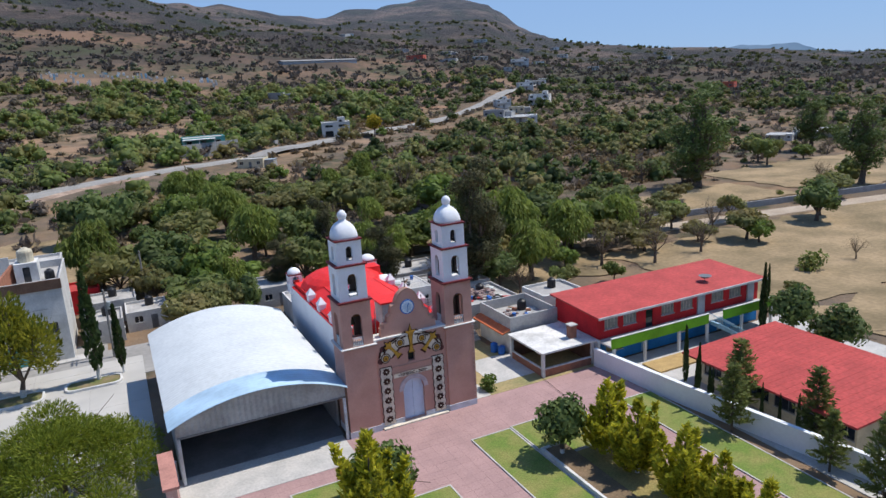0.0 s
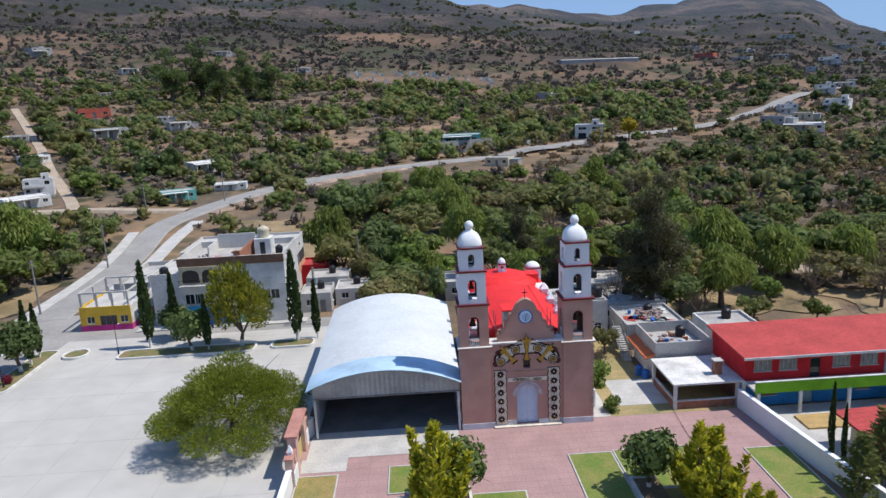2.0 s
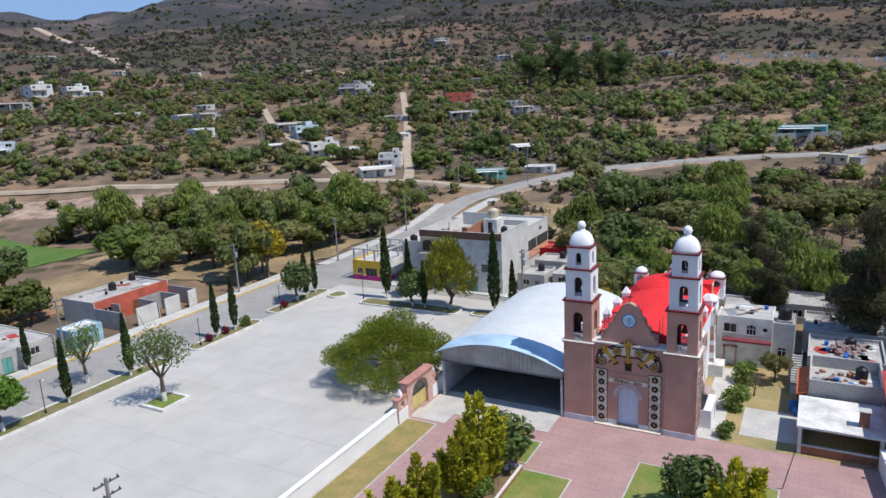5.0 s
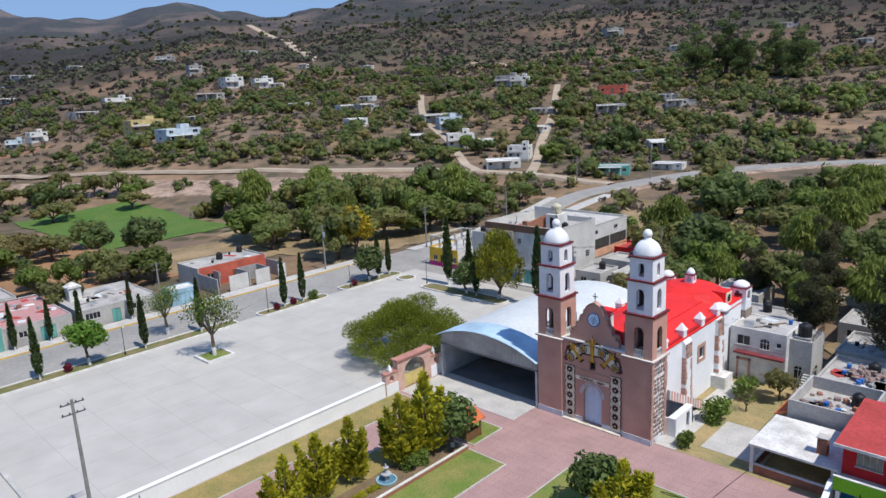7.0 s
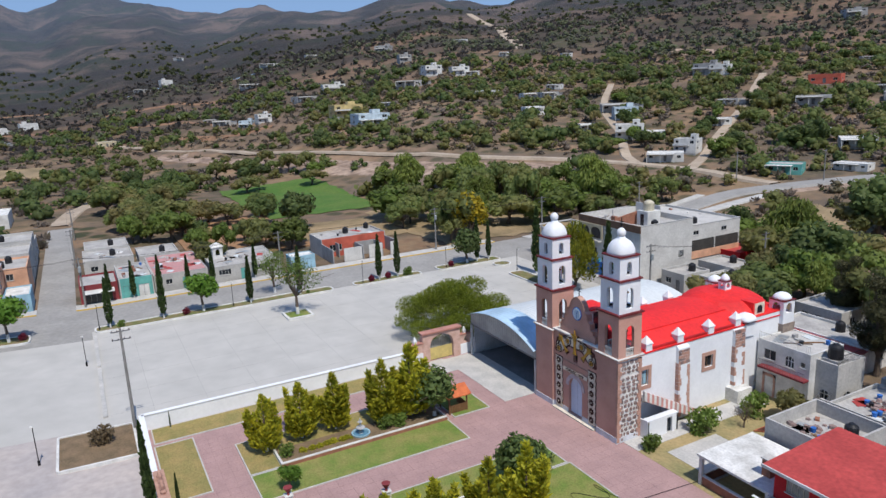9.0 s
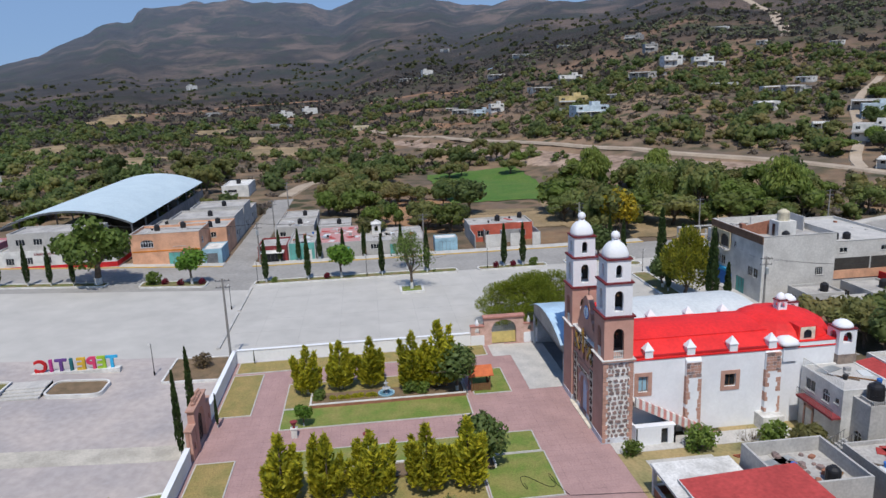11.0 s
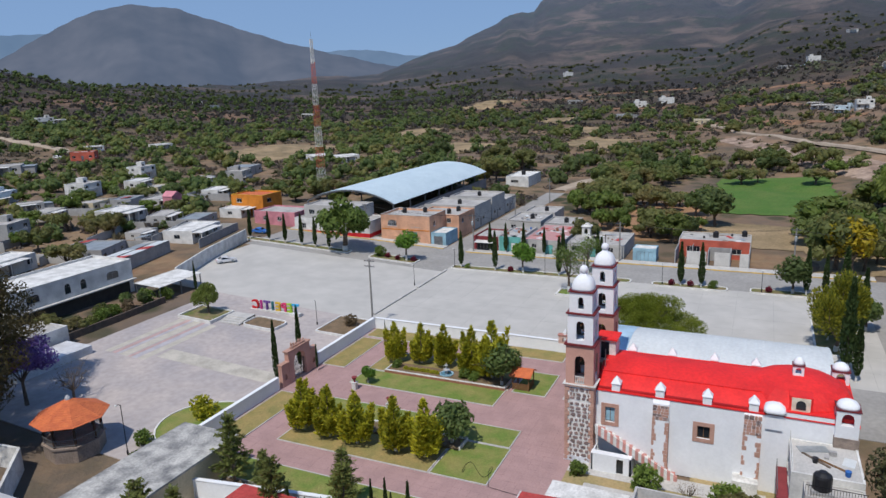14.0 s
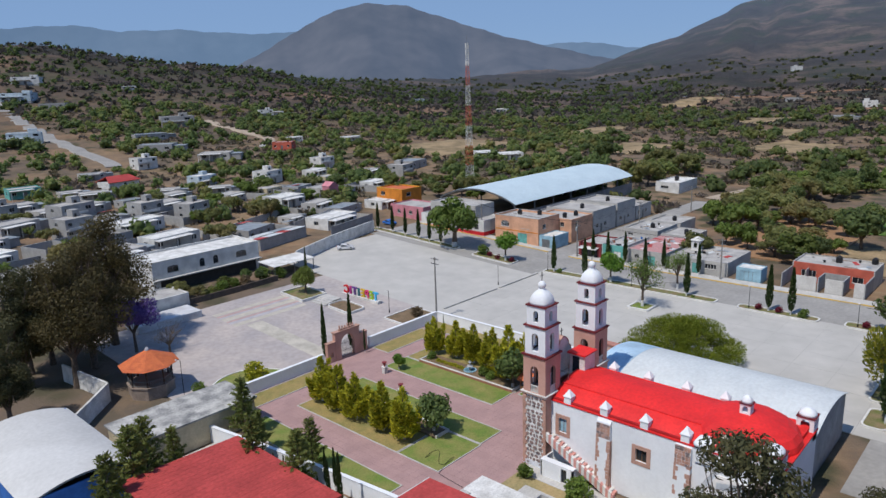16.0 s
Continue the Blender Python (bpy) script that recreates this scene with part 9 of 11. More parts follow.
# ---- planting in the square and churchyard ----
plant("acacia", -7.6, 59.6, 1.08, 0, variants=1)
plant("sparse", -29.0, 42.4, 1.6, 0)
for i, (x, y, s) in enumerate(((34.5, 26.3, 1.0), (34.9, 30.3, 0.98), (35.2, 34.3, 1.0), (35.0, 39.2, 1.02), (34.9, 42.9, 1.05), (12.2, 26.9, 0.95), (11.4, 30.8, 0.95), (11.4, 34.5, 0.98), (13.0, 39.5, 1.1), (13.3, 42.6, 1.3))):
    plant("conifer", x, y, s * 1.27, i, variants=3)
plant("dark_round", 31.4, 44.6, 1.45, 0, label="dense round dark green tree beside the conifers")
plant("dark_round", 15.0, 44.6, 1.5, 1, label="dense dark green tree beside the hut")
plant("green_bush", 14.6, 39.0, 1.1, 0, category="bush")
plant("green_bush", 14.8, 40.6, 0.9, 1, category="bush")
plant("green_bush", 14.5, 28.4, 0.85, 1, label="clipped green cone bush in the bed", category="bush")
for i in range(7):
    plant("golden_bush", 14.6, 30.0 + i * 0.8, 0.42, i, label="low clipped hedge plant in the bed", group="hedge plants", category="bush")
plant("round", 20.4, 27.0, 0.62, 0, label="small pollarded tree with a whitewashed trunk", group="small trees")
for x, y, s in ((32.5, 59.2, 1.0), (32.7, 66.0, 1.65), (33.0, 73.4, 1.5)):
    plant("green_bush", x, y, s, int(y), label="round clipped bush beside the church wall", category="bush")
plant("bare", 34.2, 70.2, 0.45, 0, label="small leafless sapling beside the church")
plant("wood_olive", 36.0, 75.0, 0.62, 1, label="straggly grey-green tree beside the house", group="small trees")
# cypresses and shrubs on the planting strips
for i, (x, y, s) in enumerate(((-40.1, 15.2, 1.0), (-40.1, 23.2, 1.05), (-40.1, 37.4, 1.0), (-40.1, 46.2, 1.05), (-40.2, 61.6, 1.05), (-40.2, 65.4, 1.05), (-41.0, 86.4, 0.95), (-40.6, 83.4, 1.1), (-40.6, -44, 0.9), (-40.6, -38, 0.9), (-40.6, -33, 0.9), (-40.6, -28, 0.95), (-40.6, -24, 0.9), (-40.6, -20, 0.8), (-26.2, 87.9, 1.1), (-5.0, 86.6, 1.15), (-17.2, 85.3, 0.7), (-23.2, 90.4, 0.88), (-2.3, 87.6, 0.75))):
    plant("cypress", x, y, s * (2.0 if y > 84 and x > -30 else 1.45), i)
for i, (x, y, s) in enumerate(((-56.0, 16.0, 0.95), (-56.0, 20.0, 0.95), (-56.0, 24.5, 1.0), (-56.0, 29.5, 0.9), (-56.0, 34.0, 0.95), (-56.0, 42.0, 0.95))):
    plant("cypress", x, y, s * 1.3, i + 3, label="dark cypress on the pavement with a whitewashed foot", group="cypresses on the pavement")
for i, (x, y, s) in enumerate(((20.0, 15.4, 1.45), (25.4, 15.4, 1.4), (19.0, 17.6, 0.6), (1.4, 19, 0.3), (49.6, 48.6, 1.0), (49.8, 47.0, 0.8), (50.0, 45.4, 0.5), (50.2, 43.2, 0.5), (50.4, 40.0, 0.55), (50.5, 38.2, 0.5), (50.6, 36.4, 0.6), (66.8, 53.6, 1.35), (68.2, 55, 1.0), (78, 62, 0.8), (-0.5, -24, 0.95), (47.6, 43.6, 0.7), (47.4, 45.0, 0.75))):
    plant("cypress", x, y, s * 1.18, i, label="slim dark cypress beside the wall", group="cypresses by the walls", slim=0.62)
plant("round", -40.2, 29.5, 1.6, 0)
plant("sparse", -44.0, 42.6, 1.3, 1, label="light young tree on the planting strip")
plant("big", -41.2, -15.8, 1.6, 0)
plant("round", -40.2, 1.4, 1.75, 1, label="dense round green tree on the kerbed bed")
plant("green_bush", -40.4, -5.8, 1.6, 0, label="round clipped green bush", category="bush")
for x, y in ((-40.1, 26.7), (-40.0, 59.9), (-40.4, 77.2), (-40.4, -3.6), (-39.6, -0.6), (-40.2, 3.2), (-40.2, 63.4)):
    plant("red_bush", x, y, 1.0, int(x), category="shrub")
for x, y, s in ((-40.0, 67.6, 1.0), (-39.9, 16.8, 0.7), (-40.0, 47.6, 0.4)):
    plant("green_bush", x, y, s, 1, label="clipped green bush on the planting strip", category="bush")
plant("dark_round", -40.8, 81.2, 1.8, 1, label="dark round tree on the planting strip")
plant("vase", -12.8, 86.0, 1.6, 0, variants=1)
plant("dark_round", -19.5, 85.4, 1.6, 0, label="dark green tree in front of the apartment block")
plant("dark_round", -23.6, 91.0, 1.35, 1, label="dark green tree in front of the apartment block")
plant("willow", 7.6, -13.4, 0.72, 1, label="drooping green tree in the raised bed", z=tz(-13) + 0.3)
plant("dry_bush", 1.4, 12.3, 1.2, 0, label="dry grey bush in the soil bed", category="bush")
plant("golden_bush", 36.2, 12.4, 1.5, 0, category="bush")
plant("green_bush", 44.6, 10.8, 1.2, 0, category="bush", label="dark clipped bush beside the bandstand")
plant("green_bush", 47.8, 13.2, 0.9, 0, category="bush", label="dark clipped bush beside the bandstand")
# school yard
for i, (x, y, s) in enumerate(((50.0, 42.2, 0.95), (51.0, 35.0, 0.9), (46.8, 26.4, 1.0), (46.6, 40.0, 0.85), (48.0, 31.5, 0.7))):
    plant("pine", x, y, s * 1.28, i)
plant("dark_round", 69.6, 51.8, 1.7, 0, label="dense dark tree in the school yard")
plant("dark_round", 68.0, 44.8, 1.6, 1, label="dense dark tree in the school yard")
for i, (x, y, s) in enumerate(((62.5, 30.4, 1.1), (60.0, 28.0, 1.0), (57.6, 29.6, 0.8), (66.0, 33.0, 1.0))):
    plant("pine", x, y, s * 1.35, i, label="dark young pine beside the red roof")
# south-east corner and behind the church
plant("broad_dark", 55.5, -4.5, 1.12, 0, variants=2)
plant("broad_dark", 45.0, -16.0, 1.28, 1, variants=2)
plant("broad_dark", 51.0, -9.5, 1.15, 1, variants=2)
plant("broad_dark", 55.0, -15.5, 0.95, 0, variants=2)
plant("near_dark", 60.5, -9.0, 1.1, 1, variants=2)
plant("near_dark", 66.0, 2.0, 0.9, 1, variants=2)
plant("jacaranda", 44.0, -10.4, 1.2, 0, variants=1)
plant("bare", 40.5, -6.0, 0.9, 1)
plant("near_dark", 46.2, 87.0, 1.25, 0, label="tall dark feathery tree behind the church", variants=2)
plant("tall", 50.5, 97.5, 1.0, 1, label="tall dark tree behind the houses")
plant("bare", 42.5, 91.5, 1.1, 0)
plant("bare", 49.5, 90.0, 1.15, 1)
for i, (k, x, y, s) in enumerate((("tall", 142, 137, 1.6), ("tall", 170, 110, 1.35), ("tall", 225, 165, 1.2), ("willow", 63, 105, 1.65), ("willow", 57, 113, 1.4), ("bare", 96, 122, 1.2), ("wood_olive", 104, 88, 1.1), ("wood_dark", 126, 90, 1.5), ("wood_dark", 131, 93, 1.3), ("wood", 60, 84, 0.75), ("wood_dark", 51, 88, 0.9), ("bare", 72, 90, 1.2), ("bare", 80, 86, 1.2), ("wood_bright", 68, 82, 0.6), ("wood_olive", 84, 63, 0.35), ("cactus_scrub", 96, 69, 1.4), ("wood_olive", 112, 118, 1.1), ("wood_olive", 122, 124, 1.1), ("wood", 108, 126, 1.2), ("wood_olive", 90, 100, 1.0), ("bare", 88, 98, 1.3), ("wood_olive", 150, 104, 1.3), ("wood_dark", -3.2, 157, 2.0), ("wood_dark", -7.6, 168, 1.6), ("yellow", 103, 279, 1.5), ("wood_dark", -75, 233, 1.6), ("wood_dark", -70, 235, 1.4), ("yellow", -57.5, 92, 1.7), ("wood_olive", -60, 88, 1.4), ("tall", -124, 409, 1.9), ("tall", -110, 420, 2.1), ("tall", -88, 436, 1.8), ("tall", -98, 414, 1.6), ("tall", -72, 424, 1.7), ("wood_bright", -110, 24, 1.3), ("wood_dark", -100, 64, 1.4), ("wood_dark", -113, 58, 1.2), ("wood_bright", -92, 60, 0.7), ("wood_bright", -62, 22, 0.7), ("wood_olive", -70, 36, 1.2))):
    plant(k, x, y, s, i, group="" if k in ("tall", "willow", "bare") else "scattered field trees", category="bush" if k == "cactus_scrub" else "tree", label="broad tree standing in dry fields" if k.startswith("wood") else "")


def belt(poly, n, kinds, seed, lo, hi, gap=3.2, avoid=()):
    """Trees scattered over a plan polygon, kept apart, off roads and roofs."""
    rr = random.Random(seed)
    xs, ys = [p[0] for p in poly], [p[1] for p in poly]
    put, tries = [], 0
    while len(put) < n and tries < n * 40:
        tries += 1
        x, y = rr.uniform(min(xs), max(xs)), rr.uniform(min(ys), max(ys))
        inside = False
        for (xa, ya), (xb, yb) in zip(poly, poly[1:] + poly[:1]):
            if (ya > y) != (yb > y) and x < (xb - xa) * (y - ya) / (yb - ya) + xa:
                inside = not inside
        if not inside or any((x - a) ** 2 + (y - b) ** 2 < gap * gap for a, b in put) or any(x0 - 2 < x < x1 + 2 and y0 - 2 < y < y1 + 2 for x0, x1, y0, y1 in avoid):
            continue
        put.append((x, y))
        plant(rr.choice(kinds), x, y, rr.uniform(lo, hi), rr.randrange(9))


GREENS = ("wood", "wood_dark", "wood_olive", "wood_bright", "wood", "wood_olive")
HOUSED = ((-29, -7, 96, 126), (17, 24, 102, 109), (20, 33, 93, 99), (36, 46, 97, 104), (-7, 5, 100, 116), (-11, -4, 117, 123), (-54, -46, 100, 180))
belt([(2, 106), (20, 110), (36, 108), (50, 100), (60, 120), (80, 150), (78, 192), (40, 203), (6, 192), (-8, 170), (-8, 134)], 62, GREENS + ("wood_olive", "wood_olive", "wood_bright", "willow", "bare", "willow"), 1, 0.7, 1.7, 5.4, HOUSED)
belt([(-60, 84), (-58, 130), (-62, 160), (-86, 156), (-122, 130), (-146, 106), (-118, 99), (-104, 102), (-102, 86), (-74, 84)], 46, ("wood", "wood_bright", "wood", "wood_olive", "wood_bright", "willow", "wood_bright"), 2, 1.1, 2.0, 5.2)
belt([(-195, 60), (-176, 62), (-174, 98), (-190, 104), (-240, 90), (-230, 40)], 16, GREENS, 3, 1.0, 1.6, 6)
belt([(-130, 36), (-78, 34), (-76, 60), (-84, 62), (-100, 58), (-130, 62)], 20, GREENS, 4, 0.7, 1.3, 5)
belt([(-205, 16), (-110, 22), (-104, 34), (-132, 34), (-205, 50)], 34, GREENS, 5, 0.9, 1.6, 5)
belt([(-145, -14), (-205, -10), (-215, -70), (-150, -60)], 10, ("wood_dark", "wood", "wood_olive"), 6, 1.1, 1.8, 6)
belt([(80, 110), (150, 118), (200, 140), (190, 200), (110, 190), (84, 160)], 9, ("wood_olive", "wood", "bare", "bare"), 8, 0.9, 1.5, 9)
belt([(78, 58), (168, 58), (240, 100), (230, 150), (150, 172), (84, 170), (62, 130), (70, 96)], 16, ("wood_olive", "bare", "bare", "cactus_scrub", "cactus_scrub", "wood_bright"), 18, 0.5, 1.1, 8)
# garden below the white house
for k, x, y, sz in (("green_bush", 18.6, -26.8, 1.5), ("dark_round", 11.8, -28.6, 0.8), ("green_bush", 7.6, -28.4, 1.6), ("wood_olive", 24.0, -27.0, 0.5), ("green_bush", 15.2, -27.8, 1.3), ("bush", 21.0, -26.6, 1.2), ("wood_dark", 9.4, -27.2, 0.45), ("dry_bush", 13.2, -26.8, 1.3), ("green_bush", 4.4, -26.8, 1.4), ("bush", 16.8, -29.0, 1.5), ("wood", 26.5, -29.5, 0.6)):
    plant(k, x, y, sz, int(x), label="leafy shrub in the walled garden", group="garden shrubs", category="shrub")
plant("near_dark", 58.5, -14.0, 1.0, 0, variants=2)
# trees behind the church and its neighbours
for k, x, y, sz in (("near_dark", 34.0, 93.3, 0.8), ("near_dark", 30.3, 110.6, 0.85), ("willow", 31.0, 102.5, 1.0), ("near_dark", 21.5, 106.4, 0.62), ("wood_bright", 11.8, 111.9, 1.35), ("wood_olive", 12.0, 99.0, 1.0), ("wood", 26.0, 108.0, 1.4), ("wood_bright", 14.5, 92.5, 0.75), ("yellow", 11.0, 91.5, 0.7), ("willow", 40.5, 106.0, 1.15), ("willow", 37.5, 110.0, 1.2), ("wood_dark", 5.7, 116.0, 1.3), ("bare", 52.0, 84.0, 0.9), ("wood_olive", 56.5, 92.0, 0.9), ("bare", 76.7, 111.0, 1.3), ("wood_olive", 78.5, 97.0, 1.1), ("bare", 91.0, 86.5, 1.1), ("wood_olive", 114.0, 101.0, 1.0), ("wood_olive", 100.0, 103.0, 1.2), ("wood_olive", 73.0, 119.0, 1.2), ("wood_bright", 66.0, 92.0, 0.9), ("wood_olive", 84.0, 93.0, 1.0), ("bare", 70.0, 100.0, 1.2), ("wood", 88.0, 108.0, 1.0), ("wood_olive", 96.0, 92.0, 0.8), ("bare", 104.0, 96.0, 1.1), ("wood_bright", 108.0, 110.0, 0.9), ("bare", 62.0, 98.0, 1.2), ("willow", 58.0, 90.0, 1.25), ("willow", 69.5, 97.0, 1.35), ("wood_bright", 63.0, 104.0, 1.6), ("wood_bright", 76.0, 104.0, 1.6), ("willow", 84.0, 101.0, 1.2), ("wood_olive", 92.0, 110.0, 1.6), ("wood_dark", 72.0, 110.0, 1.7), ("wood_olive", 55.0, 101.0, 1.5), ("wood_olive", 7.5, 97.5, 1.0), ("wood", 9.0, 105.0, 1.3), ("wood_dark", 15.0, 99.5, 1.0), ("wood_bright", 17.0, 113.0, 1.2), ("wood_olive", 3.5, 113.5, 1.1), ("wood", -1.5, 121.0, 1.3), ("wood_bright", -4.0, 129.0, 1.1), ("wood_dark", 6.0, 125.0, 1.5), ("wood_olive", -14.0, 131.0, 1.1), ("wood_bright", -19.5, 137.0, 1.2), ("wood_dark", -24.0, 141.0, 1.1)):
    plant(k, x, y, sz, int(x + y), label="rough tree in the dry ground behind the church", group="trees behind the church", **({"variants": 2} if k == "near_dark" else {}))

# ---- villages on the slopes ----
VILLAGE = {}
HOUSE_KINDS = {
    "grey_block": (12, 8, 3.0, ROUGH, OLDROOF, "small grey block house with a porch on the slope"),
    "white_two": (12, 9, 5.6, PAINT["offwhite"], OLDROOF, "white two-storey house on the slope"),
    "white_low": (11, 8, 3.0, PAINT["offwhite"], WHITE_OLD, "small white flat-roofed house with a porch"),
    "grey_sheet": (13, 9, 3.2, BLOCK, METAL_GREY, "grey block house with a metal sheet roof"),
    "grey_two": (11, 9, 5.8, BLOCK, OLDROOF, "unfinished grey two-storey block house"),
    "cream": (11, 8, 3.0, PAINT["cream"], OLDROOF, "cream house with a flat roof"),
    "white_long": (15, 8, 3.0, PAINT["offwhite"], WHITE_OLD, "long white house with a pale roof and a porch"),
    "turquoise": (12, 8, 3.0, PAINT["teal"], OLDROOF, "low turquoise house with a flat roof"),
    "yellow_two": (12, 9, 6.0, surface("pale_yellow_house_paint", (0.60, 0.47, 0.22), None, 2.0, 0.85, stain=0.12), CEMENT, "yellow two-storey house with white balcony"),
    "red": (12, 8, 3.6, PAINT["coral"], OLDROOF, "dark red house with a flat roof"),
    "sky_two": (13, 9, 5.6, surface("pale_blue_house_paint", (0.47, 0.56, 0.62), None, 2.0, 0.85, stain=0.12), WHITE_OLD, "pale blue two-storey house with an open terrace"),
    "garage": (10, 9, 5.8, PALE_RENDER, OLDROOF, "grey two-storey house above two dark garages"),
}


def hill_house(kind, x, y, turn, s=1.0):
    z = ground_at(x, y) + (2.3 if kind == "turquoise" and y > 250 else 0.2)
    q = random.Random(int(x * 7 + y * 3))
    m = pose(x, y, z, 0, 0, turn) @ Matrix.Diagonal((s * q.uniform(0.85, 1.12), s * q.uniform(0.85, 1.15), min(1.0, s) * q.uniform(0.9, 1.08), 1))
    if kind in VILLAGE:
        ob = copy_thing(VILLAGE[kind], m)
        ob.matrix_basis = m
        return ob
    w, d, h, wall, rf, lb = HOUSE_KINDS[kind]
    two = h > 5
    win = [("S", 1, 2.6, 1.0, 2.2, 2, 0), ("E", 2, 3.6, 1.0, 2.2, 2, 0), ("W", 3, 4.6, 1.0, 2.2, 2, 0), ("N", 2, 3.4, 1.1, 2.2, 2, 0)]
    doors = [("S", w / 2 - 0.6, w / 2 + 0.6, 2.1, STEEL)]
    if kind == "garage":
        win, doors = [("S", 1.2, 4.0, 3.9, 5.0, 2, 0), ("S", 6.0, 8.8, 3.9, 5.0, 2, 0), ("E", 2, 3.6, 3.9, 5.0, 2, 0)], [("S", 1.2, 4.0, 2.4, GLASS_DARK), ("S", 6.0, 8.8, 2.4, GLASS_DARK)]
    elif two:
        win += [("S", 1, 2.6, 3.9, 5.1, 2, 0), ("S", w - 3.2, w - 1.2, 3.7, 5.1, 2, 0), ("E", 2, 3.6, 3.9, 5.0, 2, 0), ("W", 3, 4.6, 3.9, 5.0, 2, 0)]
    else:
        win += [("S", w - 2.8, w - 1.2, 1.0, 2.2, 2, 0)]
    ob = house((x, y, z), (w, d, h), wall, lb, windows=win, doors=doors, roof=rf, tanks=[(w * 0.2, 0.5, 0.5, 1.1)] if kind in ("white_two", "grey_two", "red", "garage") else [], turn=turn, group="hillside houses", parapet=0.3, plain=True)
    if kind in ("grey_block", "white_low", "white_long", "sky_two", "turquoise"):
        part("porch_roof", Mesh().box(-w / 2, w / 4, -d / 2 - 2.6, -d / 2, 2.75, 2.93), WHITE_OLD, ob, "flat porch slab")
        for px in (-w / 2 + 0.2, -w / 8, w / 4 - 0.2):
            part("porch_post", Mesh().box(px - 0.1, px + 0.1, -d / 2 - 2.5, -d / 2 - 2.3, -0.6, 2.75), WHITE_OLD, ob)
    if kind in ("white_two", "yellow_two", "grey_two"):
        part("balcony_slab", Mesh().box(-w / 2, w / 5, -d / 2 - 1.5, -d / 2, 2.75, 2.95), CEMENT, ob)
        part("balcony_parapet", Mesh().box(-w / 2, w / 5, -d / 2 - 1.5, -d / 2 - 1.38, 2.95, 3.7), PAINT["offwhite"], ob, "white balcony parapet")
    if two:
        part("stair_head", Mesh().box(w * 0.1, w * 0.36, d * 0.05, d * 0.4, h, h + 2.1), wall, ob)
    if kind in ("grey_block", "grey_sheet", "cream"):
        part("side_room", Mesh().box(w / 2, w / 2 + 4.0, -d * 0.3, d * 0.4, -0.6, 2.4), BLOCK, ob, "lower block side room")
        part("side_roof", Mesh().box(w / 2, w / 2 + 4.2, -d * 0.3 - 0.2, d * 0.4 + 0.2, 2.4, 2.52), METAL_GREY, ob)
    part("foundation", Mesh().box(-w / 2, w / 2, -d / 2, d / 2, -2.4, -0.61), BLOCK, ob)
    VILLAGE[kind] = ob
    ob.matrix_basis = m
    return ob


# x, y and width of each house, hamlet by hamlet
CROSSROADS = {"white_long": [(-100, 196, 12.5), (-46, 217, 9)], "white_two": [(-102, 209, 9), (-136, 213, 11), (-206, 346, 12)], "sky_two": [(-164, 236, 12)], "white_low": [(-128, 218, 9), (-124, 250, 9), (-158, 210, 8), (-62, 244, 12)],
              "grey_block": [(-148, 286, 8), (-118, 302, 15), (-82, 252, 9), (-183, 248, 14), (-95, 324, 10), (-108, 336, 9), (-168, 423, 8)], "turquoise": [(-59, 204, 10.5), (33, 275, 17)], "red": [(-142, 346, 15)], "grey_two": [(-293, 604, 18), (-214, 344, 12)]}
CLIMBING_ROAD = {"garage": [(88, 285, 13.0)], "cream": [(44, 240, 9), (212, 340, 10)], "white_long": [(196, 311, 19), (256, 184, 20), (241, 190, 11)], "grey_sheet": [(188, 322, 13), (90, 412, 16)], "white_two": [(248, 370, 13), (287, 448, 12), (422, 668, 18), (212, 356, 10)],
                 "white_low": [(330, 496, 13), (360, 529, 13), (356, 637, 15), (478, 854, 16), (577, 804, 13), (496, 634, 12), (671, 707, 15), (-192, 528, 11), (-152, 481, 9), (-65, 532, 10)], "red": [(314, 703, 18), (442, 402, 16)], "grey_block": [(337, 801, 13), (538, 843, 18), (379, 760, 15), (-146, 620, 14)]}
WEST_HAMLET = {"white_two": [(-431, 193, 17), (-362, 241, 12), (-353, 258, 12), (-384, 127, 10)], "sky_two": [(-259, 151, 16), (-393, 118, 10)], "yellow_two": [(-310, 157, 16)], "grey_block": [(-425, 168, 16), (-341, 214, 15), (-301, 180, 8), (-238, 248, 11), (-425, 108, 12), (-453, 105, 8)],
               "white_low": [(-348, 266, 9), (-207, 216, 11), (-248, 243, 9), (-259, 269, 9), (-610, 173, 16), (-406, 330, 9), (-362, 358, 8), (-764, 285, 13)], "white_long": [(-276, 233, 13), (-764, 233, 20), (-579, 387, 16)], "grey_two": [(-588, 305, 15), (-473, 273, 10)],
               "cream": [(-430, 34, 11), (-370, 243, 11)], "grey_sheet": [(-512, -35, 14), (-698, -126, 13)]}
SOUTH_SLOPE = {"white_two": [(-114, -545, 20), (-214, -357, 10), (-53, -215, 10)], "sky_two": [(-88, -485, 24), (-36, -314, 16)], "grey_sheet": [(-100, -453, 18), (-93, -294, 17), (-79, -254, 18)], "grey_two": [(-139, -349, 20)], "white_low": [(-189, -527, 11), (-230, -364, 9), (-154, -239, 8), (-182, -222, 10), (-194, -113, 12), (-191, -126, 11)],
               "red": [(-134, -221, 11)], "turquoise": [(5, -190, 12)], "grey_block": [(-5, -172, 8), (-27, -208, 9), (-9, -160, 9), (-90, -215, 14), (-30, -146, 8), (-44, -135, 9), (20, -148, 12), (40, -170, 12)]}
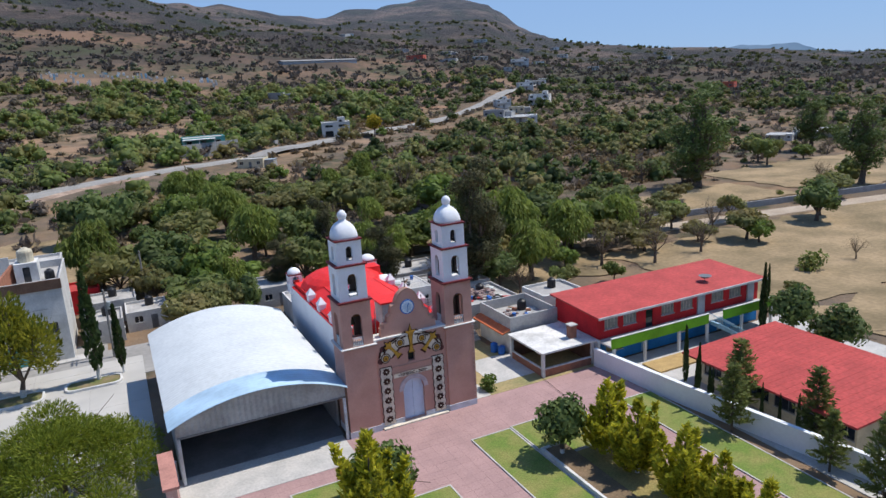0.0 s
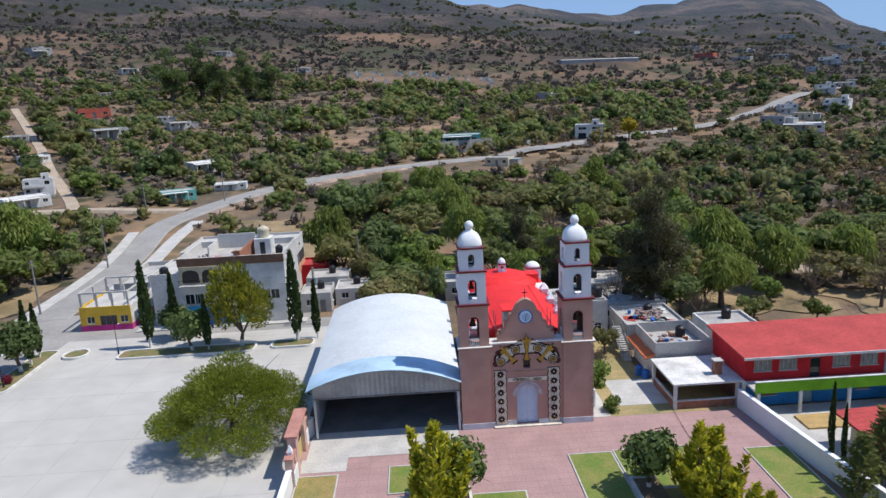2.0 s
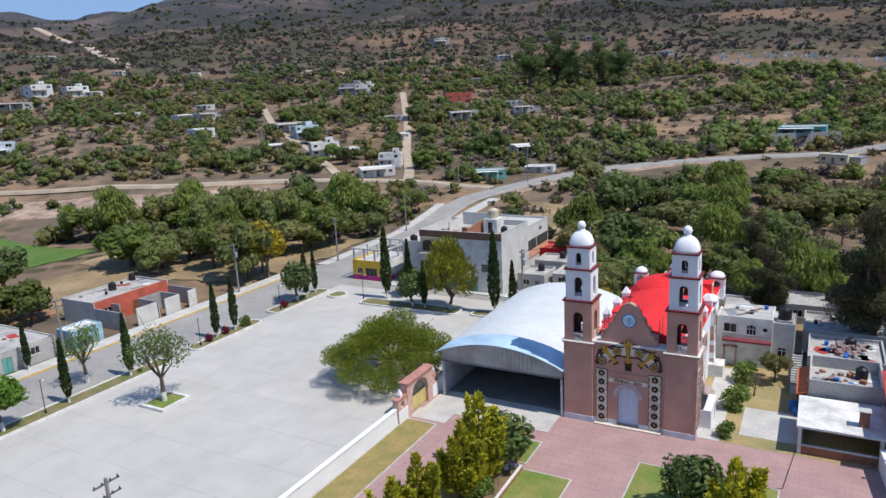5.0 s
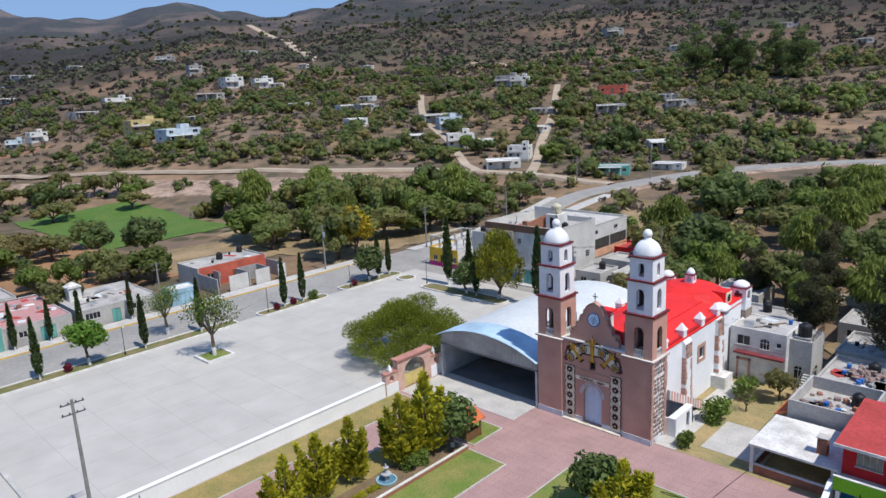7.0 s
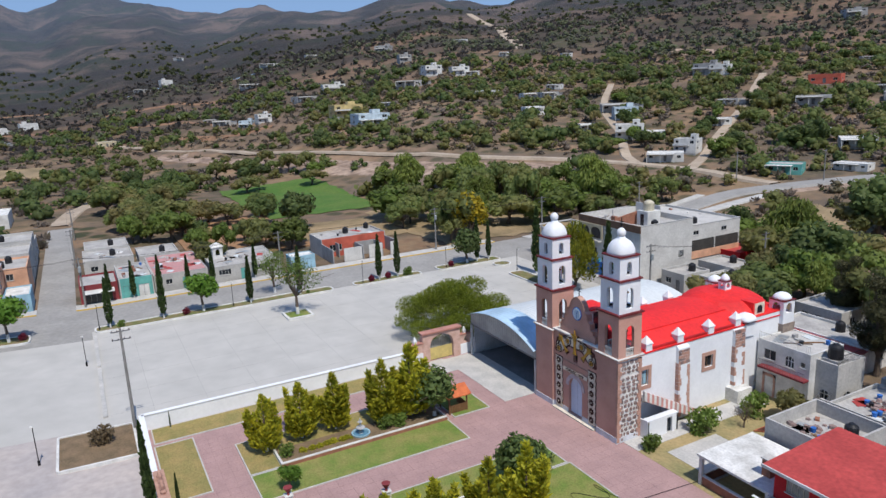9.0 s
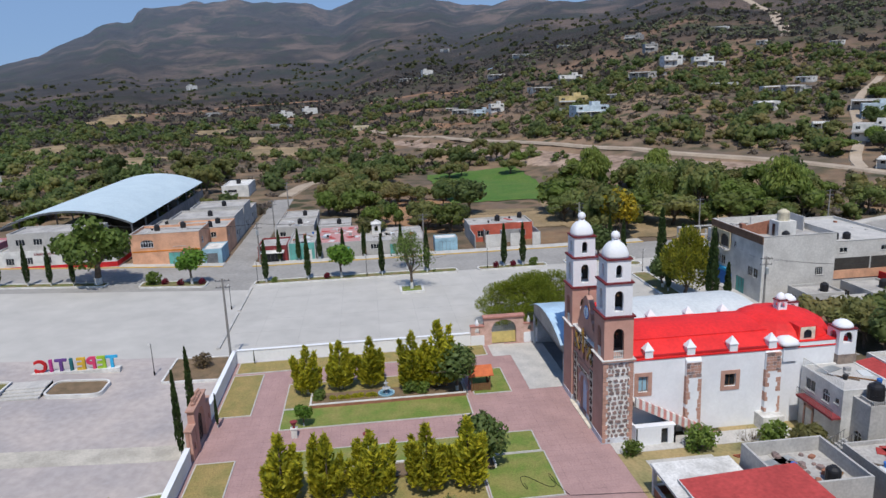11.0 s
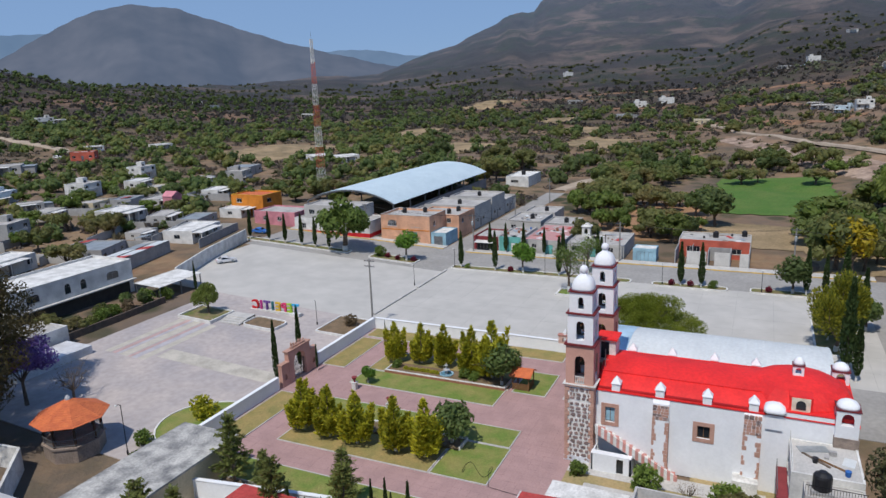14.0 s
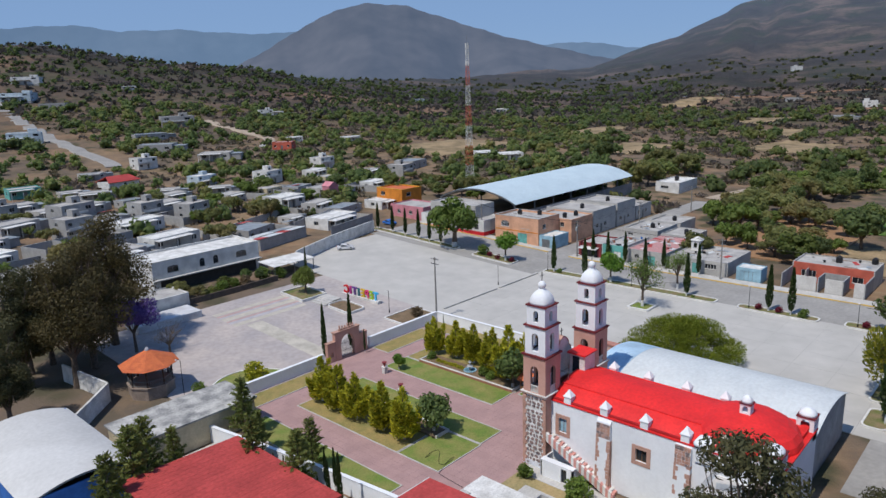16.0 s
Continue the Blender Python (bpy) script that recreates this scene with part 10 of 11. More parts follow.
SOUTH_STREETS = {"grey_block": [(-14, -118, 11), (-66, -102, 10), (-31, -72, 7), (44, -62, 12), (-110, -126, 9), (30, -118, 12), (60, -98, 12)], "grey_sheet": [(-12, -65, 11), (-64, -114, 9), (-137, -127, 13), (52, -132, 12)], "grey_two": [(-15, -101, 8), (-118, -114, 9), (12, -124, 10)],
                 "white_low": [(-36, -59, 13), (-88, -98, 9), (-92, -140, 10), (46, -84, 11)], "white_long": [(7, -72, 15), (5, -96, 14)], "cream": [(-54, -118, 8), (-84, -122, 9)], "white_two": [(-70, -142, 9), (-112, -160, 10)], "sky_two": [(-50, -158, 9)]}


def widths_of(kind):
    return HOUSE_KINDS[kind][0]


HOUSE_SPOTS = []
q = random.Random(63)
INFILL = {"grey_block": [], "grey_sheet": [], "grey_two": [], "white_low": []}
taken = [(x, y) for h in (SOUTH_SLOPE, SOUTH_STREETS) for spots in h.values() for x, y, w in spots] + [(24, -86), (14, -84), (34, -88), (-13, -54), (-63, -93)]
for j in range(7):
    for i in range(11):
        x, y = -66 + 12.5 * i + 3 * j + q.uniform(-2, 2), -54 - 12.5 * j - 3.2 * i * 0.5 + q.uniform(-2, 2)
        if (x < -50 and y > -66) or (x > 0 and y > -60) or min(math.hypot(x - a, y - b) for a, b in taken) < 11.5 or q.random() < 0.25:
            continue
        taken.append((x, y))
        INFILL[q.choice(("grey_block", "grey_sheet", "grey_block", "grey_two", "white_low"))].append((x, y, q.uniform(8, 11)))
for hamlet in (CROSSROADS, CLIMBING_ROAD, WEST_HAMLET, SOUTH_SLOPE, SOUTH_STREETS, INFILL):
    for kind, spots in hamlet.items():
        for x, y, w in spots:
            q = random.Random(int(x * 3 + y * 5))
            face = math.degrees(math.atan2(HUB[1] - y, HUB[0] - x)) + 90 + (0 if kind in ("garage", "turquoise") else q.uniform(-24, 24)) if hamlet not in (SOUTH_STREETS, INFILL) else 195 + q.uniform(-7, 7)
            hill_house(kind, x, y, face, w / widths_of(kind))
            HOUSE_SPOTS.append((x, y))
rr = random.Random(78)
for i in range(16):
    b, r = rr.choice((rr.uniform(-150, -122), rr.uniform(-108, -80), rr.uniform(14, 46))), rr.uniform(600, 1150)
    hill_house(rr.choice(("white_low", "white_two", "white_long", "grey_block")), HUB[0] + r * math.sin(radians(b)), HUB[1] + r * math.cos(radians(b)), rr.uniform(0, 360), 1.1)

# single houses of the southern streets
ru = thing("roofless_house", (24, -86, ground_at(24, -86)), "large roofless house of bare grey block walls", "house", turn=14)
OWN_FRAME.add(ru.name)
for q in ((-12, 12, -5, -4.8), (-12, 12, 4.8, 5), (-12, -11.8, -4.8, 4.8), (11.8, 12, -4.8, 4.8), (-4.1, -3.9, -4.8, 4.8), (4, 4.2, -4.8, 4.8)):
    part("block_wall", Mesh().box(*q, -1.0, 3.0), BLOCK, ru)
part("earth_floor", Mesh().box(-11.8, 11.8, -4.8, 4.8, -0.6, 0.1), SOIL, ru)
rt = thing("red_roofed_house", (-27, -182, ground_at(-27, -182)), "white house with a red pitched roof", "house", turn=10)
OWN_FRAME.add(rt.name)
part("wall", Mesh().box(-6.5, 6.5, -4, 4, -1, 2.6), PAINT["offwhite"], rt)
for k in (-1, 1):
    part("roof_slope", Mesh().hexa([(-7, k * 4.6, 2.5), (7, k * 4.6, 2.5), (5, 0, 4.6), (-5, 0, 4.6), (-7, k * 4.6, 2.66), (7, k * 4.6, 2.66), (5, 0, 4.76), (-5, 0, 4.76)]), RED_SHEET, rt)
part("doorway", Mesh().box(-1, 0.2, 4.0, 4.04, -0.2, 2.0), GLASS_DARK, rt)
ps = thing("pink_shrine", (-63, -93, ground_at(-63, -93)), "small pink shrine with two arched openings", "shrine")
OWN_FRAME.add(ps.name)
part("body", Mesh().wall((2, 2), (-2, 2), 0, 4.6, 0.3, [(0.5, 1.6, 0.9, 2.6, 0.5), (2.4, 3.5, 0.9, 2.6, 0.5)]).box(-2, 2, -2, 1.7, 0, 4.6), PAINT["pink"], ps)
part("gable_cap", Mesh().hexa([(-2.2, -2.2, 4.6), (2.2, -2.2, 4.6), (2.2, 2.2, 4.6), (-2.2, 2.2, 4.6), (-0.2, -2.2, 6.0), (0.2, -2.2, 6.0), (0.2, 2.2, 6.0), (-0.2, 2.2, 6.0)]), PAINT["pink"], ps)
pw = thing("patched_sheds", (-13, -54, ground_at(-13, -54)), "row of sheds under a patchwork of old roofing sheets", "shed", turn=14)
OWN_FRAME.add(pw.name)
q = random.Random(9)
for i in range(6):
    for j in range(2):
        x0, y0, z0 = -9 + i * 3, -3 + j * 3.1, 2.3 + 0.15 * q.random() + 0.2 * j
        part("roof_sheet", Mesh().hexa([(x0, y0, z0), (x0 + 3.1, y0, z0), (x0 + 3.1, y0 + 3.2, z0 + 0.3), (x0, y0 + 3.2, z0 + 0.3), (x0, y0, z0 + 0.05), (x0 + 3.1, y0, z0 + 0.05), (x0 + 3.1, y0 + 3.2, z0 + 0.35), (x0, y0 + 3.2, z0 + 0.35)]), q.choice((METAL_GREY, METAL_ROOF, OLDROOF, METAL_ROOF, RED_SHEET)), pw)
part("back_wall", Mesh().box(-9, 9, -3, -2.8, -0.8, 2.3).box(-9, 9, 3.0, 3.2, -0.8, 2.7).box(-9, -8.8, -2.8, 3.0, -0.8, 2.4).box(8.8, 9, -2.8, 3.0, -0.8, 2.4), BLOCK, pw)

for x, y, w, h, tn in ((34, 266, 23, 4.6, 20), (64, 276, 10, 1.6, 24)):
    rw = thing("retaining_wall", (x, y, ground_at(x, y)), "rough grey stone retaining wall below a house", "wall", "retaining walls", turn=tn)
    OWN_FRAME.add(rw.name)
    part("stonework", Mesh().hexa([(-w / 2, -0.5, -1.5), (w / 2, -0.5, -1.5), (w / 2, 0.5, -1.5), (-w / 2, 0.5, -1.5), (-w / 2, -0.1, h), (w / 2, -0.1, h), (w / 2, 0.5, h), (-w / 2, 0.5, h)]), BLOCK, rw)
# long pale wall below the upper fields and the hillside graveyard
# a shed shape, kept low, stands in for the pale wall
shed = thing("long_shed", (190, 648, ground_at(190, 648)), "long low pale grey shed on the slope", "shed", turn=20)
OWN_FRAME.add(shed.name)
part("wall", Mesh().box(-42, 42, -4, 4, -6, 1.3), PAINT["grey"], shed)
for k in (-1, 1):
    part("roof", Mesh().hexa([(-43, k * 5, 1.2), (43, k * 5, 1.2), (43, 0, 2.2), (-43, 0, 2.2), (-43, k * 5, 1.36), (43, k * 5, 1.36), (43, 0, 2.36), (-43, 0, 2.36)]), BLOCK, shed)
yard = thing("graveyard", (20, 505, ground_at(20, 505)), "hillside graveyard of white tombs and crosses", "graveyard")
rr = random.Random(12)
for i in range(70):
    x, y = rr.uniform(-30, 75), rr.uniform(480, 530)
    z, w = ground_at(x, y), rr.uniform(0.8, 1.6)
    hh = rr.choice((0.8, 1.0, 1.3, 2.4))
    part("tomb", Mesh().box(x - w / 2, x + w / 2, y - 1.1, y + 1.1, z - 0.6, z + hh * 0.7).box(x - w / 2, x + w / 2, y + 0.8, y + 1.1, z + hh * 0.7, z + hh * 1.4), rr.choice((WHITE_OLD, CEMENT, PAINT["sky"], PAINT["offwhite"])), yard)
low_wall_run("terrace_wall", [(-128, 395), (-90, 404), (-50, 412), (-20, 414)], 0.1, 0.3, "long grey retaining wall below dark trees", BLOCK, False)
# block walls round the near yards, with lean-to roofs
rr = random.Random(52)
NEAR_HOUSES = [(x, y) for spots in SOUTH_STREETS.values() for x, y, w in spots if y > -125 and -100 < x < 70]
for k, (x, y) in enumerate(NEAR_HOUSES):
    w, d, h, z = rr.uniform(8, 11), rr.uniform(7, 9), rr.uniform(1.8, 2.5), ground_at(x, y)
    yw = thing("yard_wall", (x, y, z), "rough grey block wall round a village yard", "wall", "yard walls", turn=15 + rr.uniform(-8, 8))
    OWN_FRAME.add(yw.name)
    for side in rr.sample((0, 1, 2, 3), 3):
        x0, x1, y0, y1 = ((-w, w, d, d + 0.18), (-w, w, -d - 0.18, -d), (w, w + 0.18, -d, d), (-w - 0.18, -w, -d, d))[side]
        part("wall_run", Mesh().box(x0, x1, y0, y1, -1.5, h + rr.uniform(-0.2, 0.3)), rr.choice((BLOCK, BLOCK, ROUGH)), yw)
    if k % 3 != 1:
        u, v = rr.choice((-1, 1)) * (w - 1.8), rr.choice((-1, 1)) * (d - 1.4)
        lean = thing("lean_to", (x, y, z), "lean-to shelter of old roofing sheets", "shelter", "yard shelters", turn=15)
        OWN_FRAME.add(lean.name)
        part("sheet_roof", Mesh().hexa([(u - 1.7, v - 1.5, 2.1), (u + 1.7, v - 1.5, 2.1), (u + 1.7, v + 1.5, 2.5), (u - 1.7, v + 1.5, 2.5), (u - 1.7, v - 1.5, 2.16), (u + 1.7, v - 1.5, 2.16), (u + 1.7, v + 1.5, 2.56), (u - 1.7, v + 1.5, 2.56)]), rr.choice((METAL_GREY, METAL_GREY, RED_SHEET, OLDROOF)), lean)
        for px in (u - 1.6, u + 1.6):
            for py, pz in ((v - 1.4, 2.1), (v + 1.4, 2.46)):
                part("post", Mesh().box(px - 0.06, px + 0.06, py - 0.06, py + 0.06, -0.8, pz), TRUNK, lean)
rr = random.Random(31)
for i in range(150):
    x, y = rr.uniform(-120, 75), rr.uniform(-150, -46)
    if (x > -70 and y > -57) or (12 < x < 37 and -93 < y < -79) or (-23 < x < -3 and -59 < y < -49) or any(abs(x - a) < 7.0 and abs(y - b) < 6 for a, b in HOUSE_SPOTS):
        continue
    plant(rr.choice(("wood", "wood_dark", "wood_olive", "wood_bright")), x, y, rr.uniform(0.5, 1.1), rr.randrange(9), label="leafy tree between the southern houses", group="village trees")


# trees shading the two hill lanes
rr = random.Random(57)
for (xa, ya), (xb, yb), n in (((-93, 207), (-136, 278), 15), ((-136, 278), (-185, 355), 9), ((-118, 194), (-187, 244), 14), ((-187, 244), (-250, 304), 10)):
    for i in range(n):
        u, side, off = (i + rr.random()) / n, rr.choice((-1, 1)), rr.uniform(4.6, 8.5)
        d = math.hypot(xb - xa, yb - ya)
        x, y = xa + u * (xb - xa) - side * off * (yb - ya) / d, ya + u * (yb - ya) + side * off * (xb - xa) / d
        if min(math.hypot(x - a, y - b) for a, b in HOUSE_SPOTS) > 7.5:
            plant(rr.choice(("wood", "wood_dark", "wood_bright", "wood_olive")), x, y, rr.uniform(0.8, 1.4), i, label="leafy tree beside the hill lane", group="lane trees")

# ---- scrub and trees on the hills ----
TRACKS = []
for line in ([(-54, 172), (-38, 208), (-7, 233.5), (31, 252), (76, 271), (120, 302), (186, 352), (240, 404)], [(-52, 190), (-84, 190), (-112, 181), (-131, 169), (-162, 145), (-210, 122), (-256, 106), (-306, 87), (-349, 69)], [(-18, 216), (5, 228), (40, 243), (84, 261), (126, 290), (190, 338)], [(-12, 207), (10, 219), (46, 235), (90, 252), (132, 282), (196, 330)], [(-104, 186), (-141, 213), (-187, 244), (-250, 304)], [(-84, 191), (-109, 232), (-136, 278), (-185, 355)], [(30, 118), (100, 105), (240, 80)], [(-143, -238), (-150, -290), (-162, -352)]):
    TRACKS += list(zip(line, line[1:]))
BANK_LINE = [(-108, 170), (-123, 158), (-153, 131), (-200, 108), (-248, 90), (-298, 72), (-345, 54)]


def off_line(x, y, pairs, gap):
    ok = np.ones(len(x), bool)
    for (xa, ya), (xb, yb) in pairs:
        d = np.hypot(xb - xa, yb - ya)
        u = np.clip(((x - xa) * (xb - xa) + (y - ya) * (yb - ya)) / d ** 2, 0, 1)
        ok &= np.hypot(x - xa - u * (xb - xa), y - ya - u * (yb - ya)) > gap
    return ok


def wild_spots(rng, count, r_lo, r_hi, keep, arc, seed, gap=6.0):
    """Places for wild growth: thicker in some parts, off roads, fields, houses and the town."""
    n = count * 4
    b = np.radians(rng.uniform(*arc, n))
    r = np.sqrt(rng.uniform(r_lo ** 2, r_hi ** 2, n))
    x, y = HUB[0] + r * np.sin(b), HUB[1] + r * np.cos(b)
    den = 0.5 + 0.42 * ripple(x, y, 70) + 0.4 * ripple(x + 40, y, 27) + 0.2 * ripple(x + seed * 31, y - seed * 17, 60)
    ok = den > keep + rng.uniform(-0.15, 0.15, n)
    ok &= ~((x > -110) & (x < 75) & (y > -70) & (y < 100)) & ~((x > -62) & (x < -36) & (y < -218))
    ok &= ~((x > -195) & (x < -76) & (y > 4) & (y < 100)) & ~((x > -58) & (x < -44) & (y > 95) & (y < 185)) & ~((x > -172) & (x < -150) & (y > -18) & (y < 0))
    ok &= ~((x > 40) & (x < 170) & (y > 55) & (y < 108)) & ~((x > 60) & (x < 232) & (y > 108) & (y < 150) & (den < 0.95))
    ok &= ~((x > -32) & (x < 78) & (y > 478) & (y < 532)) & ~((x > 140) & (x < 240) & (y > 615) & (y < 670)) & ~((x > -252) & (x < -178) & (y > -192) & (y < -144))
    for x0, x1, y0, y1 in VALLEY_FIELDS:
        ok &= ~((x > x0) & (x < x1) & (y > y0) & (y < y1))
    for a, c in HOUSE_SPOTS + [(24, -86), (15, -84), (33, -88), (-27, -182)]:
        ok &= np.hypot(x - a, y - c) > gap + 1.5
    ok &= off_line(x, y, TRACKS, gap) & (off_line(x, y, list(zip(BANK_LINE, BANK_LINE[1:])), 24.0) | (rng.uniform(size=n) < 0.13))
    return x[ok][:count], y[ok][:count]


def grove(name, mat, seed, count, r_lo, r_hi, label, lo, hi, keep, arc=(-172, 66), lobes=4, leaves=15, coarse=1.0):
    """Uncountable hillside trees: each a few rounded leafy lobes over one another, of very mixed size."""
    rng = np.random.default_rng(seed)
    x, y = wild_spots(rng, count, r_lo, r_hi, keep, arc, seed)
    k = len(x)
    s = lo * (hi / lo) ** (rng.uniform(0, 1, k) ** 1.25)
    a = rng.uniform(0, 2 * np.pi, (k, 1)) + 2.4 * np.arange(lobes)
    out = rng.uniform(0.3, 0.72, (k, lobes)) * (np.arange(lobes) > 0)
    o = np.stack([np.cos(a) * out, np.sin(a) * out, np.where(np.arange(lobes) > 0, rng.uniform(0.25, 0.75, (k, lobes)), 0.85)], 2)
    c = (np.stack([x, y, height(x, y)], 1)[:, None] + o * s[:, None, None]).reshape(-1, 3)
    w = np.repeat(s, lobes)[:, None] * rng.uniform(0.4, 0.62, (k * lobes, 1)) * np.array([1, 1, 0.82])
    m = Mesh()
    add_lumps(m, c, w * 0.78, rng, 0, 0.15)
    d = rng.normal(size=(k * lobes, leaves, 3))
    d[:, :, 2] += 0.25
    d /= np.linalg.norm(d, axis=2)[:, :, None]
    p = (c[:, None] + d * w[:, None] * rng.uniform(0.85, 1.12, (k * lobes, leaves, 1))).reshape(-1, 3)
    leaf_quads(m, p, np.repeat(np.clip(w[:, 0] * 0.34, 0.28, 1.0) * coarse, leaves), rng, None, 0.8, d.reshape(-1, 3))
    tagged(new(name, m.data(name, mat, smooth=True)), label, "trees", kind="stuff")


def thicket(name, mat, seed, count, r_lo, r_hi, label, lo, hi, keep, arc=(-172, 66), twigs=20, size=0.5, thin=0.3):
    """Uncountable leafless or low scrub: sprays of thin twigs."""
    rng = np.random.default_rng(seed)
    x, y = wild_spots(rng, count, r_lo, r_hi, keep, arc, seed, 4.0)
    k = len(x)
    s = lo * (hi / lo) ** rng.uniform(0, 1, k)
    d = rng.normal(size=(k, twigs, 3))
    d /= np.linalg.norm(d, axis=2)[:, :, None]
    d[:, :, 2] = np.abs(d[:, :, 2])
    p = np.stack([x, y, height(x, y)], 1)[:, None] + d * s[:, None, None] * np.sqrt(rng.uniform(0.15, 1.0, (k, twigs, 1))) * np.array([1, 1, 0.75])
    m = Mesh()
    leaf_quads(m, p.reshape(-1, 3), np.repeat(s * size, twigs), rng, d.reshape(-1, 3), thin)
    tagged(new(name, m.data(name, mat)), label, "scrub", kind="stuff")


NORTH, WEST, SOUTH, EAST = (-14, 24), (-74, -14), (-178, -118), (24, 66)
grove("north_trees", LEAF_HILL, 1, 380, 125, 470, "green trees on the lower northern slope", 1.5, 6.4, 0.55, NORTH)
grove("north_dark_trees", LEAF_HILL_DARK, 2, 200, 125, 470, "dark green trees on the lower northern slope", 1.5, 4.8, 0.55, NORTH)
grove("north_olive_trees", LEAF_HILL_OLIVE, 3, 300, 125, 470, "dusty olive trees on the lower northern slope", 1.3, 4.2, 0.4, NORTH)
grove("north_dry_trees", LEAF_THORN, 16, 520, 120, 470, "leafless grey-brown trees on the northern slope", 1.1, 3.4, 0.25, NORTH, 4, 18, 0.9)
grove("north_bright_trees", LEAF_WOOD_BRIGHT, 17, 130, 125, 420, "fresh green trees on the northern slope", 1.6, 5.6, 0.45, NORTH)
grove("west_dry_trees", LEAF_THORN, 18, 520, 130, 480, "leafless grey-brown trees round the hillside houses", 1.1, 3.2, 0.25, WEST, 4, 16, 0.9)
grove("west_trees", LEAF_HILL, 4, 950, 130, 480, "green trees round the hillside houses", 1.5, 5.2, 0.32, WEST)
grove("west_dark_trees", LEAF_HILL_DARK, 5, 560, 130, 520, "dark trees round the hillside houses", 1.5, 5.2, 0.32, WEST)
grove("west_olive_trees", LEAF_HILL_OLIVE, 6, 420, 130, 480, "olive trees round the hillside houses", 1.4, 4.2, 0.2, WEST)
grove("valley_trees", LEAF_HILL, 7, 560, 118, 620, "green trees along the valley floor", 1.6, 5.2, 0.45, (-118, -74))
grove("valley_dark_trees", LEAF_HILL_DARK, 8, 380, 118, 620, "dark trees along the valley floor", 1.6, 5.2, 0.45, (-118, -74))
grove("south_trees", LEAF_HILL, 9, 760, 108, 520, "leafy trees between the southern houses", 1.6, 4.8, 0.3, SOUTH)
grove("south_dark_trees", LEAF_HILL_DARK, 10, 800, 108, 520, "dark leafy trees beyond the southern houses", 1.6, 5.0, 0.3, SOUTH)
grove("east_trees", LEAF_HILL, 11, 420, 130, 620, "green trees along the field edges", 1.6, 5.2, 0.45, EAST)
grove("east_dark_trees", LEAF_HILL_DARK, 12, 400, 130, 620, "dark trees along the field edges", 1.6, 5.4, 0.45, EAST)
grove("brook_trees", LEAF_HILL_OLIVE, 31, 230, 135, 330, "dusty trees between the road and the dry fields", 1.6, 5.0, 0.05, (6, 48))
grove("brook_dark_trees", LEAF_HILL_DARK, 32, 150, 135, 330, "dark trees between the road and the dry fields", 1.8, 5.6, 0.2, (6, 48))
thicket("brook_scrub", LEAF_DRY, 33, 2200, 130, 330, "dry brown scrub between the road and the dry fields", 0.9, 2.6, -0.3, (4, 52), 20, 0.45, 0.5)
grove("upper_west_trees", LEAF_UPPER, 13, 700, 470, 800, "green trees reaching up the higher slope", 2.0, 5.0, 0.35, (-80, -20), 3, 7, 1.3)
grove("upper_dark_trees", LEAF_UPPER, 14, 700, 470, 900, "dark trees dotted over the higher slopes", 2.0, 5.2, 0.55, (-118, 66), 3, 7, 1.3)
grove("south_ridge_woods", LEAF_HILL_DARK, 15, 1800, 500, 1050, "woods on the southern ridge", 2.2, 5.0, 0.3, (-180, -112), 3, 6, 1.4)
thicket("thorn_scrub", LEAF_THORN, 21, 8000, 120, 480, "leafless grey-brown thorn scrub on dry slopes", 0.9, 2.8, -0.2, (-172, 66), 18, 0.5, 0.5)
thicket("green_scrub", LEAF_FAR, 22, 1800, 120, 520, "low grey-green scrub on dry slopes", 0.9, 2.2, 0.3, (-172, 66), 16, 0.4, 0.6)
thicket("upper_thorn_scrub", LEAF_MOOR, 23, 9000, 440, 900, "grey-brown thorn scrub covering the hills", 1.8, 4.2, 0.0, (-172, 66), 9, 0.6, 0.6)
thicket("far_woods", LEAF_FAR, 24, 3200, 800, 1400, "far scrub woodland in the folds of the hills", 2.2, 4.4, 0.5, (-172, 66), 9, 0.8, 0.8)

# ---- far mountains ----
# slope colour with blue distance haze painted in as emission
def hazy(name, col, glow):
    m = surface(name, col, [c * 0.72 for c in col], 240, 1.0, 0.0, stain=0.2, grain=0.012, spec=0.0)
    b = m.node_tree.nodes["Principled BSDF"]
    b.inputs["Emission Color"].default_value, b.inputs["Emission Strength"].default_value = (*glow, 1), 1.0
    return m


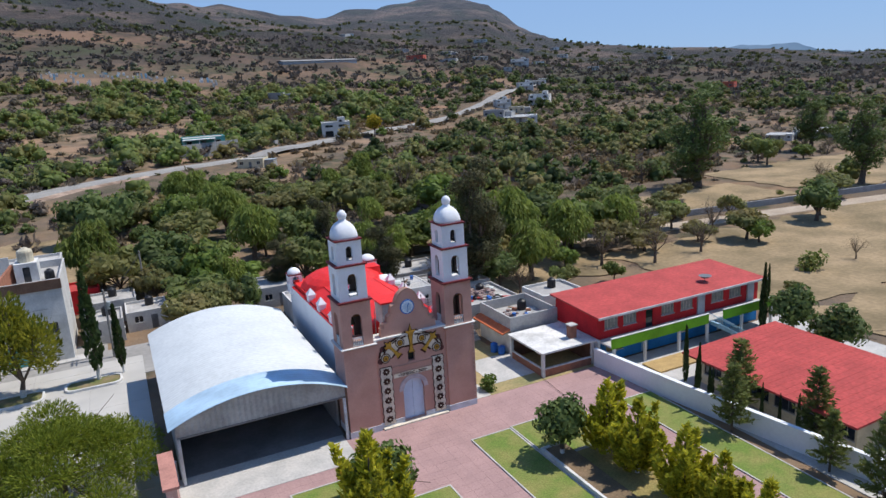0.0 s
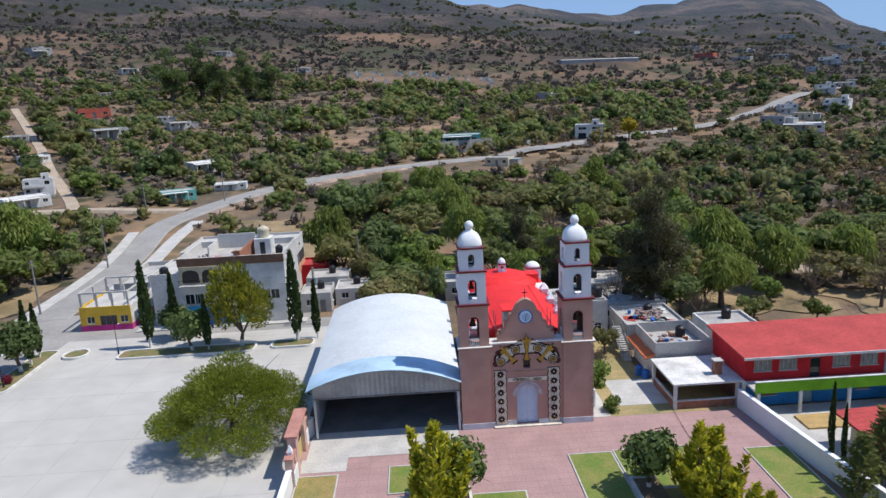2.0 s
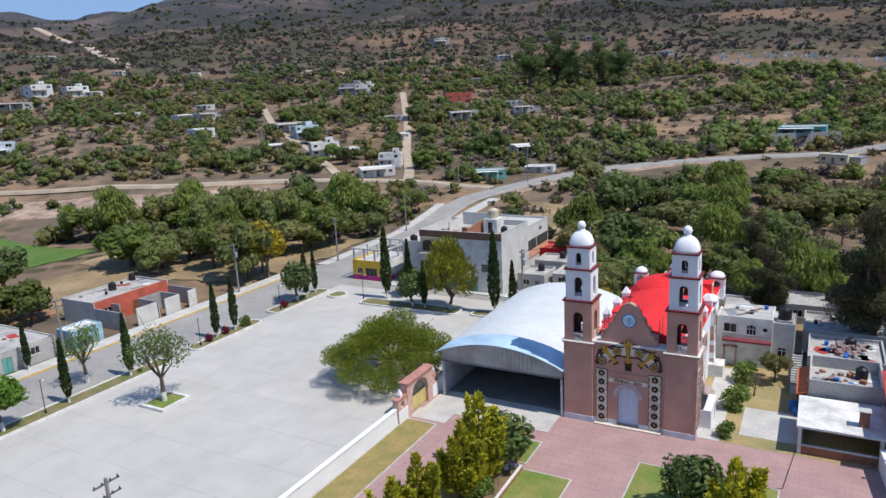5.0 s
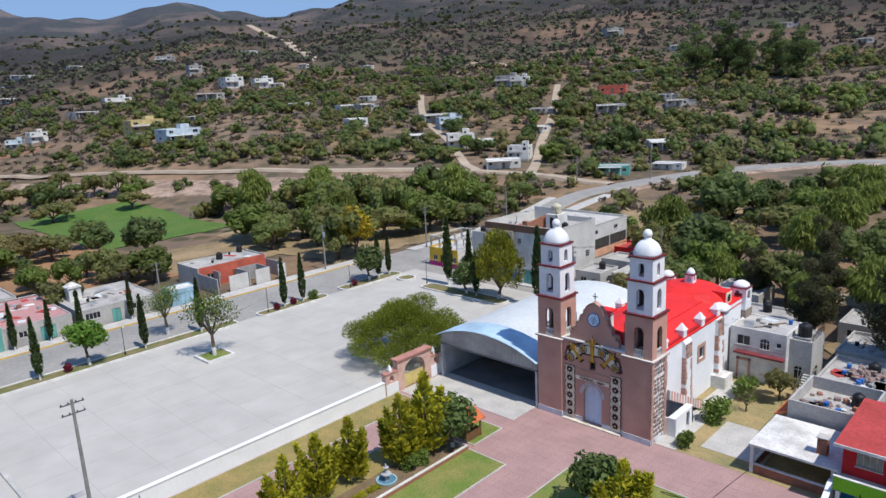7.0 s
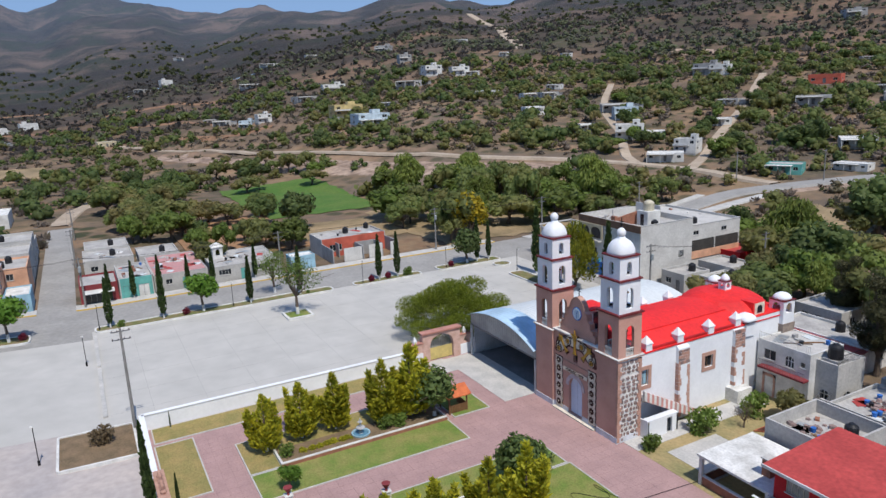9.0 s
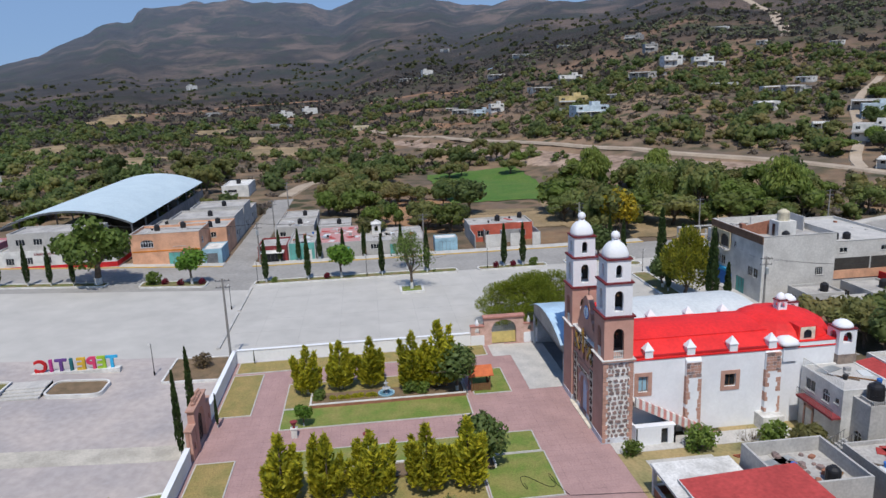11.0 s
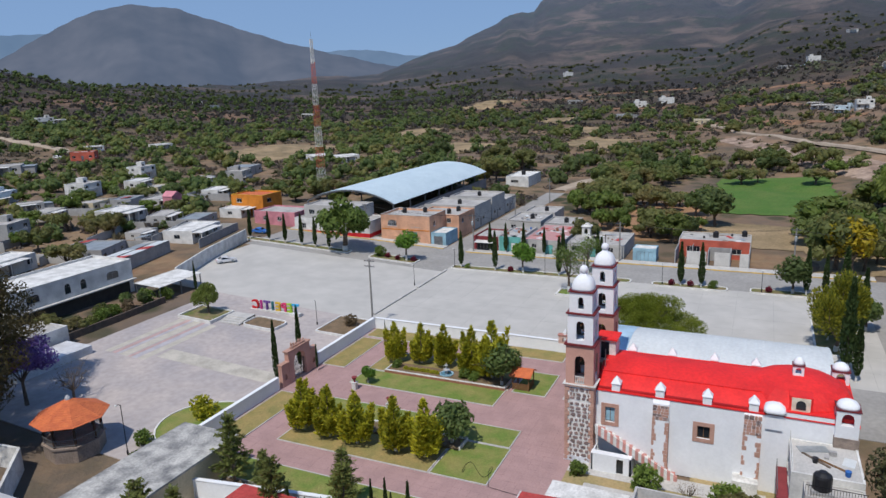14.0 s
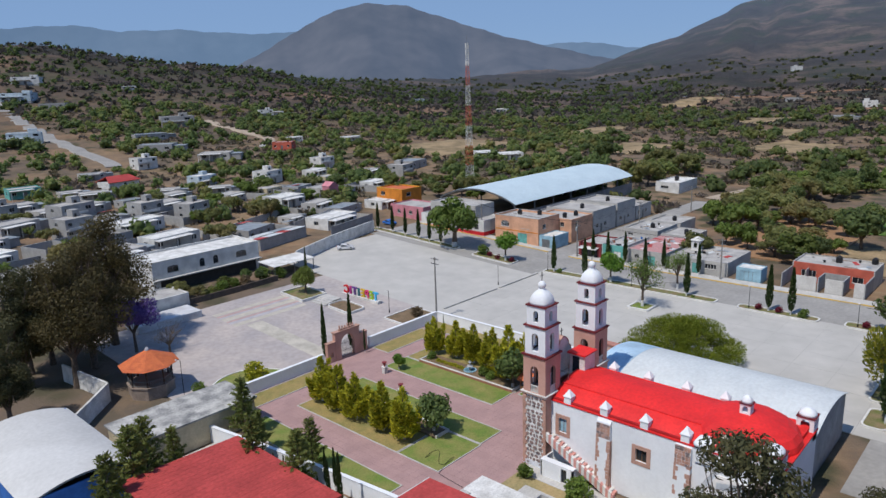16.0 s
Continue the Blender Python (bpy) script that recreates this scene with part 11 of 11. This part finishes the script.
def range_of_hills(bearings, skyline, dist, depth, label, mat, seed):
    """A mountain range round part of the horizon: its skyline in degrees by bearing, with spurs and gullies on its near side."""
    m = Mesh()
    n, q = 260, 30
    b = np.linspace(bearings[0], bearings[-1], n)
    e = np.interp(b, bearings, skyline) + 0.04 * np.sin(b * 1.9 + seed) + 0.02 * np.sin(b * 5.3)
    for j in range(q + 1):
        u = j / q
        spur = 90 * np.sin(b * 0.43 + seed) + 45 * np.sin(b * 0.97 + 2 * seed)
        r = dist - depth * (1 - u) + spur * u * (1 - u) * 3
        top = 36 + dist * np.tan(np.radians(e))
        z = -40 + (top + 40) * u ** 1.35 + 20 * np.sin(b * 0.61 + 4 * u + seed) * u * (1 - u) * 2 + 8 * np.sin(b * 1.3 - 3 * u) * u * (1 - u) * 2
        x, y = HUB[0] + r * np.sin(np.radians(b)), HUB[1] + r * np.cos(np.radians(b))
        m.v.extend(zip(x.tolist(), y.tolist(), z.tolist()))
    m.f = [(j * n + i, j * n + i + 1, (j + 1) * n + i + 1, (j + 1) * n + i) for j in range(q) for i in range(n - 1)]
    return tagged(new("backdrop", m.data("backdrop", mat, smooth=True)), label, "mountain", kind="structure")


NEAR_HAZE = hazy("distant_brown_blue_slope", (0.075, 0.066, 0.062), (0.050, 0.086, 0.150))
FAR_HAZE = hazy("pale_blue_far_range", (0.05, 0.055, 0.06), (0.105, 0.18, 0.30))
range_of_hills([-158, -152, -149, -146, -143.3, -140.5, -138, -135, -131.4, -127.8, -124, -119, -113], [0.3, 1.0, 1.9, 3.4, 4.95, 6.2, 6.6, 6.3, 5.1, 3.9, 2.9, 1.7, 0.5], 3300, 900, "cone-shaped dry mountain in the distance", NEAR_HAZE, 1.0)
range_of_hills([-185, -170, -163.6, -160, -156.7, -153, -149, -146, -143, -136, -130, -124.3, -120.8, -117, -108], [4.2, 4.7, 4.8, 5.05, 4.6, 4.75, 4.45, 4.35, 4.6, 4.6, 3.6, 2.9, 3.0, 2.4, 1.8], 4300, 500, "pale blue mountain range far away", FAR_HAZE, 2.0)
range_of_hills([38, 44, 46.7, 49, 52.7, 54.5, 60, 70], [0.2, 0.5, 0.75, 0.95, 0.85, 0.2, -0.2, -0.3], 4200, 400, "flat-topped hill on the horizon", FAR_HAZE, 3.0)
